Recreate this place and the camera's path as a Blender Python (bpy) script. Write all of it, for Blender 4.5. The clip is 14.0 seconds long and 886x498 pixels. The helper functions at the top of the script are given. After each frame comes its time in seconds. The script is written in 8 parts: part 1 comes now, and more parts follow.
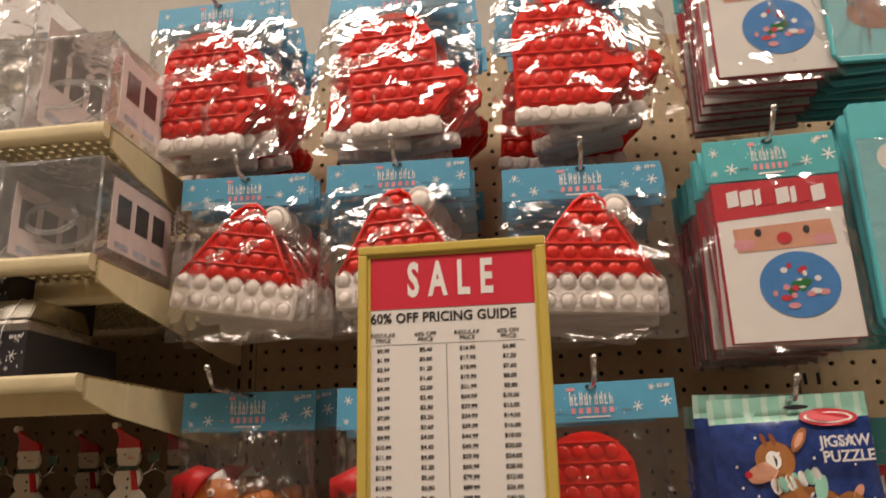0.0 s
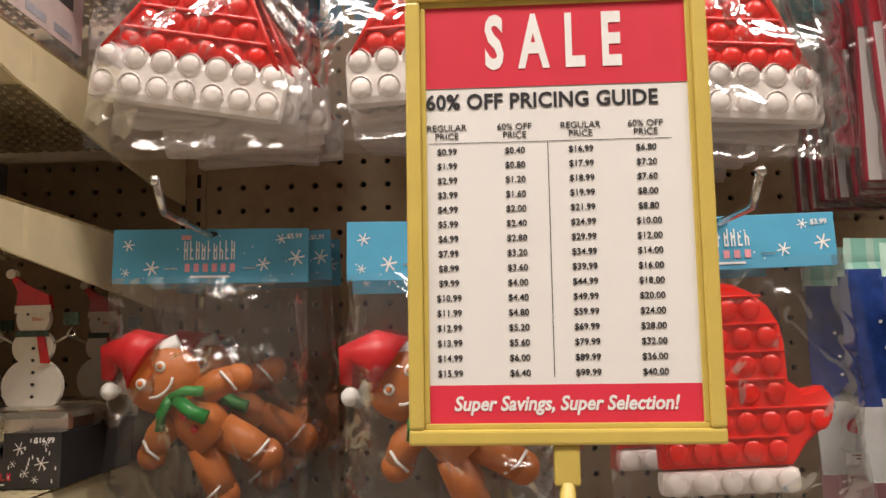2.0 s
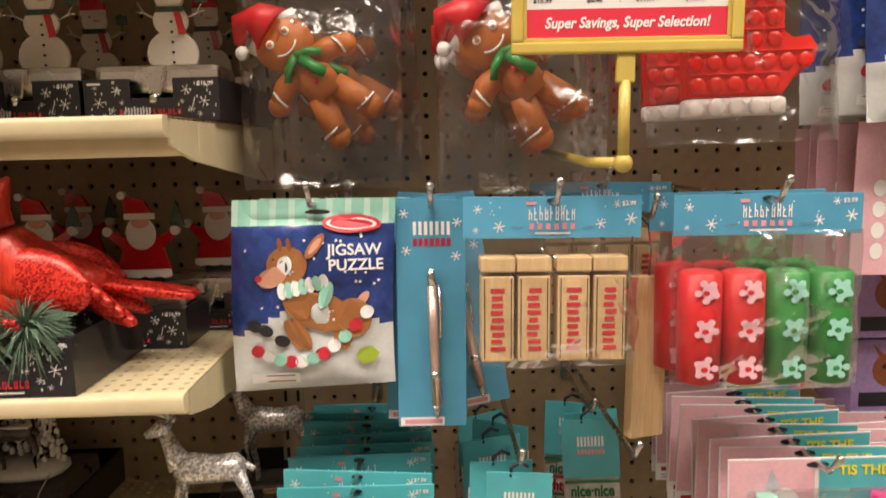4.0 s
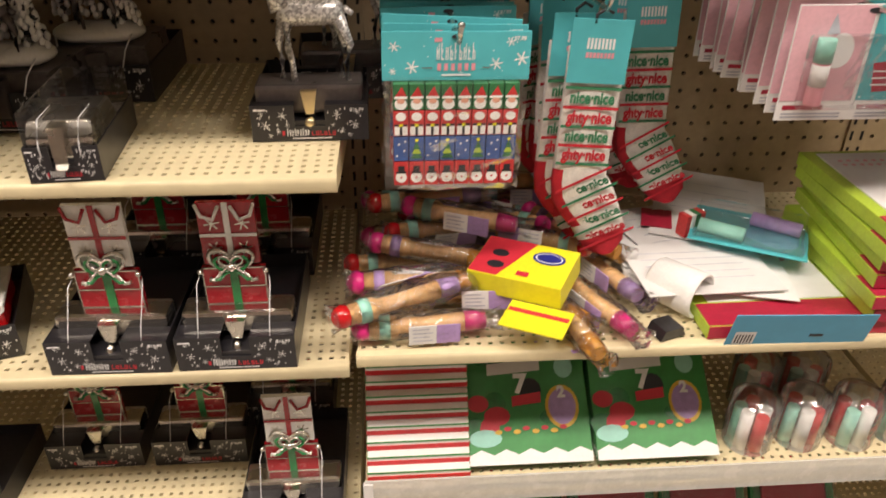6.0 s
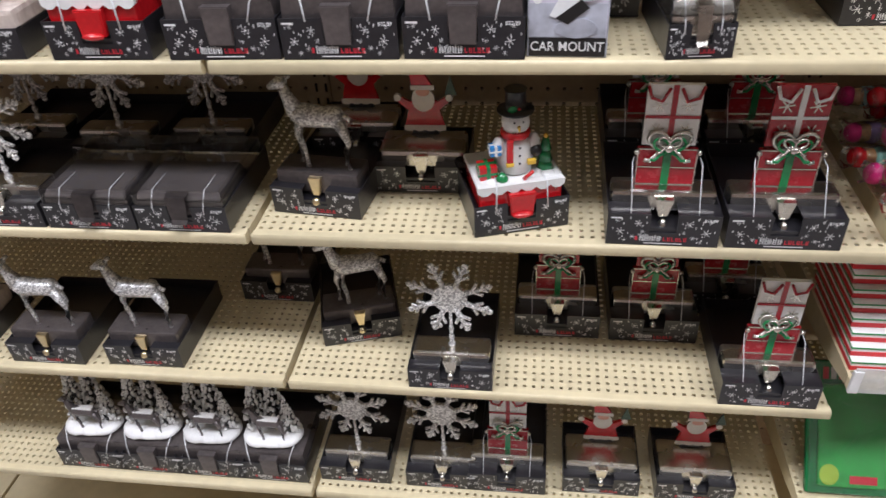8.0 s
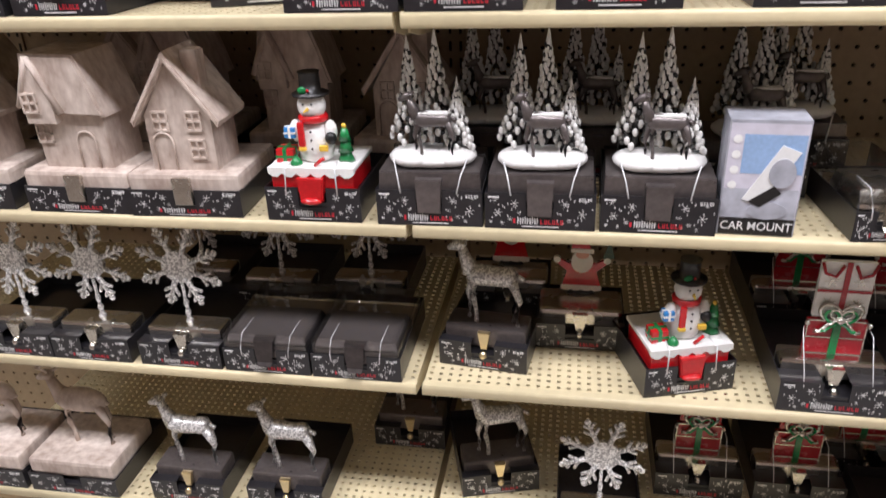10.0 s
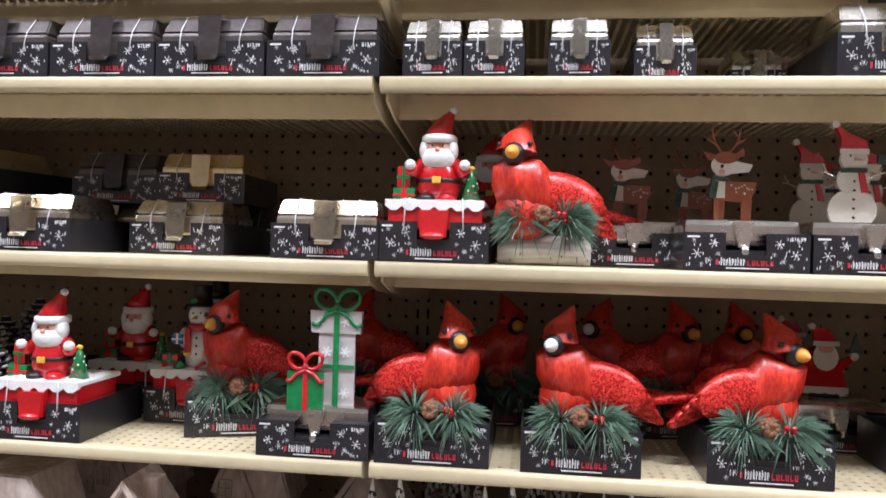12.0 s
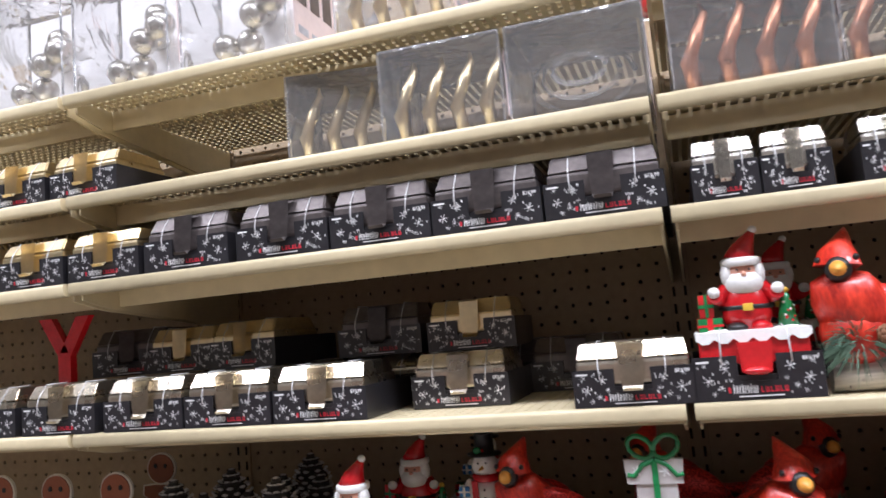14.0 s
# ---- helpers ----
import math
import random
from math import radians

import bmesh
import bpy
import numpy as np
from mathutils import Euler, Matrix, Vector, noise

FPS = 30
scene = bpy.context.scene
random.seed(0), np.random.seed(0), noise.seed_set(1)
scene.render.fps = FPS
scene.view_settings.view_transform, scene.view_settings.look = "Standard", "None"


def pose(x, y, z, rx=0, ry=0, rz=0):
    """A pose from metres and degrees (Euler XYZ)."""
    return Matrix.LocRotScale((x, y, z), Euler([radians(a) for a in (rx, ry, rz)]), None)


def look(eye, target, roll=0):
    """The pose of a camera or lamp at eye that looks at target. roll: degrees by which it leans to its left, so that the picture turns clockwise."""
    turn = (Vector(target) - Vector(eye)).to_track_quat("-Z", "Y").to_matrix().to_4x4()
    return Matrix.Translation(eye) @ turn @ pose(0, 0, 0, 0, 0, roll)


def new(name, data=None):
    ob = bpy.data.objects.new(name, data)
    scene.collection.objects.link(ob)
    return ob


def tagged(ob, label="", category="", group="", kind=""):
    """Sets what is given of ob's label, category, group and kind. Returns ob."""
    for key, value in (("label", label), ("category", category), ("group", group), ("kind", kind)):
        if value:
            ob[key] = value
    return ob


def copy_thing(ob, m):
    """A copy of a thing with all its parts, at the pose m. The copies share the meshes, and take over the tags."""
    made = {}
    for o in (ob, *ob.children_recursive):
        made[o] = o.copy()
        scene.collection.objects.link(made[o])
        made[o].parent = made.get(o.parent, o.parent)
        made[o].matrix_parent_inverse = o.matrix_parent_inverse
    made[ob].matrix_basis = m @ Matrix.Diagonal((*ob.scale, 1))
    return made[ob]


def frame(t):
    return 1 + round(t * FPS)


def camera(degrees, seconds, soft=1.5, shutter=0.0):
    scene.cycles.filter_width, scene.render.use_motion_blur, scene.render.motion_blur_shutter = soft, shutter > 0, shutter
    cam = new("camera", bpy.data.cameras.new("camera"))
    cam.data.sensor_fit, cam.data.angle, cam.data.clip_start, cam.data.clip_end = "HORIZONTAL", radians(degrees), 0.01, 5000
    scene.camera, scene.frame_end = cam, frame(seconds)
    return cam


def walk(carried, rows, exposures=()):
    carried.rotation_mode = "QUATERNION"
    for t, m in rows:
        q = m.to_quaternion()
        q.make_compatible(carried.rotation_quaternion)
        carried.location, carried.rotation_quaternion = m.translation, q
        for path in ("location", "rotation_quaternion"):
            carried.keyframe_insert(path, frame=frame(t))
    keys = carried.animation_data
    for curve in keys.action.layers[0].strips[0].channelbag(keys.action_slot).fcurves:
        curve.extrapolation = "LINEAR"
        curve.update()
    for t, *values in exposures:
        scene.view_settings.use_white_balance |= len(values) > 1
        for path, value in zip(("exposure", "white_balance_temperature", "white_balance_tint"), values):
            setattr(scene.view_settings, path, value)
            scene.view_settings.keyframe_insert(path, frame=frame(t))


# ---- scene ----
cam = camera(62.0, 14.0, shutter=0.2)
PATH = [
    (0, (0.298, -0.999, 1.698), (0.052, 0.905, 2.258), -1.7),
    (0.5, (0.217, -0.965, 1.68), (0.016, 0.983, 2.088), -1.4),
    (1, (0.176, -0.865, 1.681), (0.047, 1.105, 2.002), -1.3),
    (1.5, (0.17, -0.786, 1.688), (0.107, 1.192, 1.977), -1.3),
    (2, (0.162, -0.766, 1.688), (0.128, 1.218, 1.942), -1.4),
    (4.3, (0.048, -0.948, 1.549), (0.096, 1.017, 1.182), -1.4),
    (4.5, (0.03, -0.966, 1.542), (0.106, 0.986, 1.114), -1.2),
    (5, (0.002, -0.997, 1.526), (0.142, 0.907, 0.93), -0.2),
    (5.5, (-0.024, -1.015, 1.487), (0.135, 0.799, 0.657), 0.8),
    (6, (-0.071, -1.002, 1.442), (0.066, 0.711, 0.419), 0.8),
    (6.5, (-0.162, -0.994, 1.423), (-0.111, 0.662, 0.303), -0.9),
    (7, (-0.302, -0.99, 1.424), (-0.366, 0.626, 0.247), -2.2),
    (7.5, (-0.419, -1.033, 1.43), (-0.616, 0.56, 0.238), -3.6),
    (10, (-0.686, -1.132, 1.495), (-1.018, 0.634, 0.619), -2.3),
    (10.5, (-0.691, -1.129, 1.521), (-1.038, 0.73, 0.872), -0.9),
    (11, (-0.698, -1.125, 1.54), (-1.037, 0.809, 1.158), 0.5),
    (11.5, (-0.707, -1.12, 1.586), (-0.953, 0.857, 1.408), 1.6),
    (12, (-0.699, -1.128, 1.608), (-0.944, 0.857, 1.611), 1.6),
    (12.5, (-0.687, -1.135, 1.63), (-0.993, 0.839, 1.731), -0.1),
    (13, (-0.715, -1.144, 1.624), (-1.133, 0.8, 1.842), -2.1),
    (13.5, (-0.768, -1.147, 1.681), (-1.308, 0.773, 1.828), -4.2),
    (14, (-0.859, -1.131, 1.684), (-1.466, 0.762, 1.905), -5.0),
]
EXPOSURES = [(0.0, -0.78, 8000, 19), (1.0, -0.38, 7400, 17), (2.0, -0.16, 7000, 15), (4.5, 0.15, 7500, 17), (6.5, -0.06, 6750, 16),
             (7.5, -0.12, 5550, 14), (10.0, 0.07, 5850, 16), (12.5, 0.18, 5450, 15), (14.0, 0.10, 5500, 16)]
walk(cam, [(t, look(eye, target, roll)) for t, eye, target, roll in PATH], EXPOSURES)

# ---------------------------------------------------------------- light
world = bpy.data.worlds.new("store_air")
scene.world = world
world.use_nodes = True
world.node_tree.nodes["Background"].inputs[0].default_value = (1.0, 0.95, 0.9, 1)
world.node_tree.nodes["Background"].inputs[1].default_value = 0.03


def area_lamp(x, y, z, w, d, watts, colour=(1.0, 0.95, 0.9)):
    data = bpy.data.lights.new("tube_light", "AREA")
    data.shape, data.size, data.size_y, data.energy, data.color = "RECTANGLE", w, d, watts, colour
    ob = new("tube_light", data)
    ob.matrix_basis = pose(x, y, z)
    return ob


CEIL = 4.0
for lx in (-2.6, -0.4, 1.8):
    area_lamp(lx, -1.50, CEIL - 0.09, 1.5, 0.5, 66)


# ---------------------------------------------------------------- materials
def material(name, colour, rough=0.5, metal=0.0, grain=40.0, amount=0.15, bump=0.0, dirt=0.0, coat=0.0,
             alpha=1.0, trans=0.0, second=None, emit=0.0, flakes=0.0, stretch=(1, 1, 1)):
    """A procedural surface: colour varied at two scales, roughness and fine relief from the same grain."""
    m = bpy.data.materials.new(name)
    m.use_nodes = True
    nt = m.node_tree
    b = nt.nodes["Principled BSDF"]
    tc = nt.nodes.new("ShaderNodeTexCoord")
    mp = nt.nodes.new("ShaderNodeMapping")
    mp.inputs["Scale"].default_value = stretch
    nt.links.new(tc.outputs["Object"], mp.inputs[0])
    fine, wide = nt.nodes.new("ShaderNodeTexNoise"), nt.nodes.new("ShaderNodeTexNoise")
    fine.inputs["Scale"].default_value, fine.inputs["Detail"].default_value = grain * 6, 3
    wide.inputs["Scale"].default_value, wide.inputs["Detail"].default_value = grain, 4
    for n in (fine, wide):
        nt.links.new(mp.outputs[0], n.inputs["Vector"])
    info = nt.nodes.new("ShaderNodeObjectInfo")
    add = nt.nodes.new("ShaderNodeMath")
    add.operation = "ADD"
    nt.links.new(fine.outputs[0], add.inputs[0])
    nt.links.new(wide.outputs[0], add.inputs[1])
    half = nt.nodes.new("ShaderNodeMath")
    half.operation = "MULTIPLY"
    half.inputs[1].default_value = 0.5
    nt.links.new(add.outputs[0], half.inputs[0])
    ramp = nt.nodes.new("ShaderNodeValToRGB")
    lo = [c * (1 - amount) for c in colour]
    hi = second or [min(1, c * (1 + amount)) for c in colour]
    ramp.color_ramp.elements[0].position, ramp.color_ramp.elements[1].position = 0.35, 0.65
    ramp.color_ramp.elements[0].color, ramp.color_ramp.elements[1].color = (*lo, 1), (*hi, 1)
    nt.links.new(half.outputs[0], ramp.inputs[0])
    hsv = nt.nodes.new("ShaderNodeHueSaturation")
    rng = nt.nodes.new("ShaderNodeMapRange")
    rng.inputs[3].default_value, rng.inputs[4].default_value = 0.9, 1.08
    nt.links.new(info.outputs["Random"], rng.inputs[0])
    nt.links.new(rng.outputs[0], hsv.inputs["Value"])
    nt.links.new(ramp.outputs[0], hsv.inputs["Color"])
    nt.links.new(hsv.outputs[0], b.inputs["Base Color"])
    rr = nt.nodes.new("ShaderNodeMapRange")
    rr.inputs[3].default_value, rr.inputs[4].default_value = max(0.02, rough - 0.08), min(1, rough + 0.1)
    nt.links.new(wide.outputs[0], rr.inputs[0])
    nt.links.new(rr.outputs[0], b.inputs["Roughness"])
    b.inputs["Metallic"].default_value = metal
    b.inputs["Coat Weight"].default_value = coat
    b.inputs["Coat Roughness"].default_value = 0.08
    b.inputs["Alpha"].default_value = alpha
    b.inputs["Transmission Weight"].default_value = trans
    if emit:
        b.inputs["Emission Color"].default_value = (*colour, 1)
        b.inputs["Emission Strength"].default_value = emit
    height = half.outputs[0]
    if flakes:
        vor = nt.nodes.new("ShaderNodeTexVoronoi")
        vor.inputs["Scale"].default_value = flakes
        nt.links.new(mp.outputs[0], vor.inputs["Vector"])
        height = vor.outputs["Color"]
        nt.links.new(vor.outputs["Color"], ramp.inputs[0])
    if bump:
        bp = nt.nodes.new("ShaderNodeBump")
        bp.inputs["Strength"].default_value, bp.inputs["Distance"].default_value = bump, 0.002
        nt.links.new(height, bp.inputs["Height"])
        nt.links.new(bp.outputs[0], b.inputs["Normal"])
    return m


CREAM = material("cream_enamel", (0.72, 0.62, 0.39), 0.38, grain=9, amount=0.07, bump=0.03)
PEG = material("pegboard_tan", (0.42, 0.32, 0.20), 0.6, grain=14, amount=0.1, bump=0.05)
# near-black colour that stands for the shade in peg holes and upright slots
DARK = material("gap_shade", (0.012, 0.011, 0.010), 0.8)
FLOOR = material("vinyl_tile", (0.42, 0.39, 0.34), 0.3, grain=6, amount=0.12)
WALL = material("painted_wall", (0.55, 0.53, 0.49), 0.7, grain=5, amount=0.06, bump=0.04)
CEILM = material("ceiling_tile", (0.78, 0.77, 0.74), 0.85, grain=60, amount=0.06, bump=0.2)
TUBE = material("lamp_diffuser", (1.0, 0.95, 0.87), 0.5, emit=5.0)


# ---------------------------------------------------------------- mesh helpers
def part(name, bm, mat, parent=None, label="", at=None, smooth=False):
    me = bpy.data.meshes.new(name)
    bm.normal_update()
    bm.to_mesh(me)
    bm.free()
    for m in (mat if isinstance(mat, (list, tuple)) else (mat,)):
        me.materials.append(m)
    if smooth:
        me.polygons.foreach_set("use_smooth", [True] * len(me.polygons))
    ob = new(name, me)
    if parent is not None:
        ob.parent = parent
    if at is not None:
        ob.matrix_basis = at
    if label:
        tagged(ob, label)
    return ob


def thing(name, label, category, group="", kind="", at=None):
    ob = tagged(new(name), label, category, group, kind)
    if at is not None:
        ob.matrix_basis = at
    return ob


def box(x0, x1, y0, y1, z0, z1, bevel=0.0, bm=None, mi=0):
    bm = bm or bmesh.new()
    r = bmesh.ops.create_cube(bm, size=1, matrix=Matrix.LocRotScale(((x0 + x1) / 2, (y0 + y1) / 2, (z0 + z1) / 2), None, (x1 - x0, y1 - y0, z1 - z0)))
    for f in {f for v in r["verts"] for f in v.link_faces}:
        f.material_index = mi
    if bevel:
        edges = list({e for v in r["verts"] for e in v.link_edges})
        bmesh.ops.bevel(bm, geom=edges, offset=bevel, segments=2, affect="EDGES", profile=0.6, material=-1)
    return bm


def prism(points, y0, y1, bm=None, mi=0, bevel=0.0):
    """An outline in x and z, pulled from y0 to y1."""
    bm = bm or bmesh.new()
    a = [bm.verts.new((x, y0, z)) for x, z in points]
    b = [bm.verts.new((x, y1, z)) for x, z in points]
    n = len(points)
    faces = [bm.faces.new(a), bm.faces.new(b[::-1])]
    for i in range(n):
        faces.append(bm.faces.new((a[i], b[i], b[(i + 1) % n], a[(i + 1) % n])))
    for f in faces:
        f.material_index = mi
    bmesh.ops.recalc_face_normals(bm, faces=faces)
    if bevel:
        bmesh.ops.bevel(bm, geom=[e for e in faces[0].edges], offset=bevel, segments=2, affect="EDGES")
    return bm


def ball(x, y, z, rx, ry=None, rz=None, bm=None, mi=0, seg=16, turn=None):
    bm = bm or bmesh.new()
    m = Matrix.LocRotScale((x, y, z), turn, (rx, ry or rx, rz or ry or rx))
    r = bmesh.ops.create_uvsphere(bm, u_segments=seg, v_segments=max(6, seg * 2 // 3), radius=1, matrix=m)
    for v in r["verts"]:
        for f in v.link_faces:
            f.material_index, f.smooth = mi, True
    return bm


def rod(a, b, r0, r1=None, bm=None, mi=0, seg=8):
    bm = bm or bmesh.new()
    a, b = Vector(a), Vector(b)
    d = b - a
    m = Matrix.Translation((a + b) / 2) @ d.to_track_quat("Z", "Y").to_matrix().to_4x4()
    r = bmesh.ops.create_cone(bm, cap_ends=True, segments=seg, radius1=r0, radius2=r0 if r1 is None else r1, depth=d.length, matrix=m)
    for v in r["verts"]:
        for f in v.link_faces:
            f.material_index = mi
            f.smooth = len(f.verts) == 4
    return bm


def tube(points, r, bm=None, mi=0, seg=6, radii=None):
    """A round bar through the points."""
    bm = bm or bmesh.new()
    pts = [Vector(p) for p in points]
    rings = []
    for i, p in enumerate(pts):
        d = (pts[min(i + 1, len(pts) - 1)] - pts[max(i - 1, 0)]).normalized()
        q = d.to_track_quat("Z", "Y")
        rr = radii[i] if radii else r
        rings.append([bm.verts.new(p + q @ Vector((math.cos(k * math.tau / seg) * rr, math.sin(k * math.tau / seg) * rr, 0))) for k in range(seg)])
    for a, b in zip(rings, rings[1:]):
        for k in range(seg):
            f = bm.faces.new((a[k], a[(k + 1) % seg], b[(k + 1) % seg], b[k]))
            f.material_index, f.smooth = mi, True
    for ring, flip in ((rings[0], True), (rings[-1], False)):
        f = bm.faces.new(ring[::-1] if flip else ring)
        f.material_index = mi
    return bm


def lathe(profile, seg=20, bm=None, mi=0, at=(0, 0, 0), squash=1.0):
    """A turned shape from radius and height pairs."""
    bm = bm or bmesh.new()
    rings = [[bm.verts.new((at[0] + math.cos(k * math.tau / seg) * r, at[1] + squash * math.sin(k * math.tau / seg) * r, at[2] + z)) for k in range(seg)] for r, z in profile]
    for a, b in zip(rings, rings[1:]):
        for k in range(seg):
            f = bm.faces.new((a[k], a[(k + 1) % seg], b[(k + 1) % seg], b[k]))
            f.material_index, f.smooth = mi, True
    for ring, flip in ((rings[0], True), (rings[-1], False)):
        f = bm.faces.new(ring[::-1] if flip else ring)
        f.material_index = mi
    return bm


def mesh_object(name, verts, faces, mat, parent=None, smooth=False):
    me = bpy.data.meshes.new(name)
    me.from_pydata(verts, [], faces)
    me.materials.append(mat)
    if smooth:
        me.polygons.foreach_set("use_smooth", [True] * len(me.polygons))
    ob = new(name, me)
    if parent is not None:
        ob.parent = parent
    return ob


TEXT_MESHES = {}


def text_mesh(words, size, mat, spacing=1.0, bold=0.0, align="CENTER", slant=0.0):
    key = (words, size, mat.name, spacing, bold, align, slant)
    if key not in TEXT_MESHES:
        cu = bpy.data.curves.new("lettering", "FONT")
        cu.body, cu.size, cu.align_x, cu.align_y = words, size, align, "CENTER"
        cu.space_character, cu.offset, cu.extrude = spacing, bold, 0.0001
        cu.resolution_u, cu.shear = 3, slant
        ob = bpy.data.objects.new("lettering", cu)
        scene.collection.objects.link(ob)
        dg = bpy.context.evaluated_depsgraph_get()
        me = bpy.data.meshes.new_from_object(ob.evaluated_get(dg))
        bpy.data.objects.remove(ob)
        me.materials.clear()
        me.materials.append(mat)
        me.name = "lettering"
        TEXT_MESHES[key] = me
    return TEXT_MESHES[key]


def lettering(words, x, y, z, size, mat, parent, spacing=1.0, bold=0.0, align="CENTER", tilt=0.0, narrow=1.0, turn=0.0, slant=0.0):
    """Letters that stand upright and face the aisle."""
    ob = new("lettering", text_mesh(words, size, mat, spacing, bold, align, slant))
    ob.parent = parent
    ob.matrix_basis = pose(x, y, z, 90 + tilt, 0, turn) @ Matrix.Diagonal((narrow, 1, 1, 1))
    return ob


# ---------------------------------------------------------------- structure
PITCH = 0.75
XA = -0.866                       # seam between the two shelf bays
XP = XA + PITCH                   # seam between shelves and the peg bay
LIP = -0.377                      # front of the shelves
TOPS = [2.039, 1.901, 1.787, 1.594, 1.384, 1.147, 0.922, 0.662, 0.40]   # shelf surfaces, highest first


def hole_sheet(width, height, step, radius, depth, sides, margin=0.0):
    """A flat sheet in x and z with a grid of real holes, cut through to a depth along +y."""
    nx, nz = int(round(width / step)), int(round(height / step))
    sx, sz = width / nx, height / nz
    k = np.arange(sides) * 2 * np.pi / sides + (np.pi / 4 if sides == 4 else 0)
    c, s = np.cos(k), np.sin(k)
    m = np.maximum(np.abs(c), np.abs(s))
    sq = np.stack([c / m, s / m], 1) * 0.5
    gx, gz = np.meshgrid((np.arange(nx) + 0.5) * sx, (np.arange(nz) + 0.5) * sz)
    cen = np.stack([gx.ravel(), gz.ravel()], 1)
    n = len(cen)
    outer = cen[:, None] + sq[None] * (sx, sz)
    inner = cen[:, None] + np.stack([c, s], 1)[None] * radius
    flat = np.concatenate([outer, inner, inner], 1)
    ys = np.concatenate([np.zeros(sides * 2), np.full(sides, depth)])
    verts = np.stack([flat[..., 0], np.broadcast_to(ys, flat.shape[:2]), flat[..., 1]], -1).reshape(-1, 3)
    i = np.arange(sides)
    j = (i + 1) % sides
    ring = np.concatenate([np.stack([i, j, j + sides, i + sides], 1), np.stack([i + sides, j + sides, j + 2 * sides, i + 2 * sides], 1)])
    faces = (ring[None] + (np.arange(n) * 3 * sides)[:, None, None]).reshape(-1, 4)
    return verts.tolist(), faces.tolist()


def structure(name, bm, mat, label, category):
    return tagged(part(name, bm, mat), label, category, kind="structure")


# room shell
structure("floor", box(-6, 6, -5, 0.6, -0.1, 0, 0), FLOOR, "pale speckled vinyl tile shop floor", "floor")
structure("ceiling", box(-6, 6, -5, 0.6, CEIL, CEIL + 0.1), CEILM, "white acoustic tile shop ceiling", "ceiling")
structure("wall_north", box(-6, 6, 0.5, 0.6, 0, CEIL), WALL, "plain painted wall behind the shelving", "wall")
structure("wall_south", box(-6, 6, -5, -4.9, 0, CEIL), WALL, "plain painted wall across the shop", "wall")
structure("wall_west", box(-6, -5.9, -4.9, 0.5, 0, CEIL), WALL, "plain painted shop end wall", "wall")
structure("wall_east", box(5.9, 6, -4.9, 0.5, 0, CEIL), WALL, "plain painted shop end wall", "wall")
for lx in (-2.6, -0.4, 1.8):
    t = thing("ceiling_light", "long fluorescent ceiling light with white diffuser", "ceiling light", "shop ceiling lights")
    part("frame", box(lx - 0.78, lx + 0.78, -1.78, -1.22, CEIL - 0.06, CEIL - 0.002), CEILM, t)
    part("diffuser", box(lx - 0.74, lx + 0.74, -1.75, -1.25, CEIL - 0.072, CEIL - 0.062), TUBE, t)

# back panels with a grid of peg holes, one per bay
v, f = hole_sheet(PITCH - 0.03, 2.2, 0.0254, 0.0033, 0.006, 8)
first = None
for bay, bx in (("c", XA - 2 * PITCH), ("b", XA - PITCH), ("a", XA), ("p", XP), ("q", XP + PITCH)):
    ob = new("pegboard_" + bay, first) if first else mesh_object("pegboard_" + bay, v, f, PEG)
    first = ob.data
    ob.matrix_basis = pose(bx + 0.015, 0, 0.1)
    tagged(ob, "tan perforated pegboard back panel of the shelving", "pegboard", "pegboard back panels", "structure")
# added sheet whose near-black colour paints the shade seen through the holes
structure("backing", box(XA - 2 * PITCH, XP + 2 * PITCH, 0.0065, 0.02, 0.0, 2.3), DARK, "near-black sheet added as the shade behind the pegboard holes", "backing")

# upright slots are thin near-black bars, the shade of the opening painted on
SLOT = box(-0.0020, 0.0020, -0.0006, 0.0002, -0.0072, 0.0072)
slot_mesh = bpy.data.meshes.new("slot")
SLOT.to_mesh(slot_mesh)
slot_mesh.materials.append(DARK)
for ux in (XA - PITCH, XA, XP, XP + PITCH):
    up = structure("upright", box(ux - 0.0148, ux + 0.0148, -0.004, 0.006, 0, 2.3, 0.001), PEG, "slotted steel upright between shelving bays", "upright")
    for dx in (-0.008, 0.008):
        for k in range(58):
            s = new("slot", slot_mesh)
            s.parent = up
            s.location = (ux + dx, -0.004, 0.62 + k * 0.0254)


def lip_bar(x0, x1):
    """The rolled front edge of a shelf."""
    bm = bmesh.new()
    prof = [(0.012, 0.0005), (0.003, 0.0003), (0.0008, -0.0012), (0.0, -0.0040), (0.0002, -0.0110), (0.0014, -0.0142), (0.0045, -0.0158), (0.012, -0.0160)]
    a, b = ([bm.verts.new((x, LIP + y, z)) for y, z in prof] for x in (x0, x1))
    bm.faces.new(a)
    bm.faces.new(b[::-1])
    for i in range(8):
        bm.faces.new((a[i], a[(i + 1) % 8], b[(i + 1) % 8], b[i])).smooth = 0 < i < 7
    bmesh.ops.recalc_face_normals(bm, faces=bm.faces)
    return bm


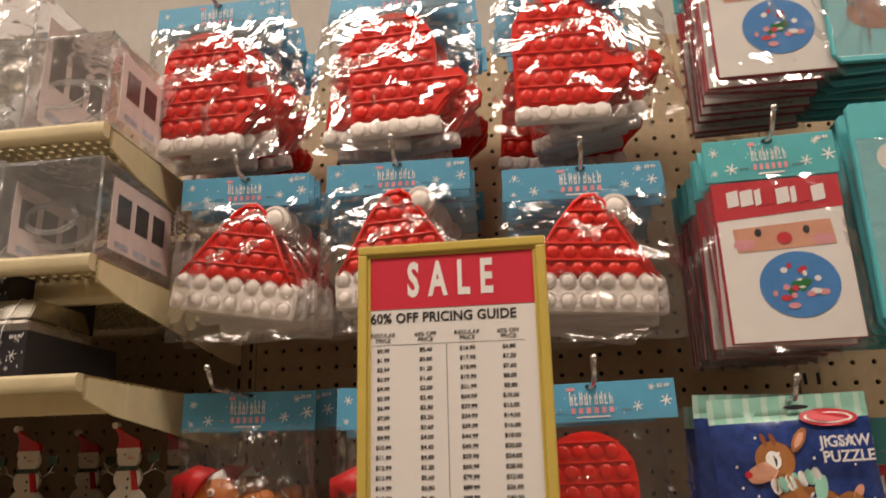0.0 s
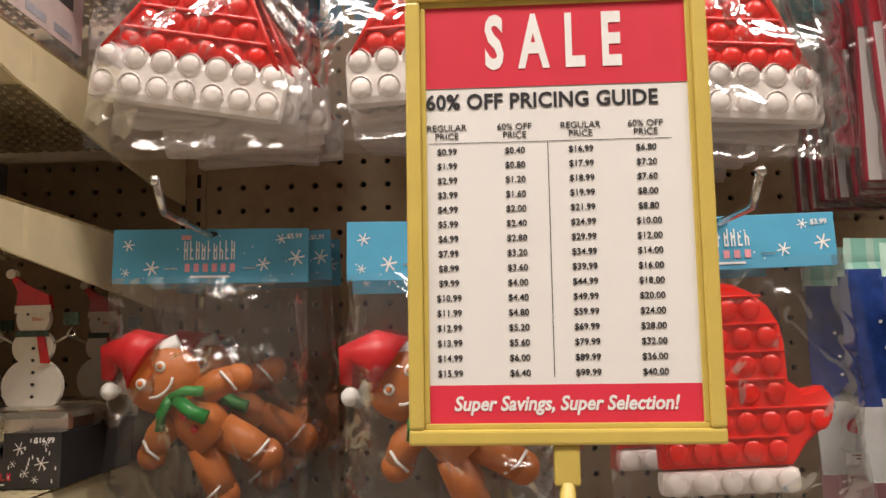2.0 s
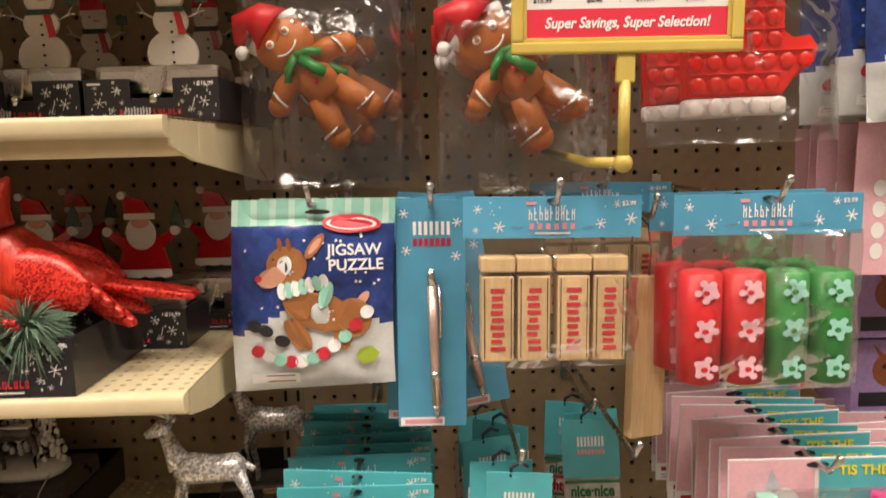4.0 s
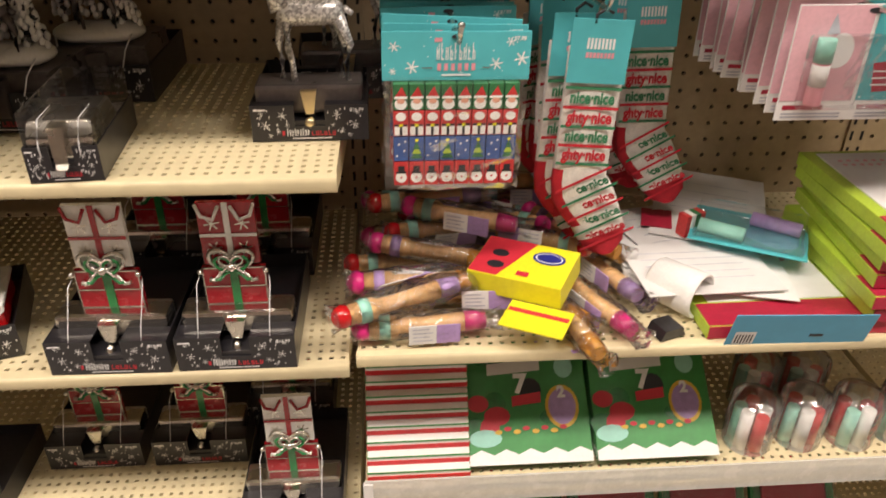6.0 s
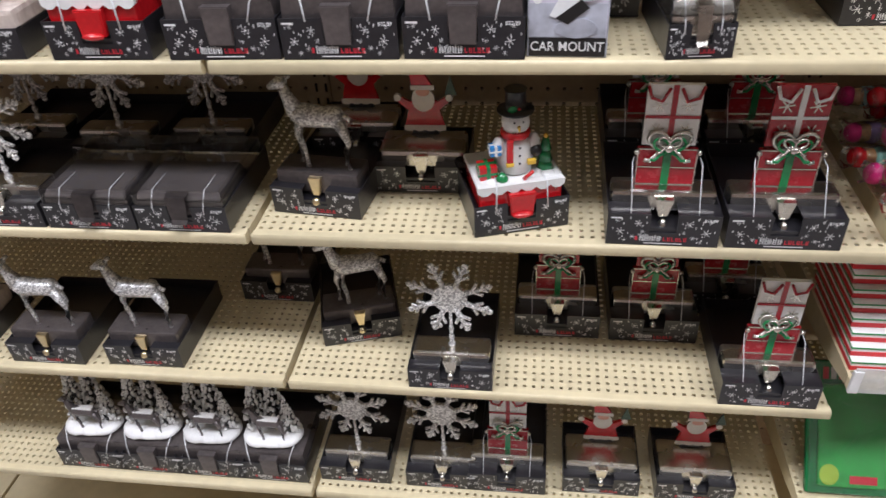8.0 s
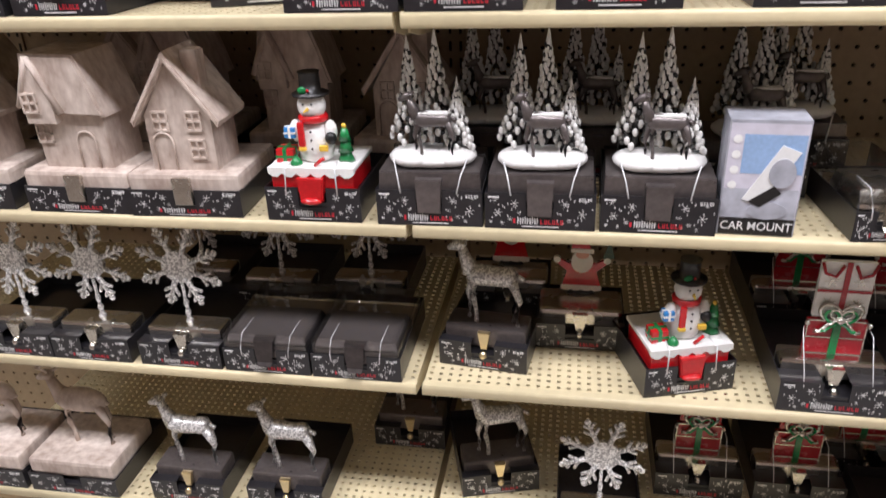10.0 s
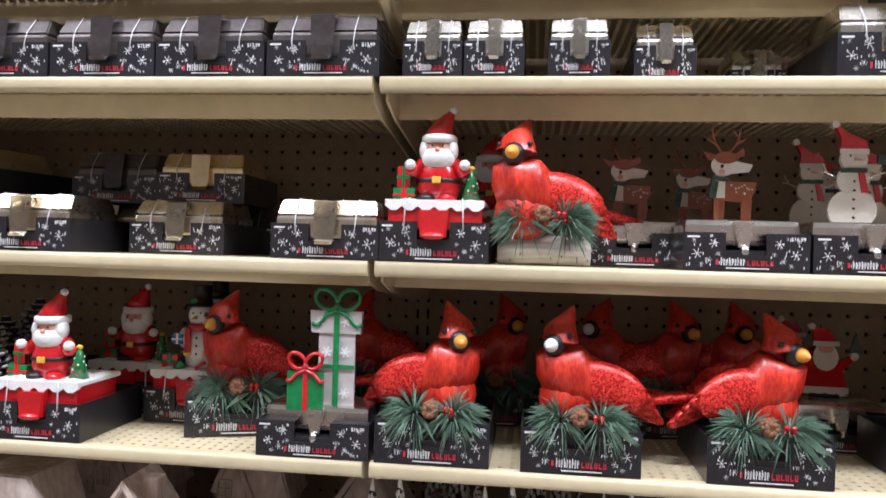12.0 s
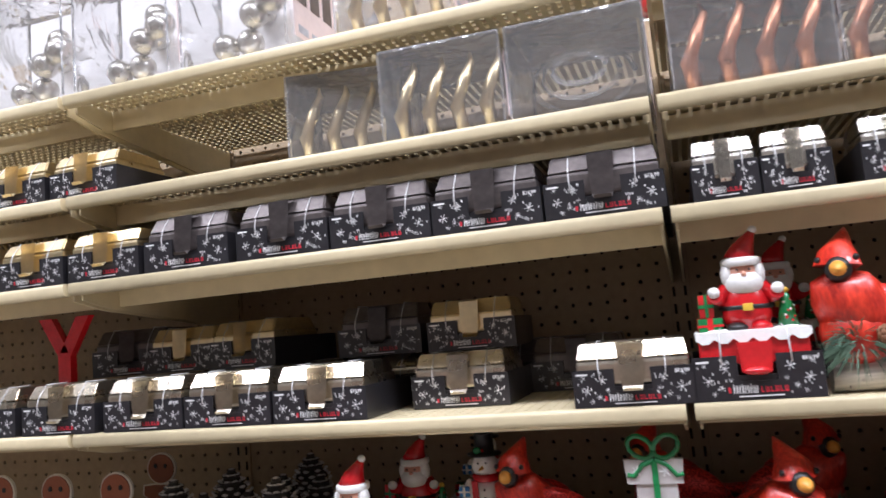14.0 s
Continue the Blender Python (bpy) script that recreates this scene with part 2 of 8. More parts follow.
def shelf(bx, z, width=PITCH, depth=0.37, name="shelf"):
    t = thing(name, "cream enamelled steel shelf with perforated deck", "shelf", "gondola shelves", at=pose(bx, 0, z))
    v, f = SHEET
    deck = new("deck", SHELF_MESH["deck"]) if "deck" in SHELF_MESH else mesh_object("deck", v, f, CREAM)
    SHELF_MESH["deck"] = deck.data
    deck.parent = t
    deck.matrix_basis = pose(0.004, LIP + 0.012, 0, 0, 0, 0) @ Matrix.Rotation(radians(-90), 4, "X")
    for key, make in (("lip", lambda: lip_bar(0.003, width - 0.005)),
                      ("stiffener", lambda: box(0.006, width - 0.006, LIP + 0.085, LIP + 0.091, -0.03, -0.002))):
        if key not in SHELF_MESH:
            o = part(key, make(), CREAM, t)
            SHELF_MESH[key] = o.data
        else:
            o = new(key, SHELF_MESH[key])
            o.parent = t
    for sx in (0.006, width - 0.009):
        if "bracket" not in SHELF_MESH:
            bm = bmesh.new()
            pts = [(-0.004, -0.002), (LIP + 0.02, -0.002), (LIP + 0.02, -0.022), (LIP + 0.07, -0.034), (-0.05, -0.062), (-0.004, -0.062)]
            a = [bm.verts.new((0, y, zz)) for y, zz in pts]
            b = [bm.verts.new((0.0028, y, zz)) for y, zz in pts]
            bm.faces.new(a)
            bm.faces.new(b[::-1])
            for i in range(len(pts)):
                bm.faces.new((a[i], a[(i + 1) % 6], b[(i + 1) % 6], b[i]))
            bmesh.ops.recalc_face_normals(bm, faces=bm.faces)
            o = part("bracket", bm, CREAM, t)
            SHELF_MESH["bracket"] = o.data
        else:
            o = new("bracket", SHELF_MESH["bracket"])
            o.parent = t
        o.location = (sx, 0, 0)
    return t


SHELF_MESH = {}
SHEET = hole_sheet(PITCH - 0.01, 0.358, 0.0127, 0.0034, 0.002, 4)
for z in TOPS:
    shelf(XA, z)
for z in TOPS:
    shelf(XA - PITCH, z)
for z in TOPS[:5]:
    shelf(XA - 2 * PITCH, z)
for z in (0.935, 0.72, 0.45):
    shelf(XP, z)
    shelf(XP + PITCH, z)
for bx in (XA - 2 * PITCH, XA - PITCH, XA, XP, XP + PITCH):
    structure("base_plinth", box(bx + 0.003, bx + PITCH - 0.003, LIP - 0.01, 0, 0.0, 0.14, 0.003), CREAM, "cream steel kick plate of the shelving", "plinth")

# the run of shelves across the aisle, which closes the view behind
structure("opposite_run", box(-4, 4, -3.4, -2.7, 0, 1.9), material("opposite_goods", (0.26, 0.20, 0.17), 0.6, grain=8, amount=0.5), "plain run of shelving across the aisle", "shelving")


# ---------------------------------------------------------------- goods materials
BLACK = material("black_card", (0.018, 0.017, 0.020), 0.34, grain=30, amount=0.25, bump=0.04, coat=0.25)
WHITEINK = material("white_ink", (0.85, 0.85, 0.84), 0.5, amount=0.04)
REDINK = material("red_ink", (0.62, 0.03, 0.05), 0.45, amount=0.06)
SILVER = material("polished_nickel", (0.69, 0.66, 0.60), 0.26, metal=1.0, grain=20, amount=0.08)
CHAMP = material("champagne_nickel", (0.66, 0.60, 0.49), 0.28, metal=1.0, grain=30, amount=0.10, bump=0.25)
GOLD = material("polished_gold", (0.88, 0.74, 0.46), 0.30, metal=1.0, grain=20, amount=0.08)
BRONZE = material("dark_bronze", (0.15, 0.13, 0.125), 0.3, metal=0.5, grain=25, amount=0.2)
REDG = material("glossy_red_resin", (0.55, 0.012, 0.015), 0.2, grain=30, amount=0.15, coat=0.5, bump=0.05)
SNOW = material("white_resin", (0.83, 0.82, 0.79), 0.45, grain=50, amount=0.05, bump=0.3)
GREENG = material("glossy_green_resin", (0.015, 0.20, 0.055), 0.25, grain=30, amount=0.2, coat=0.4)
SKIN = material("peach_resin", (0.72, 0.36, 0.25), 0.4, amount=0.06)
YELLOW = material("yellow_resin", (0.75, 0.48, 0.05), 0.35, amount=0.1)
BLUEG = material("blue_resin", (0.05, 0.25, 0.6), 0.3, amount=0.1)
TOPHAT = material("black_resin", (0.015, 0.014, 0.014), 0.35)
WASH = material("whitewashed_wood", (0.52, 0.40, 0.33), 0.75, grain=16, amount=0.22, bump=0.5, second=(0.74, 0.64, 0.56), stretch=(1, 1, 0.5))
BIRD = material("cardinal_red", (0.48, 0.010, 0.008), 0.36, grain=60, amount=0.3, second=(0.80, 0.055, 0.02), coat=0.3, bump=0.6, stretch=(1, 1, 0.35))
GLIT = material("red_glitter", (0.60, 0.016, 0.012), 0.3, metal=0.3, grain=90, amount=0.35, bump=0.7, flakes=560, second=(0.92, 0.06, 0.04))
SGLIT = material("silver_glitter", (0.62, 0.60, 0.58), 0.3, metal=0.4, grain=60, amount=0.35, bump=0.9, flakes=450, second=(0.95, 0.93, 0.90))
BEAK = material("beak_orange", (0.80, 0.36, 0.05), 0.4, amount=0.1)
PINE = material("pine_needles", (0.17, 0.27, 0.19), 0.55, grain=80, amount=0.35)
CONE = material("pine_cone", (0.22, 0.10, 0.045), 0.7, grain=80, amount=0.3)
BIRCH = material("birch_bark", (0.72, 0.68, 0.61), 0.7, grain=18, amount=0.3, bump=0.4, stretch=(0.3, 1, 3))
TREE = material("frosted_branches", (0.05, 0.048, 0.045), 0.7, grain=60, amount=0.3)
BROWN = material("brown_enamel", (0.30, 0.09, 0.035), 0.35, amount=0.1)
CREAMR = material("cream_enamel_paint", (0.78, 0.72, 0.62), 0.35, amount=0.04)
PLAID = material("scarf_green", (0.06, 0.10, 0.07), 0.5, amount=0.5)
PINK = material("pink_print", (0.75, 0.33, 0.38), 0.4, amount=0.08)
GREYP = material("grey_print", (0.45, 0.46, 0.52), 0.4, grain=10, amount=0.3)
LAV = material("pale_print", (0.62, 0.60, 0.68), 0.35, grain=10, amount=0.15)
STRAP = material("clear_strap", (0.75, 0.75, 0.75), 0.25, amount=0.05)


def clear_film(name, gloss=0.10, rough=0.1, scale=26.0, strength=0.55, share=0.55, tint=(0.985, 0.985, 0.985), haze=0.0):
    """Thin crinkled plastic: most light passes, the rest glances off."""
    m = bpy.data.materials.new(name)
    m.use_nodes = True
    nt = m.node_tree
    nt.nodes.remove(nt.nodes["Principled BSDF"])
    out = nt.nodes["Material Output"]
    tr, gl, mix = nt.nodes.new("ShaderNodeBsdfTransparent"), nt.nodes.new("ShaderNodeBsdfGlossy"), nt.nodes.new("ShaderNodeMixShader")
    tr.inputs[0].default_value = (*tint, 1)
    gl.inputs["Roughness"].default_value = rough
    tc, noi, bp, fr, add = (nt.nodes.new("ShaderNode" + k) for k in ("TexCoord", "TexNoise", "Bump", "Fresnel", "Math"))
    noi.inputs["Scale"].default_value, noi.inputs["Detail"].default_value = scale, 3
    noi.inputs["Distortion"].default_value = 0.6
    nt.links.new(tc.outputs["Object"], noi.inputs["Vector"])
    nt.links.new(noi.outputs[0], bp.inputs["Height"])
    bp.inputs["Strength"].default_value, bp.inputs["Distance"].default_value = strength, 0.02
    nt.links.new(bp.outputs[0], gl.inputs["Normal"])
    nt.links.new(bp.outputs[0], fr.inputs["Normal"])
    fr.inputs["IOR"].default_value = 1.45
    add.operation, add.use_clamp = "MULTIPLY_ADD", True
    add.inputs[1].default_value, add.inputs[2].default_value = share, gloss * 0.3
    nt.links.new(fr.outputs[0], add.inputs[0])
    nt.links.new(add.outputs[0], mix.inputs[0])
    nt.links.new(tr.outputs[0], mix.inputs[1])
    nt.links.new(gl.outputs[0], mix.inputs[2])
    if haze:
        dif, veil = nt.nodes.new("ShaderNodeBsdfDiffuse"), nt.nodes.new("ShaderNodeMixShader")
        dif.inputs[0].default_value = (0.85, 0.85, 0.85, 1)
        veil.inputs[0].default_value = haze
        nt.links.new(mix.outputs[0], veil.inputs[1])
        nt.links.new(dif.outputs[0], veil.inputs[2])
        mix = veil
    nt.links.new(mix.outputs[0], out.inputs["Surface"])
    return m


FILM = clear_film("clear_bag_film", 0.12, 0.12, 15.0, 0.60, 0.45, haze=0.010)
RIGID = clear_film("clear_rigid_plastic", 0.4, 0.12, 11.0, 0.9, 1.3, (0.99, 0.99, 0.99), 0.07)
LIDF = clear_film("clear_lid_plastic", 0.15, 0.05, 9.0, 0.25, 0.8, haze=0.004)
WRAP = clear_film("clear_twist_wrap", 0.3, 0.10, 40.0, 0.9, 0.8, haze=0.01)


# ---------------------------------------------------------------- boxed stocking holders
def flake(bm, x, z, r, y=-0.0005, mi=0, t=0.16):
    """A printed six-armed snowflake."""
    for k in range(3):
        a = k * math.pi / 3 + 0.2
        dx, dz = math.cos(a) * r, math.sin(a) * r
        px, pz = -math.sin(a) * r * t * 0.5, math.cos(a) * r * t * 0.5
        bm.faces.new([bm.verts.new((x + u * dx + s * px, y, z + u * dz + s * pz)) for u, s in ((-1, -1), (1, -1), (1, 1), (-1, 1))]).material_index = mi
        y -= 0.00006
    return bm


def bar(bm, x0, x1, z0, z1, y=-0.0005, mi=0):
    f = bm.faces.new([bm.verts.new(p) for p in ((x0, y, z0), (x1, y, z0), (x1, y, z1), (x0, y, z1))])
    f.material_index = mi
    return bm


PRINTS = {}


def front_print(w, h, notch, price):
    """Snowflakes, dots, the bar of a logo and a price tag on the front of a box."""
    key = (round(w, 3), round(h, 3), notch)
    if key not in PRINTS:
        rnd = random.Random(int(w * 1000 + h * 7000))
        bm = bmesh.new()
        for side in (-1, 1):
            lo, hi = notch / 2 + 0.006, w / 2 - 0.006
            for k, (u, v, r) in enumerate(((0.2, 0.72, 0.0052), (0.75, 0.45, 0.0056), (0.35, 0.28, 0.0036), (0.85, 0.8, 0.003), (0.05, 0.45, 0.0028), (0.6, 0.16, 0.003))):
                flake(bm, side * (lo + (hi - lo) * u), h * v, r * 0.9 * min(1, w / 0.11), t=0.12)
            for k in range(17):
                x, z = side * rnd.uniform(lo - 0.003, hi + 0.003), h * rnd.uniform(0.12, 0.92)
                bar(bm, x - 0.0004, x + 0.0004, z - 0.0013, z + 0.0013, -0.0004)
        bar(bm, -w * 0.24, -w * 0.22, h * 0.17, h * 0.3, -0.0008, 1)
        n = 9
        for k in range(n):
            x = -w * 0.2 + k * w * 0.022
            bar(bm, x, x + w * 0.007, h * 0.15, h * (0.33 if k % 3 else 0.36), -0.0008)
            bar(bm, x + w * 0.010, x + w * 0.014, h * (0.15 if k % 2 else 0.22), h * 0.31, -0.0008)
        for k in range(6):
            bar(bm, w * (0.01 + 0.036 * k), w * (0.036 + 0.036 * k), h * 0.16, h * 0.19, -0.0008, 1)
            bar(bm, w * (0.01 + 0.036 * k), w * (0.018 + 0.036 * k), h * 0.16, h * 0.29, -0.0008, 1)
            if k % 2:
                bar(bm, w * (0.026 + 0.036 * k), w * (0.034 + 0.036 * k), h * 0.19, h * 0.29, -0.0009, 1)
        bar(bm, -w * 0.16, w * 0.18, h * 0.07, h * 0.1, -0.0008)
        bar(bm, -w * 0.47, -w * 0.37, h * 0.86, h * 0.91, -0.0008)
        me = bpy.data.meshes.new("printed_pattern")
        bm.to_mesh(me)
        bm.free()
        me.materials.append(WHITEINK)
        me.materials.append(REDINK)
        PRINTS[key] = me
    return PRINTS[key]


def tray(t, w, h, d, notch, price="$16.99"):
    """An open black card tray with a notched front, printed."""
    n, k = notch / 2, h * 0.42
    g = 0.0014
    body = part("front_panel", prism([(-w / 2, 0), (w / 2, 0), (w / 2, h), (n, h), (n, k), (-n, k), (-n, h), (-w / 2, h)], 0, 0.0016), BLACK, t)
    bm = bmesh.new()
    plan = [(-w / 2, 0.0017), (-w / 2 + g, 0.0017), (-w / 2 + g, d - g), (w / 2 - g, d - g), (w / 2 - g, 0.0017), (w / 2, 0.0017), (w / 2, d), (-w / 2, d)]
    lo, hi = ([bm.verts.new((x, y, z)) for x, y in plan] for z in (0, h))
    for q in ((0, 1, 2, 7), (2, 3, 6, 7), (3, 4, 5, 6)):
        bm.faces.new([lo[i] for i in q])
        bm.faces.new([hi[i] for i in q][::-1])
    for i in range(8):
        bm.faces.new((lo[i], lo[(i + 1) % 8], hi[(i + 1) % 8], hi[i]))
    bmesh.ops.recalc_face_normals(bm, faces=bm.faces)
    part("tray_wall", bm, BLACK, t)
    part("inner_card", box(-w / 2 + g + 0.0003, w / 2 - g - 0.0003, 0.002, d - g - 0.0003, 0, h * 0.55), BLACK, t)
    pr = new("printed_pattern", front_print(w, h, notch, price))
    pr.parent = body
    lettering(price, w / 2 - 0.0115 * w / 0.12, -0.0008, h * 0.86, 0.0052 * w / 0.12, WHITEINK, body, bold=0.0001)
    return body


def plate(t, w, h, d, mat, hook=True, top=0.02, name="base"):
    """The metal weight that sits in the tray, with its hook hanging in the notch and two plastic ties."""
    bm = box(-w * 0.47, w * 0.47, 0.004, d * 0.72, h * 0.57, h + top * 0.35, 0.004)
    old = set(bm.verts)
    box(-w * 0.46, w * 0.46, 0.0045, d * 0.70, h + top * 0.36, h + top, 0, bm)
    for v in bm.verts:
        if v not in old and v.co.z > h + top * 0.7:
            v.co.x *= 0.95
            v.co.y += top * (0.40 if v.co.y < d * 0.3 else -0.3)
    bmesh.ops.bevel(bm, geom=[e for e in bm.edges if e.verts[0] not in old and e.verts[1] not in old], offset=0.0015, segments=2, affect="EDGES")
    part(name, bm, mat, t)
    if hook:
        hw = w * 0.12
        bm = bmesh.new()
        pts = [(0.012, h + top), (-0.001, h + top * 0.9), (-0.0035, h * 0.85), (-0.004, h * 0.55), (-0.008, h * 0.42), (-0.012, h * 0.5)]
        tubes = []
        for s in (-1, 1):
            tubes.append([bm.verts.new((s * hw * (1 - 0.09 * i), y, z)) for i, (y, z) in enumerate(pts)])
        for i in range(len(pts) - 1):
            bm.faces.new((tubes[0][i], tubes[1][i], tubes[1][i + 1], tubes[0][i + 1]))
        ext = bmesh.ops.solidify(bm, geom=bm.faces[:], thickness=0.0018)
        part("hook", bm, mat, t, smooth=False)
    for s in (-1, 1):
        part("plastic_tie", tube([(s * w * 0.27, -0.0012, h * 0.75), (s * w * 0.275, -0.001, h), (s * w * 0.278, 0.0025, h + top * 0.4), (s * w * 0.28, 0.0055 + top * 0.4, h + top + 0.0012), (s * w * 0.28, 0.05, h + top + 0.0012)], 0.0007, seg=4), STRAP, t)


W = 0.12


def holder(label, mat, w=W, h=0.043, d=0.15, top=0.018, price="$16.99", group="boxed stocking holders"):
    t = thing("stocking_holder", label, "stocking holder", group)
    tray(t, w, h, d, w * 0.3, price)
    plate(t, w, h, d, mat, True, top)
    return t


def put(ob, x, z, rz=0.0, y=-0.373):
    ob.matrix_basis = pose(x, y, z, 0, 0, rz)
    return ob


def more(ob, *places):
    """Further copies at (x, z, turn, y)."""
    for p in places:
        x, z, rz, y = (*p, *(0.0, -0.373)[len(p) - 2:])
        copy_thing(ob, pose(x, y, z, 0, 0, rz))


def wavy(x0, x1, z0, z1, n, amp):
    """A slab outline whose lower edge scallops like settled snow."""
    low = [(x0 + (x1 - x0) * i / (n * 3), z0 - amp * abs(math.sin(i * math.pi / 3))) for i in range(n * 3 + 1)]
    return low + [(x1, z1), (x0, z1)]


def roof_base(t, w, h):
    """Red resin base with a snowy top and a red strap hook, as of a rooftop."""
    part("base", box(-w * 0.43, w * 0.43, 0.006, 0.085, h * 0.8, h + 0.017, 0.002), REDG, t)
    bm = prism(wavy(-w * 0.45, w * 0.45, h + 0.016, h + 0.023, 6, 0.005), 0.003, 0.009)
    box(-w * 0.45, w * 0.45, 0.009, 0.09, h + 0.0172, h + 0.0232, 0.002, bm)
    rnd = random.Random(4)
    for k in range(10):
        ball(rnd.uniform(-0.05, 0.05) * w / W, rnd.uniform(0.015, 0.08), h + 0.022, rnd.uniform(0.006, 0.011), None, 0.003, bm, seg=8)
    part("snow", bm, SNOW, t)
    bm = prism([(-0.0135, h * 0.62), (0.0135, h * 0.62), (0.0160, h + 0.012), (-0.0160, h + 0.012)], -0.0035, 0.004, bevel=0.0015)
    ball(0, -0.004, h * 0.64, 0.0135, 0.006, 0.004, bm, seg=10)
    part("hook", bm, REDG, t)
    for s in (-1, 1):
        part("plastic_tie", tube([(s * w * 0.27, -0.001, h * 0.8), (s * w * 0.26, 0.001, h + 0.022), (s * w * 0.24, 0.02, h + 0.026)], 0.0009, seg=4), STRAP, t)


def gift_box(bm, x, y, z, s, hgt, a, b):
    box(x - s, x + s, y - s, y + s, z, z + hgt, 0.0008, bm, a)
    box(x - s * 0.22, x + s * 0.22, y - s - 0.0006, y + s + 0.0006, z, z + hgt + 0.0006, 0, bm, b)
    box(x - s - 0.0006, x + s + 0.0006, y - s * 0.22, y + s * 0.22, z, z + hgt + 0.0008, 0, bm, b)
    box(x - s - 0.0007, x + s + 0.0007, y - s - 0.0007, y + s + 0.0007, z + hgt * 0.42, z + hgt * 0.58, 0, bm, b)


FIG = [REDG, SNOW, SKIN, TOPHAT, YELLOW, GREENG, BLUEG]


def santa_figure(bm, z):
    lathe([(0.006, 0), (0.020, 0.002), (0.025, 0.016), (0.025, 0.030), (0.021, 0.045), (0.015, 0.054)], 18, bm, 0, (0, 0.035, z), 0.8)
    lathe([(0.0252, 0.024), (0.0262, 0.0245), (0.0262, 0.0285), (0.0252, 0.029)], 18, bm, 3, (0, 0.035, z), 0.8)
    box(-0.005, 0.005, 0.0122, 0.0145, z + 0.0225, z + 0.0305, 0.001, bm, 4)
    for s in (-1, 1):
        tube([(s * 0.017, 0.033, z + 0.048), (s * 0.028, 0.028, z + 0.036), (s * 0.030, 0.022, z + 0.040)], 0.008, bm, 0, 10, [0.009, 0.008, 0.0075])
        ball(s * 0.031, 0.020, z + 0.045, 0.0065, None, None, bm, 1, 10)
        ball(s * 0.012, 0.022, z + 0.004, 0.011, 0.012, 0.007, bm, 3 if s < 0 else 0, 10)
    ball(0, 0.033, z + 0.064, 0.0185, 0.017, 0.017, bm, 2, 16)
    ball(0, 0.026, z + 0.054, 0.0195, 0.013, 0.016, bm, 1, 16)
    for s in (-1, 1):
        ball(s * 0.015, 0.029, z + 0.064, 0.0075, 0.010, 0.014, bm, 1, 10)
        ball(s * 0.006, 0.0158, z + 0.068, 0.0013, None, None, bm, 3, 6)
    ball(0, 0.015, z + 0.063, 0.003, None, None, bm, 2, 8)
    lathe([(0.0185, 0.072), (0.0205, 0.074), (0.0205, 0.080), (0.0185, 0.082)], 16, bm, 1, (0, 0.033, z))
    tube([(0, 0.033, z + 0.08), (0.003, 0.033, z + 0.092), (0.009, 0.032, z + 0.102), (0.014, 0.031, z + 0.110)], 0.01, bm, 0, 12, [0.018, 0.013, 0.008, 0.004])
    ball(0.015, 0.031, z + 0.1125, 0.0048, None, None, bm, 1, 10)
    gift_box(bm, -0.038, 0.035, z, 0.0125, 0.017, 5, 0)
    gift_box(bm, -0.040, 0.036, z + 0.0178, 0.0075, 0.026, 0, 5)
    lathe([(0.012, 0), (0.004, 0.037), (0.0012, 0.040)], 12, bm, 5, (0.038, 0.03, z))
    ball(0.038, 0.03, z + 0.042, 0.0045, 0.0035, None, bm, 4, 8)
    rnd = random.Random(2)
    for k in range(14):
        a, v = rnd.uniform(2.6, 6.8), rnd.uniform(0.1, 0.85)
        r = 0.0118 * (1 - v * 0.7)
        ball(0.038 + math.cos(a) * r, 0.03 + math.sin(a) * r, z + v * 0.037, 0.0014, None, None, bm, (1, 0)[k % 2], 6)


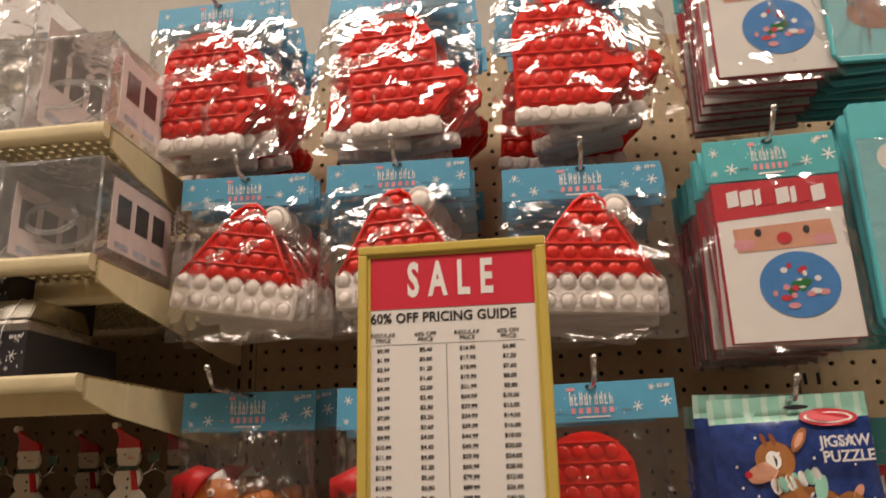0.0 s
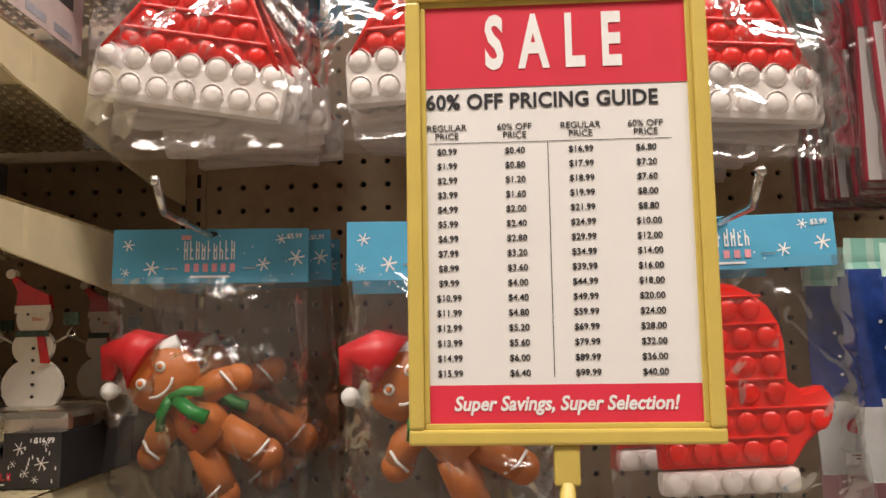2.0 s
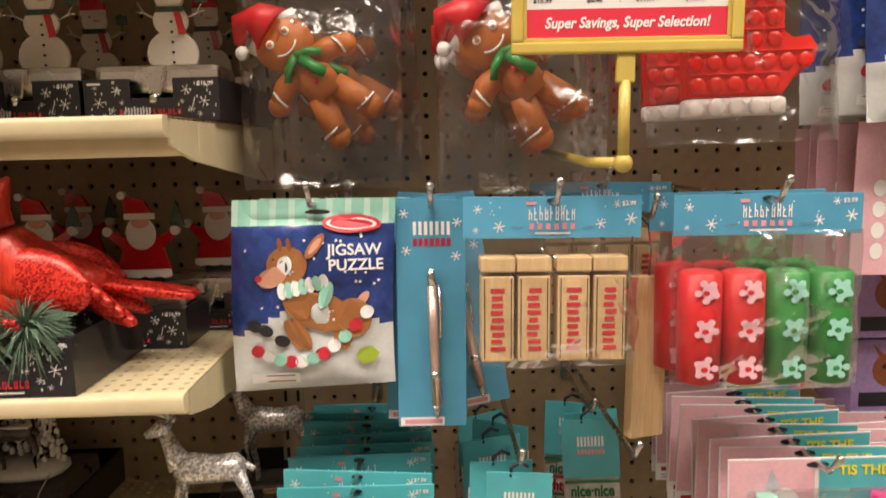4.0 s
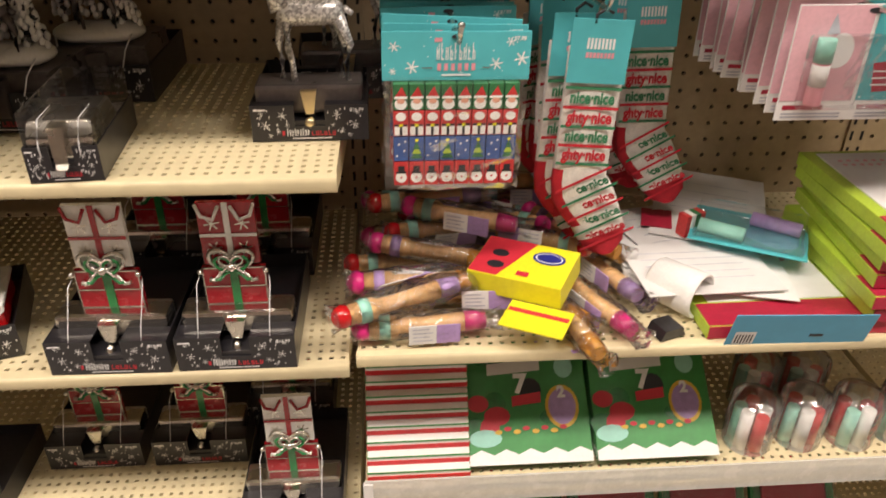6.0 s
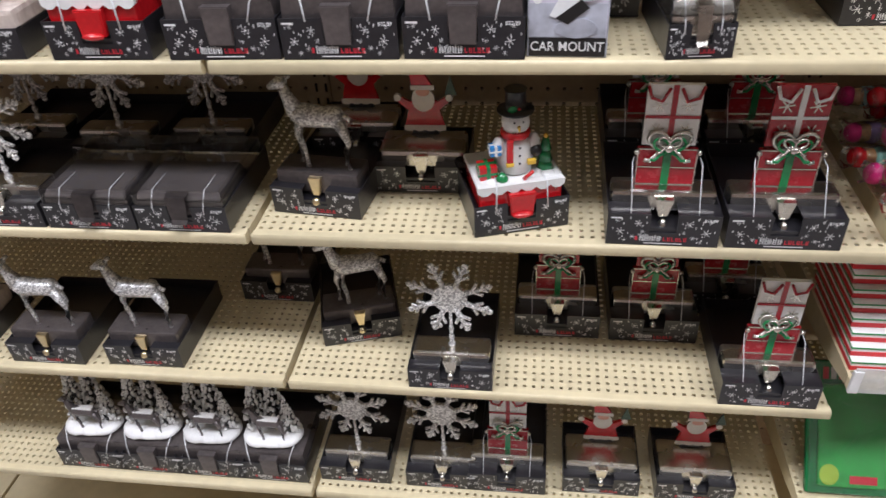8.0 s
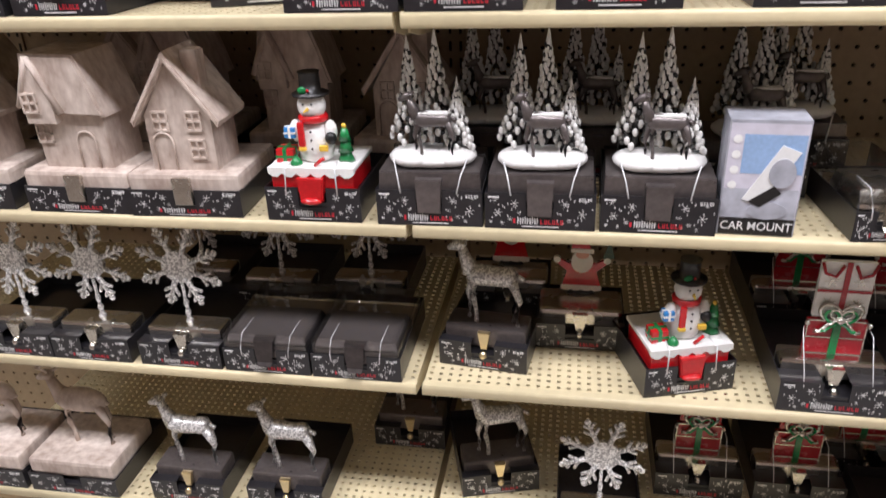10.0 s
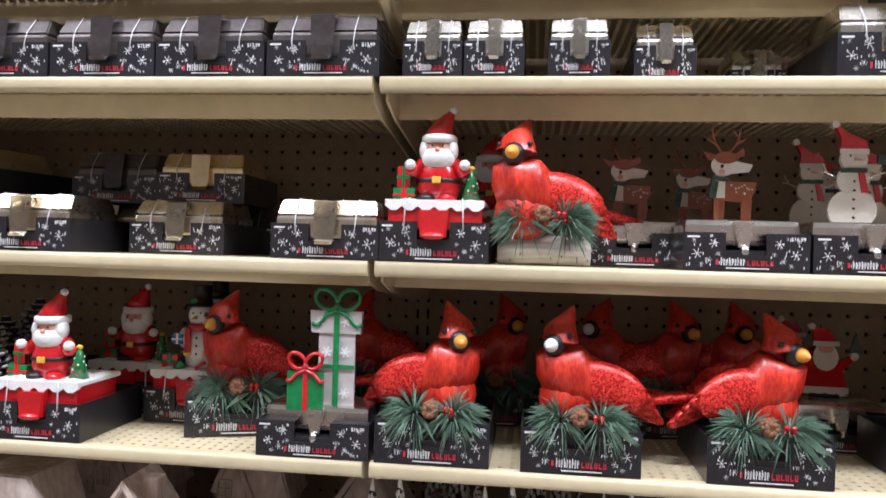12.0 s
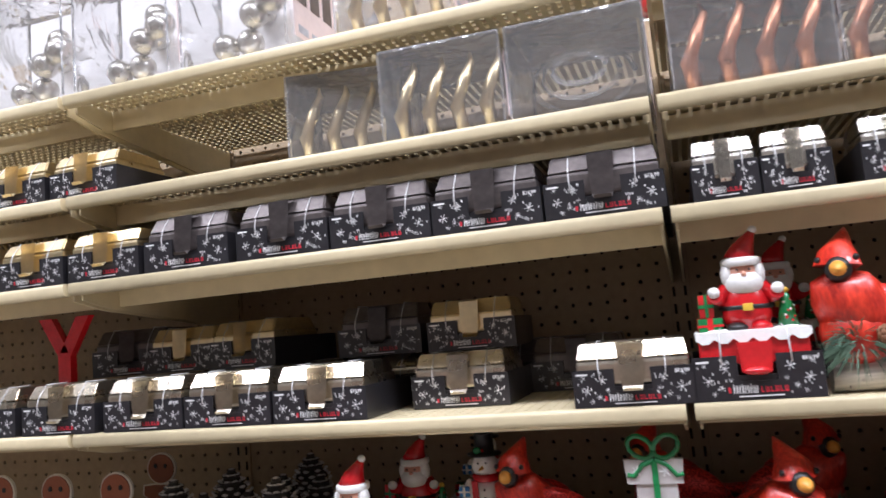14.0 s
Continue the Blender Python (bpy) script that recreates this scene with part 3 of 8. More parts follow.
def snowman_figure(bm, z):
    lathe([(0.008, 0), (0.019, 0.004), (0.022, 0.018), (0.019, 0.034), (0.013, 0.044)], 18, bm, 1, (0, 0.035, z), 0.85)
    ball(0, 0.033, z + 0.060, 0.0165, 0.016, 0.0155, bm, 1, 16)
    lathe([(0.0145, 0.043), (0.0175, 0.0445), (0.0175, 0.050), (0.0145, 0.0515)], 16, bm, 0, (0, 0.034, z))
    box(-0.0145, -0.0065, 0.0145, 0.0195, z + 0.020, z + 0.046, 0.002, bm, 0)
    box(-0.0150, -0.0060, 0.0140, 0.0198, z + 0.016, z + 0.020, 0.001, bm, 4)
    for k in range(3):
        ball(0.001, 0.0165, z + 0.018 + k * 0.009, 0.0014, None, None, bm, 3, 6)
    for s in (-1, 1):
        ball(s * 0.021, 0.03, z + 0.034, 0.0075, 0.008, 0.012, bm, 1, 10)
        ball(s * 0.005, 0.0185, z + 0.064, 0.0012, None, None, bm, 3, 6)
    ball(0.022, 0.024, z + 0.028, 0.007, None, None, bm, 3, 10)
    box(0.010, 0.020, 0.014, 0.019, z + 0.016, z + 0.022, 0.001, bm, 4)
    gift_box(bm, -0.026, 0.026, z + 0.028, 0.0065, 0.011, 6, 1)
    rod((0, 0.0175, z + 0.059), (-0.002, 0.008, z + 0.058), 0.0022, 0.0004, bm, 4)
    for k in range(5):
        a = -0.9 + k * 0.45
        ball(math.sin(a) * 0.008, 0.0185, z + 0.0535 - math.cos(a) * 0.0012, 0.0009, None, None, bm, 3, 5)
    lathe([(0.021, 0.071), (0.0215, 0.073), (0.0125, 0.0735), (0.0115, 0.093), (0.013, 0.0945)], 16, bm, 3, (0, 0.034, z))
    ball(-0.006, 0.0225, z + 0.077, 0.006, 0.002, 0.004, bm, 5, 8)
    ball(0.001, 0.0215, z + 0.077, 0.0018, None, None, bm, 0, 6)
    gift_box(bm, -0.035, 0.03, z, 0.0105, 0.016, 0, 5)
    lathe([(0.007, 0), (0.0075, 0.004), (0.002, 0.010)], 10, bm, 5, (-0.020, 0.016, z))
    for k, (r, zz) in enumerate(((0.0115, 0), (0.0095, 0.012), (0.0075, 0.024))):
        lathe([(r, zz), (r * 0.45, zz + 0.013)], 12, bm, 5, (0.036, 0.032, z))
    ball(0.036, 0.032, z + 0.039, 0.003, None, None, bm, 4, 8)
    tube([(0.004, 0.010, z + 0.002), (0.012, 0.010, z + 0.008), (0.016, 0.011, z + 0.010)], 0.0022, bm, 0, 6)


def figure_holder(kind):
    words = {"santa": "red-suited bearded figurine stocking holder on boxed snowy red base",
             "snowman": "snowman figurine stocking holder on boxed snowy red base"}[kind]
    t = thing("figurine_stocking_holder", words, "stocking holder", kind + " stocking holders")
    tray(t, W * 0.96, 0.042, 0.13, 0.034, "$16.99")
    roof_base(t, W * 0.96, 0.042)
    bm = bmesh.new()
    (santa_figure if kind == "santa" else snowman_figure)(bm, 0.0635)
    grow = 0.88 if kind == "santa" else 1.12
    bmesh.ops.transform(bm, matrix=Matrix.Translation((0, 0, 0.0635)) @ Matrix.Diagonal((0.94 if grow < 1 else 1.0, 1, grow, 1)) @ Matrix.Translation((0, 0, -0.0635)), verts=bm.verts)
    part("figurine", bm, FIG, t, "hand-painted resin figurine")
    return t


def needles(cx, cy, cz, n, length, rnd, spread=1.0, lean=(0, -0.4, 0.3)):
    bm = bmesh.new()
    for _ in range(n):
        d = Vector((rnd.gauss(lean[0], spread), rnd.gauss(lean[1], 0.55), rnd.gauss(lean[2], spread * 0.8))).normalized()
        l = length * rnd.uniform(0.6, 1.1)
        o = Vector((cx, cy, cz)) + d * length * 0.12
        side = d.cross(Vector((0.2, 1, 0.1))).normalized() * 0.00065
        tip = o + d * l + Vector((0, 0, -0.25 * l * l / length))
        mid = o + d * l * 0.55
        up = d.cross(side).normalized() * 0.00045
        a = [bm.verts.new(p) for p in (o - side, o + side, mid + side * 0.8, tip, mid - side * 0.8)]
        bm.faces.new(a)
        b = [bm.verts.new(p) for p in (o - up, o + up, mid + up * 1.2, tip, mid - up * 1.2)]
        bm.faces.new(b)
    return bm


def pinecone(bm, x, y, z, r, mi=0):
    for k in range(5):
        v = -0.8 + k * 0.4
        rr = r * math.sqrt(1 - v * v * 0.75)
        for j in range(7):
            a = j * math.tau / 7 + k * 0.45
            ball(x + math.cos(a) * rr * 0.7, y + v * r * 1.1, z + math.sin(a) * rr * 0.7, r * 0.34, r * 0.2, r * 0.34, bm, mi, 6)
    ball(x, y, z, r * 0.75, r, r * 0.75, bm, mi, 8)


def bird_parts(t, z, turn, cx=0.0, cy=0.055, mirror=1, spot=False):
    """A cardinal looking over its breast, tail to one side."""
    at = pose(cx, cy, z, 0, 0, turn) @ Matrix.Diagonal((mirror, 1, 1, 1))
    bm = tube([(0.060, 0, 0.046), (0.044, 0, 0.045), (0.026, 0, 0.044), (0.006, 0, 0.046), (-0.010, -0.002, 0.056), (-0.020, -0.005, 0.072),
               (-0.025, -0.008, 0.086), (-0.026, -0.009, 0.098), (-0.023, -0.008, 0.108), (-0.018, -0.006, 0.117), (-0.012, -0.004, 0.127), (-0.008, -0.002, 0.134)],
              0.03, seg=20, radii=[0.007, 0.017, 0.027, 0.034, 0.0345, 0.031, 0.0255, 0.0215, 0.0180, 0.0115, 0.0060, 0.0015])
    ball(-0.012, -0.003, 0.034, 0.032, 0.032, 0.032, bm, 0, 18)
    part("body", bm, BIRD, t, "glossy red painted body", at, True)
    face = Matrix.Translation((-0.026, -0.009, 0.095)) @ pose(0, 0, 0, 0, 0, 52)
    part("face_mask", ball(-0.0155, 0, -0.001, 0.0085, 0.0118, 0.0125, None, 0, 14), TOPHAT, t, "black face patch", at @ face, True)
    part("beak", lathe([(0.0075, 0), (0.0070, 0.0045), (0.0042, 0.009), (0.0008, 0.012)], 12, bm=bmesh.new()), SNOW if spot else BEAK, t, "", at @ face @ pose(-0.0222, 0, 0.0, 0, -97, 0), True)
    for s in (-1, 1):
        part("eye", ball(-0.0120, s * 0.0160, 0.0095, 0.0030, None, None, seg=8), TOPHAT, t, "", at @ face, True)
        bm = bmesh.new()
        ball(0.022, s * 0.031, 0.051, 0.042, 0.011, 0.025, bm, 0, 16, Euler((s * 0.1, 0.34, s * 0.34)).to_quaternion())
        for k in range(5):
            ball(0.036 + k * 0.007, s * (0.033 - k * 0.004), 0.059 - k * 0.009, 0.030, 0.008, 0.0075, bm, 0, 10, Euler((0, 0.42, s * 0.42)).to_quaternion())
        part("wing", bm, GLIT, t, "red glitter wing", at)
    bm = bmesh.new()
    for k in range(3):
        ball(0.092, (k - 1) * 0.007, 0.037 - abs(k - 1) * 0.001, 0.045, 0.008, 0.0055, bm, 0, 10, Euler((0, 0.17, (k - 1) * 0.1)).to_quaternion())
    part("tail", bm, GLIT, t, "red glitter tail", at)


def sprigs(t, z, y, seed=1, width=0.045, length=0.036, rise=-0.1):
    rnd = random.Random(seed)
    for s in (-1, 1):
        bm = needles(s * width * 0.45, y, z, 230, length * 1.02, rnd, 0.9, (s * 0.9, -0.35, rise))
        part("pine_sprig", bm, PINE, t, "green artificial pine sprig")
    bm = bmesh.new()
    pinecone(bm, -0.002, y - 0.012, z + 0.006, 0.0095)
    part("pine_cone", bm, CONE, t, "small brown pine cone")
    bm = bmesh.new()
    for k in range(4):
        ball(0.014 + 0.006 * (k % 2), y - 0.010 - 0.002 * k, z + 0.002 + 0.005 * (k // 2), 0.0028, None, None, bm, 0, 8)
    part("berry", bm, REDG, t)


def cardinal_box(turn=25, mirror=1, spot=False, seed=1, label="glossy red cardinal ornament with pine sprigs in black box"):
    t = thing("cardinal_ornament", label, "bird ornament", "boxed cardinals")
    tray(t, W, 0.046, 0.15, 0.034, "$23.99")
    bird_parts(t, 0.032, turn, 0.0, 0.062, mirror, spot)
    sprigs(t, 0.052, 0.012, seed)
    return t


def cardinal_log():
    t = thing("cardinal_on_log", "red cardinal ornament perched on a birch log", "bird ornament")
    bm = tube([(-0.048, 0.03, 0.016), (-0.02, 0.03, 0.016), (0.02, 0.03, 0.0155), (0.048, 0.03, 0.016)], 0.016, seg=18)
    part("birch_log", bm, BIRCH, t, "white birch bark log")
    bm = bmesh.new()
    rnd = random.Random(8)
    for k in range(16):
        x, a = rnd.uniform(-0.045, 0.045), rnd.uniform(3.4, 5.4)
        l = rnd.uniform(0.002, 0.005)
        tube([(x, 0.03 + math.cos(a + u) * 0.0162, 0.016 + math.sin(a + u) * 0.0162) for u in (-l * 25, 0, l * 25)], 0.0005, bm, seg=4)
    part("bark_mark", bm, BRONZE, t)
    bird_parts(t, 0.020, 28, -0.012, 0.04, 1)
    sprigs(t, 0.046, 0.012, 5, 0.05, 0.033, 0.25)
    return t


def card_lip(t, w, h, notch, depth):
    """The card that folds back from the top of a tray's front, either side of the notch."""
    for s in (-1, 1):
        a, b = sorted((s * (notch / 2 + 0.0004), s * (w / 2 - 0.0016)))
        part("card_lip", box(a, b, 0.0018, depth, h - 0.0016, h - 0.0004), BLACK, t)


def metal_base_tray(t, w=W, price="$16.99", mat=SILVER):
    tray(t, w, 0.038, 0.112, w * 0.32, price)
    card_lip(t, w, 0.038, w * 0.32, 0.016)
    bm = box(-w * 0.47, w * 0.47, 0.016, 0.078, 0.025, 0.052, 0.006)
    part("base", bm, mat, t, "polished metal base")
    bm = prism([(-0.010, 0.049), (0.010, 0.049), (0.005, 0.024), (-0.005, 0.024)], 0.008, 0.016, bevel=0.001)
    ball(0, 0.006, 0.020, 0.0055, 0.006, 0.007, bm, 0, 10)
    part("hook", bm, mat, t)


def disc(x, z, rx, rz, n=20):
    return [(x + math.cos(k * math.tau / n) * rx, z + math.sin(k * math.tau / n) * rz) for k in range(n)]


def flat_figure(kind):
    t = thing("flat_figure_holder", {"reindeer": "enamelled flat reindeer stocking holder on silver boxed base",
                                     "snowman": "enamelled flat snowman stocking holder on silver boxed base",
                                     "santa": "enamelled flat bearded figure stocking holder on boxed base"}[kind], "stocking holder", "flat " + kind + " holders")
    metal_base_tray(t)
    bm = bmesh.new()
    z = 0.045
    mats = [CREAMR, BROWN, REDG, PLAID, TOPHAT, SILVER, SKIN]
    if kind == "reindeer":
        for x, y in ((-0.014, 0), (-0.008, 0.003), (0.014, 0), (0.02, 0.003)):
            prism([(x - 0.0022, z), (x + 0.0022, z), (x + 0.0032, z + 0.034), (x - 0.0032, z + 0.034)], 0.02 + y, 0.0225 + y, bm, 1)
        prism([(-0.018, z + 0.03), (0.016, z + 0.028), (0.026, z + 0.04), (0.025, z + 0.05), (0.0, z + 0.05), (-0.014, z + 0.062), (-0.02, z + 0.05)], 0.019, 0.0228, bm, 1)
        prism([(-0.018, z + 0.032), (-0.006, z + 0.032), (-0.006, z + 0.055), (-0.016, z + 0.06)], 0.0182, 0.019, bm, 0)
        prism(disc(-0.008, z + 0.067, 0.013, 0.0115), 0.017, 0.020, bm, 0)
        prism([(0.0, z + 0.072), (0.022, z + 0.068), (0.018, z + 0.060), (0.0, z + 0.058)], 0.0172, 0.0198, bm, 0)
        prism(disc(-0.006, z + 0.075, 0.012, 0.0065), 0.0165, 0.0172, bm, 1)
        prism([(-0.03, z + 0.082), (-0.016, z + 0.078), (-0.014, z + 0.071), (-0.024, z + 0.073)], 0.018, 0.020, bm, 1)
        prism([(0.012, z + 0.086), (0.004, z + 0.079), (0.005, z + 0.074), (0.014, z + 0.078)], 0.018, 0.020, bm, 1)
        prism(disc(-0.010, z + 0.066, 0.0018, 0.0022, 8), 0.0162, 0.017, bm, 4)
        prism(disc(-0.010, z + 0.060, 0.0032, 0.003, 10), 0.0162, 0.017, bm, 6)
        for s in (-1, 1):
            tube([(-0.006 + s * 0.004, 0.0185, z + 0.08), (-0.006 + s * 0.012, 0.0185, z + 0.092), (-0.006 + s * 0.015, 0.0185, z + 0.105)], 0.0012, bm, 1, 5)
            tube([(-0.006 + s * 0.010, 0.0185, z + 0.089), (-0.006 + s * 0.021, 0.0185, z + 0.096)], 0.001, bm, 1, 5)
            tube([(-0.006 + s * 0.013, 0.0185, z + 0.097), (-0.006 + s * 0.007, 0.0185, z + 0.104)], 0.001, bm, 1, 5)
        prism([(-0.02, z + 0.056), (-0.004, z + 0.054), (-0.002, z + 0.049), (-0.019, z + 0.051)], 0.0165, 0.0175, bm, 3)
        prism([(-0.02, z + 0.05), (-0.013, z + 0.05), (-0.016, z + 0.03), (-0.024, z + 0.033)], 0.0165, 0.0175, bm, 3)
        rnd = random.Random(3)
        for k in range(12):
            prism(disc(rnd.uniform(0.0, 0.022), z + rnd.uniform(0.036, 0.048), 0.0009, 0.0009, 6), 0.0182, 0.0189, bm, 0)
    elif kind == "snowman":
        prism(disc(0, z + 0.022, 0.0245, 0.0225), 0.019, 0.023, bm, 0)
        prism(disc(0, z + 0.053, 0.0165, 0.015), 0.018, 0.0225, bm, 0)
        prism(disc(0, z + 0.075, 0.0135, 0.013), 0.017, 0.022, bm, 0)
        prism([(-0.014, z + 0.083), (0.014, z + 0.083), (0.012, z + 0.094), (-0.008, z + 0.104), (-0.018, z + 0.112), (-0.020, z + 0.110), (-0.013, z + 0.097)], 0.0165, 0.0222, bm, 2)
        prism(disc(-0.019, z + 0.1115, 0.004, 0.004, 12), 0.016, 0.0222, bm, 0)
        prism([(-0.0145, z + 0.080), (0.0145, z + 0.080), (0.0145, z + 0.086), (-0.0145, z + 0.086)], 0.0160, 0.0165, bm, 0)
        prism([(0.0, z + 0.077), (0.0, z + 0.0735), (0.0105, z + 0.074)], 0.0160, 0.0168, bm, 6)
        prism(disc(-0.004, z + 0.079, 0.001, 0.0013, 6), 0.0162, 0.0169, bm, 4)
        prism([(-0.013, z + 0.066), (0.013, z + 0.066), (0.013, z + 0.061), (-0.013, z + 0.061)], 0.0160, 0.0178, bm, 3)
        prism([(0.004, z + 0.062), (0.010, z + 0.062), (0.015, z + 0.040), (0.008, z + 0.040)], 0.0160, 0.0178, bm, 2)
        for k in range(5):
            prism(disc(0.001, z + 0.014 + k * 0.0095, 0.0014, 0.0014, 8), 0.0175 if k > 2 else 0.0182, 0.0189, bm, 4)
        for s in (-1, 1):
            tube([(s * 0.014, 0.0205, z + 0.055), (s * 0.026, 0.0205, z + 0.061), (s * 0.031, 0.0205, z + 0.071)], 0.0012, bm, 5, 5)
            tube([(s * 0.026, 0.0205, z + 0.061), (s * 0.033, 0.0205, z + 0.062)], 0.001, bm, 5, 5)
        gift = prism([(0.024, z + 0.070), (0.036, z + 0.070), (0.036, z + 0.080), (0.024, z + 0.080)], 0.018, 0.021, bm, 3)
    else:
        prism([(-0.02, z + 0.002), (0.02, z + 0.002), (0.017, z + 0.012), (-0.017, z + 0.012)], 0.019, 0.022, bm, 4)
        prism([(-0.027, z + 0.018), (0.027, z + 0.018), (0.017, z + 0.055), (-0.017, z + 0.055)], 0.018, 0.0225, bm, 2)
        prism(wavy(-0.028, 0.028, z + 0.014, z + 0.021, 4, 0.002), 0.0172, 0.018, bm, 0)
        prism(disc(0, z + 0.058, 0.015, 0.017), 0.0165, 0.018, bm, 0)
        prism(disc(0, z + 0.069, 0.009, 0.006), 0.0158, 0.0165, bm, 6)
        prism([(-0.014, z + 0.074), (0.014, z + 0.074), (0.004, z + 0.092), (-0.016, z + 0.096)], 0.0165, 0.0215, bm, 2)
        prism([(-0.0155, z + 0.072), (0.0155, z + 0.072), (0.0155, z + 0.078), (-0.0155, z + 0.078)], 0.0155, 0.0165, bm, 0)
        prism(disc(-0.017, z + 0.096, 0.0042, 0.0042, 10), 0.0160, 0.0215, bm, 0)
        for s in (-1, 1):
            prism([(s * 0.014, z + 0.052), (s * 0.032, z + 0.062), (s * 0.033, z + 0.054), (s * 0.018, z + 0.040)], 0.0175, 0.0222, bm, 2)
            prism(disc(s * 0.034, z + 0.060, 0.005, 0.005, 10), 0.017, 0.022, bm, 0)
        prism([(0.028, z + 0.064), (0.044, z + 0.064), (0.036, z + 0.090)], 0.018, 0.021, bm, 3)
        rod((0.036, 0.0195, z + 0.058), (0.036, 0.0195, z + 0.066), 0.001, None, bm, 5)
    bmesh.ops.translate(bm, verts=bm.verts, vec=(0, 0.045, 0))
    part("flat_figure", bm, mats, t, "flat enamelled metal figure")
    return t


def bow(bm, x, z, r, y, mi):
    for s in (-1, 1):
        pts = [(x + s * r * (0.5 + 0.5 * math.cos(a)) * 0.95, y, z + r * 0.35 + r * 0.42 * math.sin(a) + r * 0.25 * (0.5 + 0.5 * math.cos(a))) for a in np.linspace(math.pi, -math.pi, 13)]
        tube(pts, r * 0.11, bm, mi, 5)
        tube([(x, y, z), (x + s * r * 0.45, y, z - r * 0.2), (x + s * r * 0.8, y, z - r * 0.62), (x + s * r * 1.05, y, z - r * 0.55)], r * 0.11, bm, mi, 5)


def gift_holder():
    """Two stacked flat parcels in green and silver with wire bows."""
    t = thing("gift_stocking_holder", "green and silver parcel stocking holder with wire bows", "stocking holder")
    metal_base_tray(t, 0.122, "$16.99")
    bm = bmesh.new()
    z = 0.046
    prism([(-0.002, z), (0.038, z), (0.038, z + 0.088), (-0.002, z + 0.088)], 0.024, 0.028, bm, 1)
    prism([(-0.010, z + 0.084), (0.044, z + 0.084), (0.046, z + 0.108), (-0.012, z + 0.108)], 0.022, 0.029, bm, 1)
    prism([(0.015, z), (0.021, z), (0.021, z + 0.108), (0.015, z + 0.108)], 0.0205, 0.022, bm, 0)
    prism([(-0.002, z + 0.046), (0.038, z + 0.046), (0.038, z + 0.050), (-0.002, z + 0.050)], 0.0215, 0.0235, bm, 0)
    prism([(-0.034, z), (0.006, z), (0.006, z + 0.042), (-0.034, z + 0.042)], 0.016, 0.020, bm, 0)
    prism([(-0.016, z), (-0.011, z), (-0.011, z + 0.044), (-0.016, z + 0.044)], 0.0145, 0.016, bm, 2)
    for (x, zz, r) in ((0.028, z + 0.064, 0.006), (0.008, z + 0.064, 0.006), (0.028, z + 0.02, 0.006), (0.028, z + 0.097, 0.006), (0.0, z + 0.097, 0.005)):
        flake(bm, x, zz, r, 0.0208, 3, 0.22)
    bow(bm, 0.018, z + 0.108, 0.026, 0.022, 0)
    bow(bm, -0.0135, z + 0.044, 0.020, 0.0148, 2)
    part("parcel_plate", bm, [GREENG, material("pearl_enamel", (0.66, 0.63, 0.62), 0.3, metal=0.35, grain=14, amount=0.12), REDG, WHITEINK], t, "flat enamelled metal parcels")
    return t


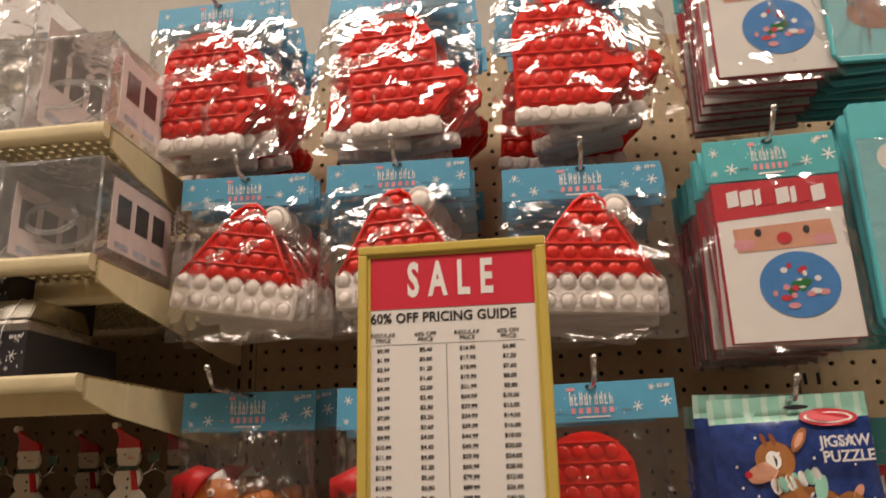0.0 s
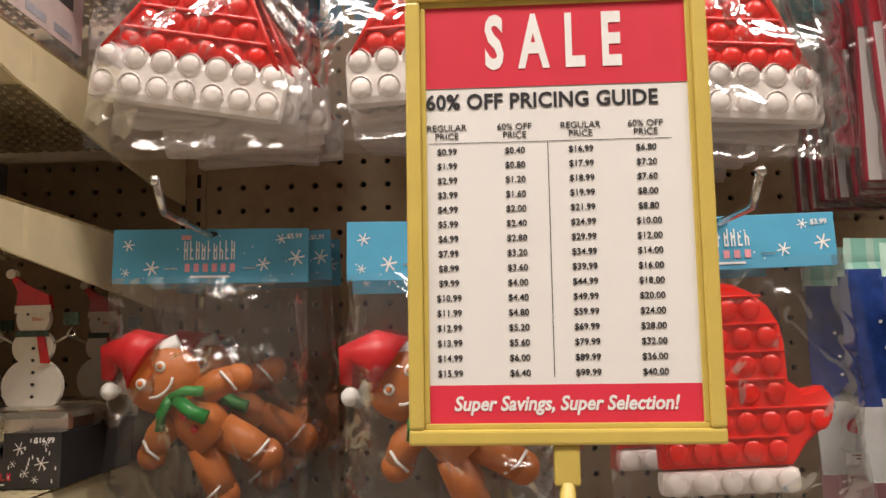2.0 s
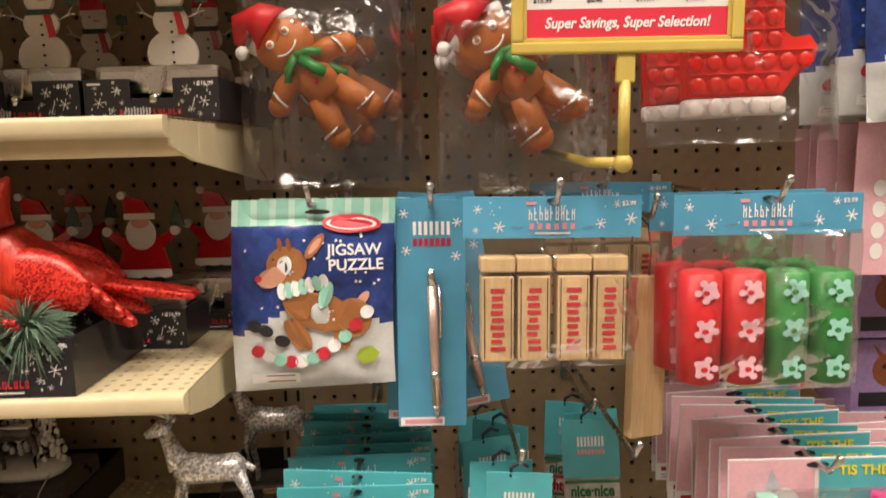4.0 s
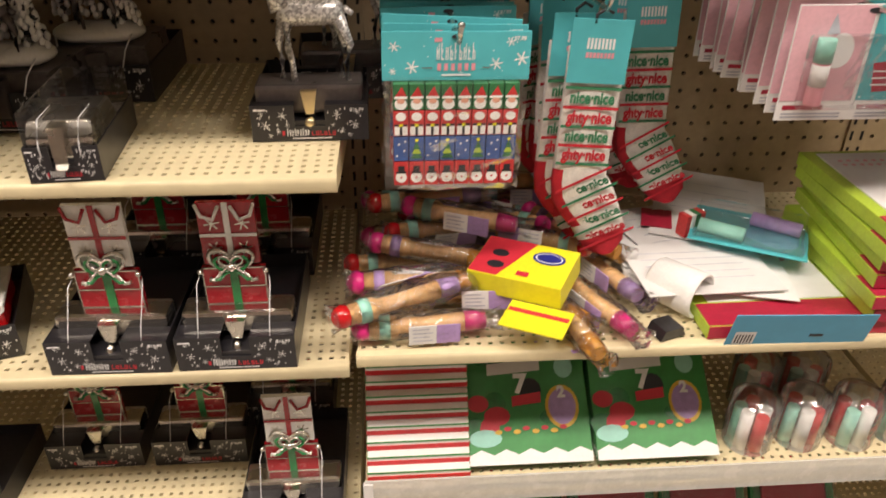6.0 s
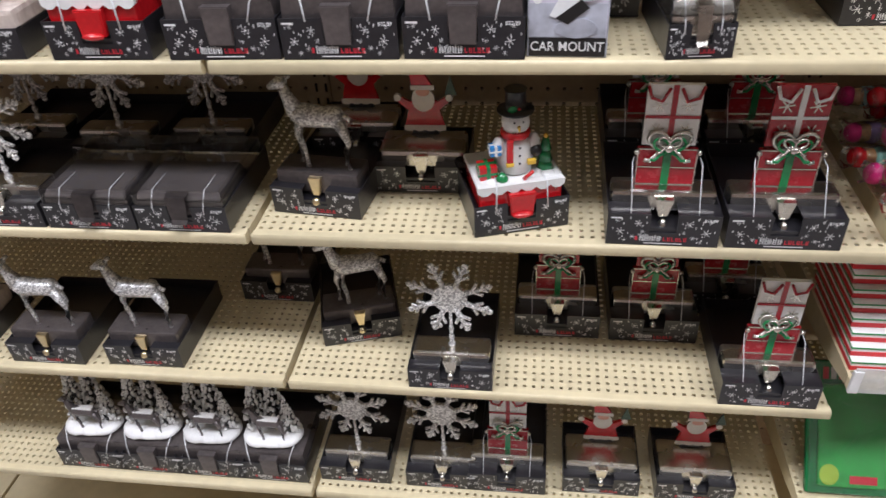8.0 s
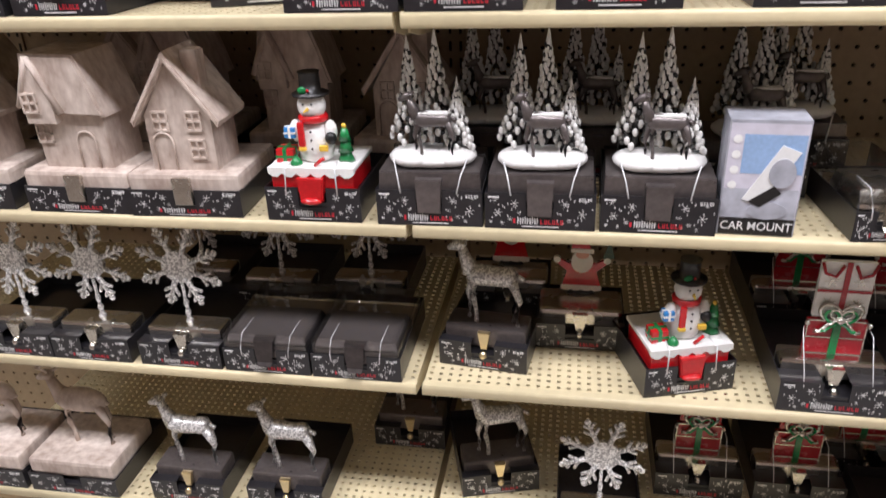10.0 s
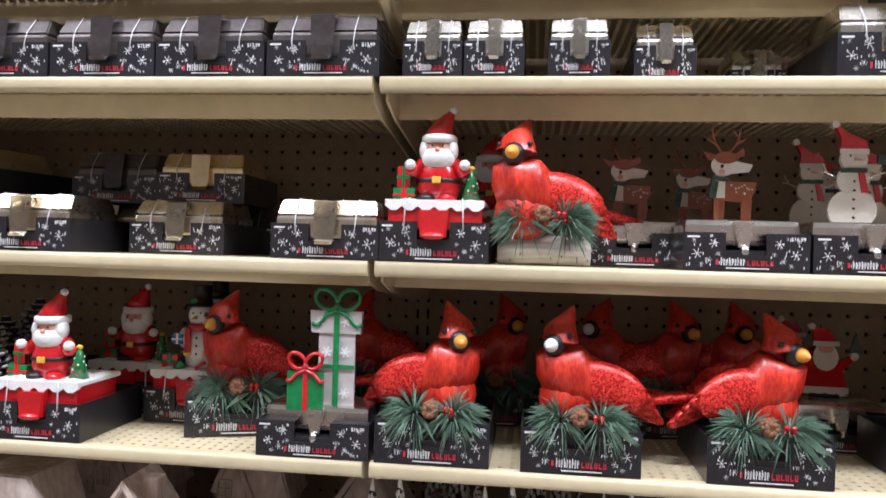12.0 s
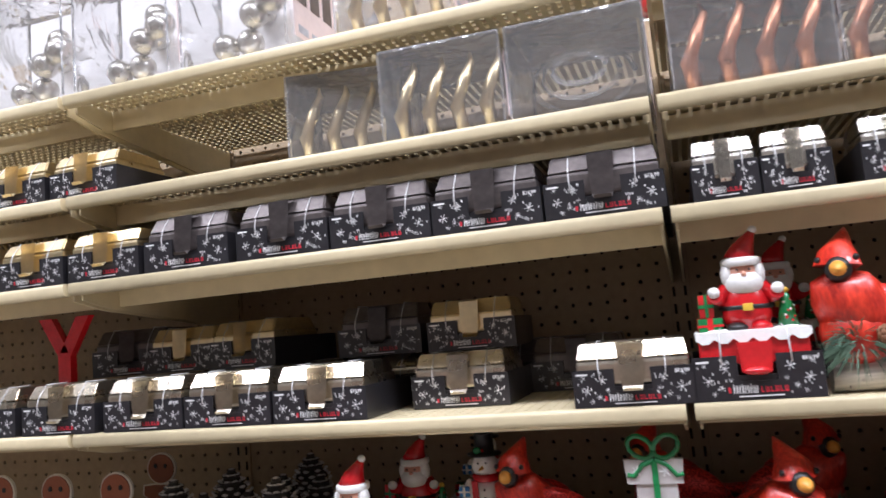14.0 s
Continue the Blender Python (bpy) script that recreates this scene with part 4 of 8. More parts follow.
def tower_holder(red=False):
    t = thing("parcel_tower_holder", "white and red parcel tower stocking holder, boxed" if not red else "red glitter parcel tower stocking holder, boxed", "stocking holder", "parcel tower holders")
    w = 0.125
    tray(t, w, 0.042, 0.17, w * 0.24, "$16.99")
    card_lip(t, w, 0.042, w * 0.24, 0.026)
    part("base", box(-w * 0.47, w * 0.47, 0.026, 0.06, 0.03, 0.056, 0.005), SILVER, t, "polished metal base")
    bm = prism([(-0.010, 0.052), (0.010, 0.052), (0.005, 0.030), (-0.005, 0.030)], 0.014, 0.026, bevel=0.001)
    ball(0, 0.010, 0.022, 0.0055, 0.006, 0.008, bm, 0, 10)
    part("hook", bm, SILVER, t)
    bm = bmesh.new()
    y, z = 0.044, 0.056
    a = 0.033
    prism([(-a, z), (a, z), (a, z + 0.046), (-a, z + 0.046)], y, y + 0.006, bm, 1)
    for x0, x1, z0, z1 in ((-a, a, 0.0, 0.0012), (-a, a, 0.022, 0.0232), (-a, a, 0.0448, 0.046), (-a, -a + 0.0012, 0, 0.046), (a - 0.0012, a, 0, 0.046)):
        box(x0, x1, y - 0.0012, y + 0.001, z + z0, z + z1, 0, bm, 3)
    box(-0.0045, 0.0045, y - 0.002, y + 0.001, z, z + 0.05, 0.0005, bm, 2)
    b = 0.029
    prism([(-b, z + 0.050), (b, z + 0.050), (b, z + 0.122), (-b, z + 0.122)], y + 0.001, y + 0.007, bm, 1 if red else 0)
    box(-0.003, 0.003, y - 0.0006, y + 0.0008, z + 0.05, z + 0.122, 0.0004, bm, 0 if red else 1)
    box(-b, b, y - 0.0008, y + 0.0006, z + 0.083, z + 0.0865, 0.0004, bm, 0 if red else 1)
    for s in (-1, 1):
        tube([(s * b, y - 0.001, z + 0.121), (s * b * 0.85, y - 0.002, z + 0.108), (s * b * 0.45, y - 0.002, z + 0.104), (s * 0.006, y - 0.002, z + 0.119)], 0.0020, bm, 0 if red else 1, 5)
        for zz in (0.069, 0.098):
            flake(bm, s * 0.0155, z + zz, 0.008, y + 0.0003, 3, 0.2)
        ball(s * 0.034, y - 0.004, z + 0.043, 0.0032, None, None, bm, 3, 8)
    bow(bm, 0, z + 0.047, 0.024, y - 0.004, 3)
    bow(bm, 0, z + 0.045, 0.018, y - 0.006, 2)
    bow(bm, 0, z + 0.052, 0.013, y - 0.008, 3)
    ball(0, y - 0.008, z + 0.050, 0.005, 0.004, 0.0045, bm, 3, 10)
    part("parcel_plate", bm, [SNOW, material("red_enamel_%d" % red, (0.36, 0.012, 0.02), 0.25, coat=0.4), GREENG, SILVER], t, "flat enamelled metal parcels")
    for s in (-1, 1):
        part("plastic_tie", tube([(s * 0.037, -0.001, 0.036), (s * 0.037, 0.008, 0.052), (s * 0.038, 0.034, 0.088), (s * 0.036, 0.043, 0.092)], 0.00055, seg=5), STRAP, t)
    return t


def snowflake_holder():
    t = thing("snowflake_stocking_holder", "silver glitter snowflake stocking holder in black box", "stocking holder", "snowflake holders")
    w = 0.118
    tray(t, w, 0.036, 0.17, w * 0.24, "$16.99")
    card_lip(t, w, 0.036, w * 0.24, 0.02)
    part("base", box(-w * 0.46, w * 0.46, 0.02, 0.058, 0.024, 0.048, 0.005), SILVER, t, "polished metal base")
    bm = prism([(-0.010, 0.045), (0.010, 0.045), (0.005, 0.020), (-0.005, 0.020)], 0.008, 0.020, bevel=0.001)
    ball(0, 0.006, 0.018, 0.006, 0.006, 0.007, bm, 0, 10)
    part("hook", bm, SILVER, t)
    bm = bmesh.new()
    cy, cz = 0.042, 0.132
    prism(disc(0, cz, 0.024, 0.024, 12), cy - 0.003, cy + 0.003, bm)
    for k in range(8):
        a = k * math.tau / 8 + math.pi / 8
        c, s = math.cos(a), math.sin(a)
        tube([(c * 0.018, cy, cz + s * 0.018), (c * 0.057, cy, cz + s * 0.057)], 0.0035, bm, seg=6, radii=[0.0045, 0.0028])
        for side in (-1, 1):
            for r0, l in ((0.033, 0.016), (0.046, 0.011)):
                b = a + side * 0.75
                x, z = c * r0, s * r0
                tube([(x, cy, cz + z), (x + math.cos(b) * l, cy, cz + z + math.sin(b) * l)], 0.0026, bm, seg=5)
        ball(c * 0.058, cy, cz + s * 0.058, 0.005, 0.003, 0.005, bm, 0, 8)
    lathe([(0.006, 0.046), (0.005, 0.050), (0.0025, 0.055), (0.0045, 0.062), (0.0022, 0.068), (0.004, 0.076), (0.0022, 0.084), (0.0025, 0.112)], 10, bm, 0, (0, cy, 0))
    part("snowflake", bm, SGLIT, t, "silver glitter snowflake")
    return t


def deer_shape(bm, z, s=1.0, cy=0.06, mi=0, antlers=True):
    """A standing stag in the round, head to the left."""
    P = lambda x, y, zz: (x * s, cy + y * s, z + zz * s)
    tube([P(0.034, 0, 0.062), P(0.028, 0, 0.061), P(0.01, 0, 0.06), P(-0.012, 0, 0.061), P(-0.022, 0, 0.064)], 0.01, bm, mi, 12, [r * s for r in (0.006, 0.012, 0.0115, 0.0135, 0.010)])
    tube([P(-0.019, 0, 0.064), P(-0.026, 0, 0.08), P(-0.030, 0, 0.093)], 0.008, bm, mi, 10, [r * s for r in (0.011, 0.007, 0.0055)])
    tube([P(-0.026, 0, 0.097), P(-0.033, 0, 0.097), P(-0.046, 0, 0.091)], 0.006, bm, mi, 10, [r * s for r in (0.006, 0.0072, 0.003)])
    for x, y, k in ((-0.018, 0.005, -0.010), (-0.014, -0.005, 0.002), (0.026, 0.005, 0.006), (0.029, -0.005, 0.012)):
        tube([P(x, y, 0.058), P(x + k * 0.4 + (0.005 if x > 0 else -0.003), y, 0.032), P(x + k * 0.5, y, 0.016), P(x + k * 0.6, y, 0.0)], 0.003, bm, mi, 7, [r * s for r in (0.0065, 0.0035, 0.0026, 0.003)])
    tube([P(0.034, 0, 0.064), P(0.042, 0, 0.058)], 0.003, bm, mi, 6)
    for e in (-1, 1):
        ball(-0.026 * s, cy + e * 0.007 * s, z + 0.101 * s, 0.004 * s, 0.0045 * s, 0.0025 * s, bm, mi, 8)
        if antlers:
            tube([P(-0.028, e * 0.003, 0.101), P(-0.022, e * 0.012, 0.111), P(-0.026, e * 0.018, 0.122), P(-0.034, e * 0.019, 0.129)], 0.0015, bm, mi, 5)
            tube([P(-0.023, e * 0.011, 0.110), P(-0.034, e * 0.013, 0.115)], 0.0013, bm, mi, 5)
            tube([P(-0.024, e * 0.017, 0.119), P(-0.016, e * 0.019, 0.126)], 0.0013, bm, mi, 5)


def deer_holder(antlers=True):
    t = thing("deer_stocking_holder", "silver glitter standing deer stocking holder in black box", "stocking holder", "deer holders")
    w = 0.118
    tray(t, w, 0.038, 0.16, w * 0.26, "$16.99")
    card_lip(t, w, 0.038, w * 0.26, 0.014)
    part("base", box(-w * 0.46, w * 0.46, 0.014, 0.06, 0.024, 0.054, 0.004), BRONZE, t, "dark base under clear film")
    bm = prism([(-0.008, 0.050), (0.008, 0.050), (0.004, 0.026), (-0.004, 0.026)], 0.006, 0.014, bevel=0.001)
    ball(0, 0.004, 0.018, 0.006, 0.005, 0.006, bm, 0, 10)
    part("hook", bm, GOLD, t, "pale gold hook")
    bm = bmesh.new()
    deer_shape(bm, 0.0535, 1.13, 0.035, 0, antlers)
    part("deer", bm, SGLIT, t, "silver glitter deer")
    return t


def house_holder(wide=True):
    t = thing("house_ornament", "whitewashed carved wooden cottage on snowy base" if wide else "whitewashed gabled wooden cottage with chimney", "ornament", "wooden cottages")
    w = 0.142
    tray(t, w, 0.034, 0.15, w * 0.18, "$29.99")
    part("base", box(-w * 0.5, w * 0.5, 0.004, 0.13, 0.026, 0.053, 0.006), WASH, t, "rough whitewashed base")
    part("hook", box(-w * 0.08, w * 0.08, -0.003, 0.003, 0.016, 0.05, 0.001), SILVER, t)
    z = 0.0515
    bm = bmesh.new()
    if wide:
        a = 0.046
        box(-a, a, 0.02, 0.09, z, z + 0.072, 0.002, bm)
        prism([(-a - 0.007, z + 0.071), (a + 0.008, z + 0.067), (a + 0.004, z + 0.078), (a - 0.006, z + 0.112), (a - 0.016, z + 0.140), (-a + 0.006, z + 0.142)], 0.012, 0.096, bm, bevel=0.003)
        prism([(-a, z + 0.06), (-0.008, z + 0.06), (-0.008, z + 0.082), (-a * 0.6, z + 0.136), (-a, z + 0.088)], 0.0085, 0.03, bm)
        for p, q in (((-a - 0.006, 0.080), (-a * 0.6, 0.139)), ((-a * 0.6, 0.139), (0.0, 0.072))):
            tube([(p[0], 0.010, z + p[1]), (q[0], 0.010, z + q[1])], 0.0042, bm, seg=6)
        wins = [(-0.036, 0.085), (-0.036, 0.045)]
        door = 0.018
    else:
        a = 0.041
        prism([(-a, z), (a, z), (a, z + 0.068), (0, z + 0.134), (-a, z + 0.068)], 0.02, 0.085, bm)
        box(0.012, 0.032, 0.030, 0.052, z + 0.08, z + 0.142, 0.002, bm)
        wins = [(-0.022, 0.062), (0.02, 0.062), (0.02, 0.028)]
        door = -0.022
    part("wall", bm, WASH, t)
    if not wide:
        bm = bmesh.new()
        for s in (-1, 1):
            prism([(0, z + 0.144), (s * (a + 0.014), z + 0.064), (s * (a + 0.011), z + 0.057), (0, z + 0.132)], 0.010, 0.092, bm, bevel=0.002)
        part("roof", bm, WASH, t)
    bm = bmesh.new()
    y = 0.0195 if not wide else 0.0195
    for x, zz in wins:
        yy = y if not (wide and zz > 0.07) else 0.0075
        for dx, dz, wx, wz in ((0, 0, 0.010, 0.0012), (0, 0.011, 0.010, 0.0012), (0, -0.011, 0.010, 0.0012), (0, 0, 0.001, 0.011), (-0.009, 0, 0.001, 0.011), (0.009, 0, 0.001, 0.011)):
            box(x + dx - wx, x + dx + wx, yy - 0.002, yy + 0.001, z + zz + dz - wz, z + zz + dz + wz, 0, bm)
    pts = [(door + math.cos(u) * 0.012, y - 0.001, z + 0.036 + math.sin(u) * 0.012) for u in np.linspace(0, math.pi, 9)]
    tube([(door + 0.012, y - 0.001, z)] + pts + [(door - 0.012, y - 0.001, z)], 0.0013, bm, seg=5)
    part("window_trim", bm, WASH, t, "carved window bars and door arch")
    return t


def frosted_tree(bm, x, y, z, h, rnd, dark=0, white=1):
    rod((x, y, z), (x, y, z + h * 0.97), h * 0.03, h * 0.006, bm, dark, 6)
    n = int(50 + h * 350)
    for k in range(n):
        v = (k + 0.5) / n
        r = h * 0.17 * (1 - v) + 0.0015
        a = k * 2.399 + rnd.uniform(-0.3, 0.3)
        zz = z + h * (0.12 + 0.8 * v)
        rr = r * rnd.uniform(0.75, 1.1)
        ball(x + math.cos(a) * rr, y + math.sin(a) * rr, zz, 0.0034 * (1.1 - 0.5 * v), 0.0034, 0.0048, bm, white, 5)
        if k % 2:
            ball(x + math.cos(a + 1) * rr * 0.75, y + math.sin(a + 1) * rr * 0.75, zz, 0.0038, 0.0038, 0.0035, bm, dark, 5)
    rod((x, y, z + h * 0.9), (x, y, z + h * 1.06), h * 0.03, 0.0004, bm, white, 7)


def tree_holder():
    t = thing("winter_scene_holder", "dark deer and frosted trees stocking holder on snowy base", "stocking holder", "winter scene holders")
    w = 0.122
    tray(t, w, 0.043, 0.16, 0.03, "$22.99")
    bm = prism([(-w * 0.49, 0.03), (w * 0.49, 0.03), (w * 0.47, 0.062), (-w * 0.47, 0.062)], 0.008, 0.1, bevel=0.001)
    part("base", bm, BRONZE, t, "dark bronze base")
    part("hook", prism([(-0.013, 0.016), (0.013, 0.016), (0.015, 0.056), (-0.015, 0.056)], -0.003, 0.009, bevel=0.001), BRONZE, t)
    bm = bmesh.new()
    ball(0, 0.045, 0.070, 0.051, 0.033, 0.011, bm, 0, 20)
    ball(-0.020, 0.041, 0.071, 0.031, 0.031, 0.011, bm, 0, 14)
    ball(0.022, 0.043, 0.071, 0.029, 0.030, 0.011, bm, 0, 14)
    part("snow", bm, SNOW, t, "white resin snow mound")
    rnd = random.Random(6)
    for x, y, h in ((-0.027, 0.055, 0.128), (0.003, 0.062, 0.134), (0.029, 0.047, 0.086)):
        bm = bmesh.new()
        frosted_tree(bm, x, y, 0.07, h, rnd)
        part("frosted_tree", bm, [TREE, SNOW], t, "frosted miniature fir tree")
    bm = bmesh.new()
    deer_shape(bm, 0.074, 0.72, 0.026, 0, False)
    box(-0.012, 0.022, 0.0205, 0.031, 0.1235, 0.1265, 0.001, bm, 1)
    part("deer", bm, [BRONZE, SNOW], t, "dark deer with snowy back")
    for s in (-1, 1):
        part("plastic_tie", tube([(s * 0.032, -0.001, 0.04), (s * 0.036, 0.006, 0.058), (s * 0.042, 0.02, 0.073)], 0.001, seg=4), STRAP, t)
    return t


def car_mount_box():
    t = thing("phone_mount_box", "printed box of a phone car mount in pale grey", "box")
    w, h, d = 0.078, 0.128, 0.05
    part("carton", box(-w / 2, w / 2, 0, d, 0, h, 0.0008), GREYP, t)
    bm = bmesh.new()
    bar(bm, -w * 0.48, w * 0.48, h * 0.16, h * 0.97, -0.0006, 0)
    bar(bm, -w * 0.48, w * 0.48, 0.001, h * 0.155, -0.0006, 1)
    bar(bm, -w * 0.3, w * 0.47, h * 0.55, h * 0.88, -0.0009, 2)
    bar(bm, -w * 0.48, w * 0.47, h * 0.16, h * 0.42, -0.0009, 3)
    for k in range(4):
        f = bm.faces.new([bm.verts.new((-w * 0.38 + x, -0.0012, h * (0.84 - k * 0.13) + z)) for x, z in disc(0, 0, 0.0045, 0.0045, 12)][::-1])
        f.material_index = 4
    part("printed_front", bm, [LAV, TOPHAT, material("sky_print", (0.30, 0.44, 0.68), 0.4, amount=0.1), GREYP, WHITEINK], t)
    bm = prism([(-0.018, 0.042), (0.002, 0.036), (0.033, 0.095), (0.014, 0.102)], -0.0022, -0.0012)
    part("phone_print", bm, WHITEINK, t)
    bm = prism(disc(0.018, 0.072, 0.013, 0.016), -0.0032, -0.0023)
    prism(disc(0.008, 0.03, 0.02, 0.010), -0.0022, -0.0012, bm)
    part("mount_print", bm, GREYP, t)
    part("shadow_print", prism([(-0.012, 0.04), (0.012, 0.058), (0.02, 0.05), (0.0, 0.034)], -0.0028, -0.0023), TOPHAT, t)
    lettering("CAR MOUNT", 0, -0.0012, h * 0.085, 0.0135, WHITEINK, t, bold=0.0001, narrow=0.9)
    return t


def wood_deer():
    t = thing("wooden_reindeer", "pale carved wooden reindeer on whitewashed base", "ornament", "wooden reindeer")
    tray(t, 0.15, 0.034, 0.15, 0.03, "$29.99")
    part("base", box(-0.072, 0.072, 0.004, 0.12, 0.03, 0.06, 0.006), WASH, t)
    bm = bmesh.new()
    deer_shape(bm, 0.06, 1.25, 0.06, 0, True)
    ball(0.006, 0.06, 0.138, 0.045, 0.016, 0.022, bm, 0, 14)
    part("reindeer", bm, WASH, t, "", None, True)
    return t


def frosted_cone(bm, x, y, z, r, rnd):
    """An upright cone of overlapping scales with white tips."""
    lathe([(r * 0.3, -r * 0.9), (r * 0.75, -r * 0.5), (r * 0.6, r * 0.5), (r * 0.15, r * 1.25)], 10, bm, 0, (x, y, z))
    for k in range(8):
        v = -0.8 + k * 0.27
        rr = r * (1.0 - 0.42 * (v + 0.35) ** 2 - 0.12 * max(0, v))
        for j in range(9):
            a = j * math.tau / 9 + k * 0.35 + rnd.uniform(-0.08, 0.08)
            c, n = math.cos(a), math.sin(a)
            q = Euler((0, -0.6, a)).to_quaternion()
            ball(x + c * rr * 0.82, y + n * rr * 0.82, z + v * r, r * 0.30, r * 0.23, r * 0.07, bm, 0, 6, q)
            ball(x + c * rr * 1.02, y + n * rr * 1.02, z + v * r + r * 0.13, r * 0.13, r * 0.19, r * 0.075, bm, 1, 6, q)


def cone_stack(seed):
    t = thing("frosted_pine_cones", "frosted dark pine cone cluster stocking holder", "stocking holder", "pine cone holders")
    tray(t, W, 0.044, 0.15, 0.03, "$16.99")
    part("base", box(-W * 0.44, W * 0.44, 0.012, 0.12, 0.024, 0.05, 0.003), BRONZE, t)
    rnd = random.Random(seed)
    frost = material("cone_frost", (0.62, 0.60, 0.58), 0.7, grain=80, amount=0.3)
    for k in range(3):
        bm = bmesh.new()
        frosted_cone(bm, (-0.031, 0.030, 0.0)[k], 0.05 + 0.03 * (k == 2), (0.076, 0.074, 0.100)[k], 0.027, rnd)
        part("pine_cone", bm, [TREE, frost], t, "dark pine cone with frosted scales")
    return t


# ---------------------------------------------------------------- goods on the shelves
T0, T1, T2, T3, T4, T5, T6, T7, T8 = [z + 0.001 for z in TOPS]

# row of small nickel holders and of dark ones, third shelf
small = put(holder("small polished nickel stocking holder in black box", SILVER, 0.062, 0.036, 0.12, 0.025, "$11.99", "small nickel holders"), -0.809, T2)
more(small, (-0.745, T2), (-0.659, T2), (-0.571, T2, 0, -0.352), (-0.450, T2, 0, -0.25), (-0.809, T2, 0, -0.24), (-0.745, T2, 0, -0.24), (-0.37, T2, 0, -0.24))
bigs = put(holder("broad polished nickel stocking holder in black box", SILVER, 0.115, 0.042, 0.15, 0.034, "$16.99", "broad nickel holders"), -0.355, T2)
more(bigs, (-0.235, T2))
more(bigs, (-0.295, T2 + 0.07, 0, -0.33))
dark = put(holder("dark bronze stocking holder in black snowflake box", BRONZE, 0.122, 0.038, 0.16, 0.030, "$13.99", "dark bronze holders"), -0.926, T2)
more(dark, (-1.051, T2), (-1.175, T2), (-1.30, T2), (-1.434, T2), (-0.926, T2, 0, -0.2), (-1.051, T2, 0, -0.2), (-1.175, T2, 0, -0.2))
low = put(holder("low pale gold stocking holder in black box", GOLD, 0.112, 0.037, 0.14, 0.025, "$13.99", "pale gold holders"), -1.56, T2)
more(low, (-1.68, T2), (-1.80, T2), (-1.93, T2), (-2.05, T2), (-1.62, T2, 0, -0.2))

# fourth shelf, older bay: low boxes, some stacked two high
nick = put(holder("nickel stocking holder with pillowed top in black box", CHAMP, 0.118, 0.037, 0.14, 0.026, "$13.99", "nickel holders"), -0.918, T3)
more(nick, (-1.265, T3), (-1.387, T3), (-1.508, T3), (-1.64, T3), (-1.12, T3, 0, -0.30), (-1.77, T3), (-1.89, T3), (-2.02, T3),
     (-1.265, T3, 0, -0.2), (-1.387, T3, 0, -0.2), (-1.508, T3, 0, -0.2))
more(low, (-1.115, T3 + 0.064, 3, -0.25), (-1.43, T3 + 0.064, -8, -0.27), (-1.55, T3 + 0.064, 0, -0.24))
more(dark, (-1.26, T3 + 0.064, 0, -0.2), (-1.115, T3, 0, -0.14), (-1.0, T3, 0, -0.17), (-1.66, T3 + 0.064, 6, -0.22))

santa = put(figure_holder("santa"), -0.803, T3)
log = put(cardinal_log(), -0.689, T3)
more(santa, (-0.757, T3, 0, -0.21), (-1.246, T4, 0, -0.373), (-1.225, T4, 0, -0.225))
snowy = put(figure_holder("snowman"), -0.981, T5)
more(snowy, (-1.118, T4, 0, -0.262), (-1.155, T4, 0, -0.125), (-0.531, T6, 17, -0.352))
rein = put(flat_figure("reindeer"), -0.492, T3, 0, -0.372)
more(rein, (-0.59, T3, 0, -0.30), (-0.50, T3, 0, -0.22))
fsnow = put(flat_figure("snowman"), -0.424 + 0.055, T3, 0, -0.372)
more(fsnow, (-0.366, T3, 0, -0.245), (-0.300, T3, 0, -0.245), (-0.300, T3, 0, -0.128), (-0.176, T3, 0, -0.245), (-0.176, T3, 0, -0.128))
fsanta = put(flat_figure("santa"), -0.335, T4, 0, -0.22)
more(fsanta, (-0.222, T4, 0, -0.24), (-0.165, T4, 0, -0.17), (-0.34, T4, 0, -0.12),
     (-0.40, T8, 0, -0.34), (-0.255, T8, 0, -0.34), (-0.77, T6, 0, -0.19), (-0.665, T6, 0, -0.27))

# fifth shelf: cardinals and parcels
put(gift_holder(), -0.926, T4)
card_r = put(cardinal_box(-24, -1, False, 1), -0.799, T4)
card_l = put(cardinal_box(16, 1, True, 2, "red cardinal ornament with chipped white beak in black box"), -0.647, T4)
card_t = put(cardinal_box(-8, -1, False, 3, "red cardinal ornament with glitter wings in black box"), -0.464, T4)
card_s = put(cardinal_box(8, 1, False, 4, "glossy red cardinal ornament, tail aside, in black box"), -0.263, T4)
more(card_s, (-1.035, T4, 18, -0.305), (-0.90, T4, 8, -0.19))
more(card_l, (-0.60, T4, -10, -0.195))
more(card_r, (-0.74, T4, 8, -0.185), (-0.52, T4, 10, -0.20), (-0.46, T4, -14, -0.17))
cones = put(cone_stack(1), -1.375, T4)
more(cones, (-1.46, T4, 20, -0.30), (-1.42, T4, 0, -0.2), (-1.53, T4))
copper = thing("gingerbread_plate_holder", "flat brown gingerbread figure stocking holder on dark base", "stocking holder", "gingerbread plate holders", at=pose(-1.60, -0.35, T4))
part("base", box(-0.035, 0.035, 0, 0.08, 0, 0.06, 0.003), BRONZE, copper)
bm = bmesh.new()
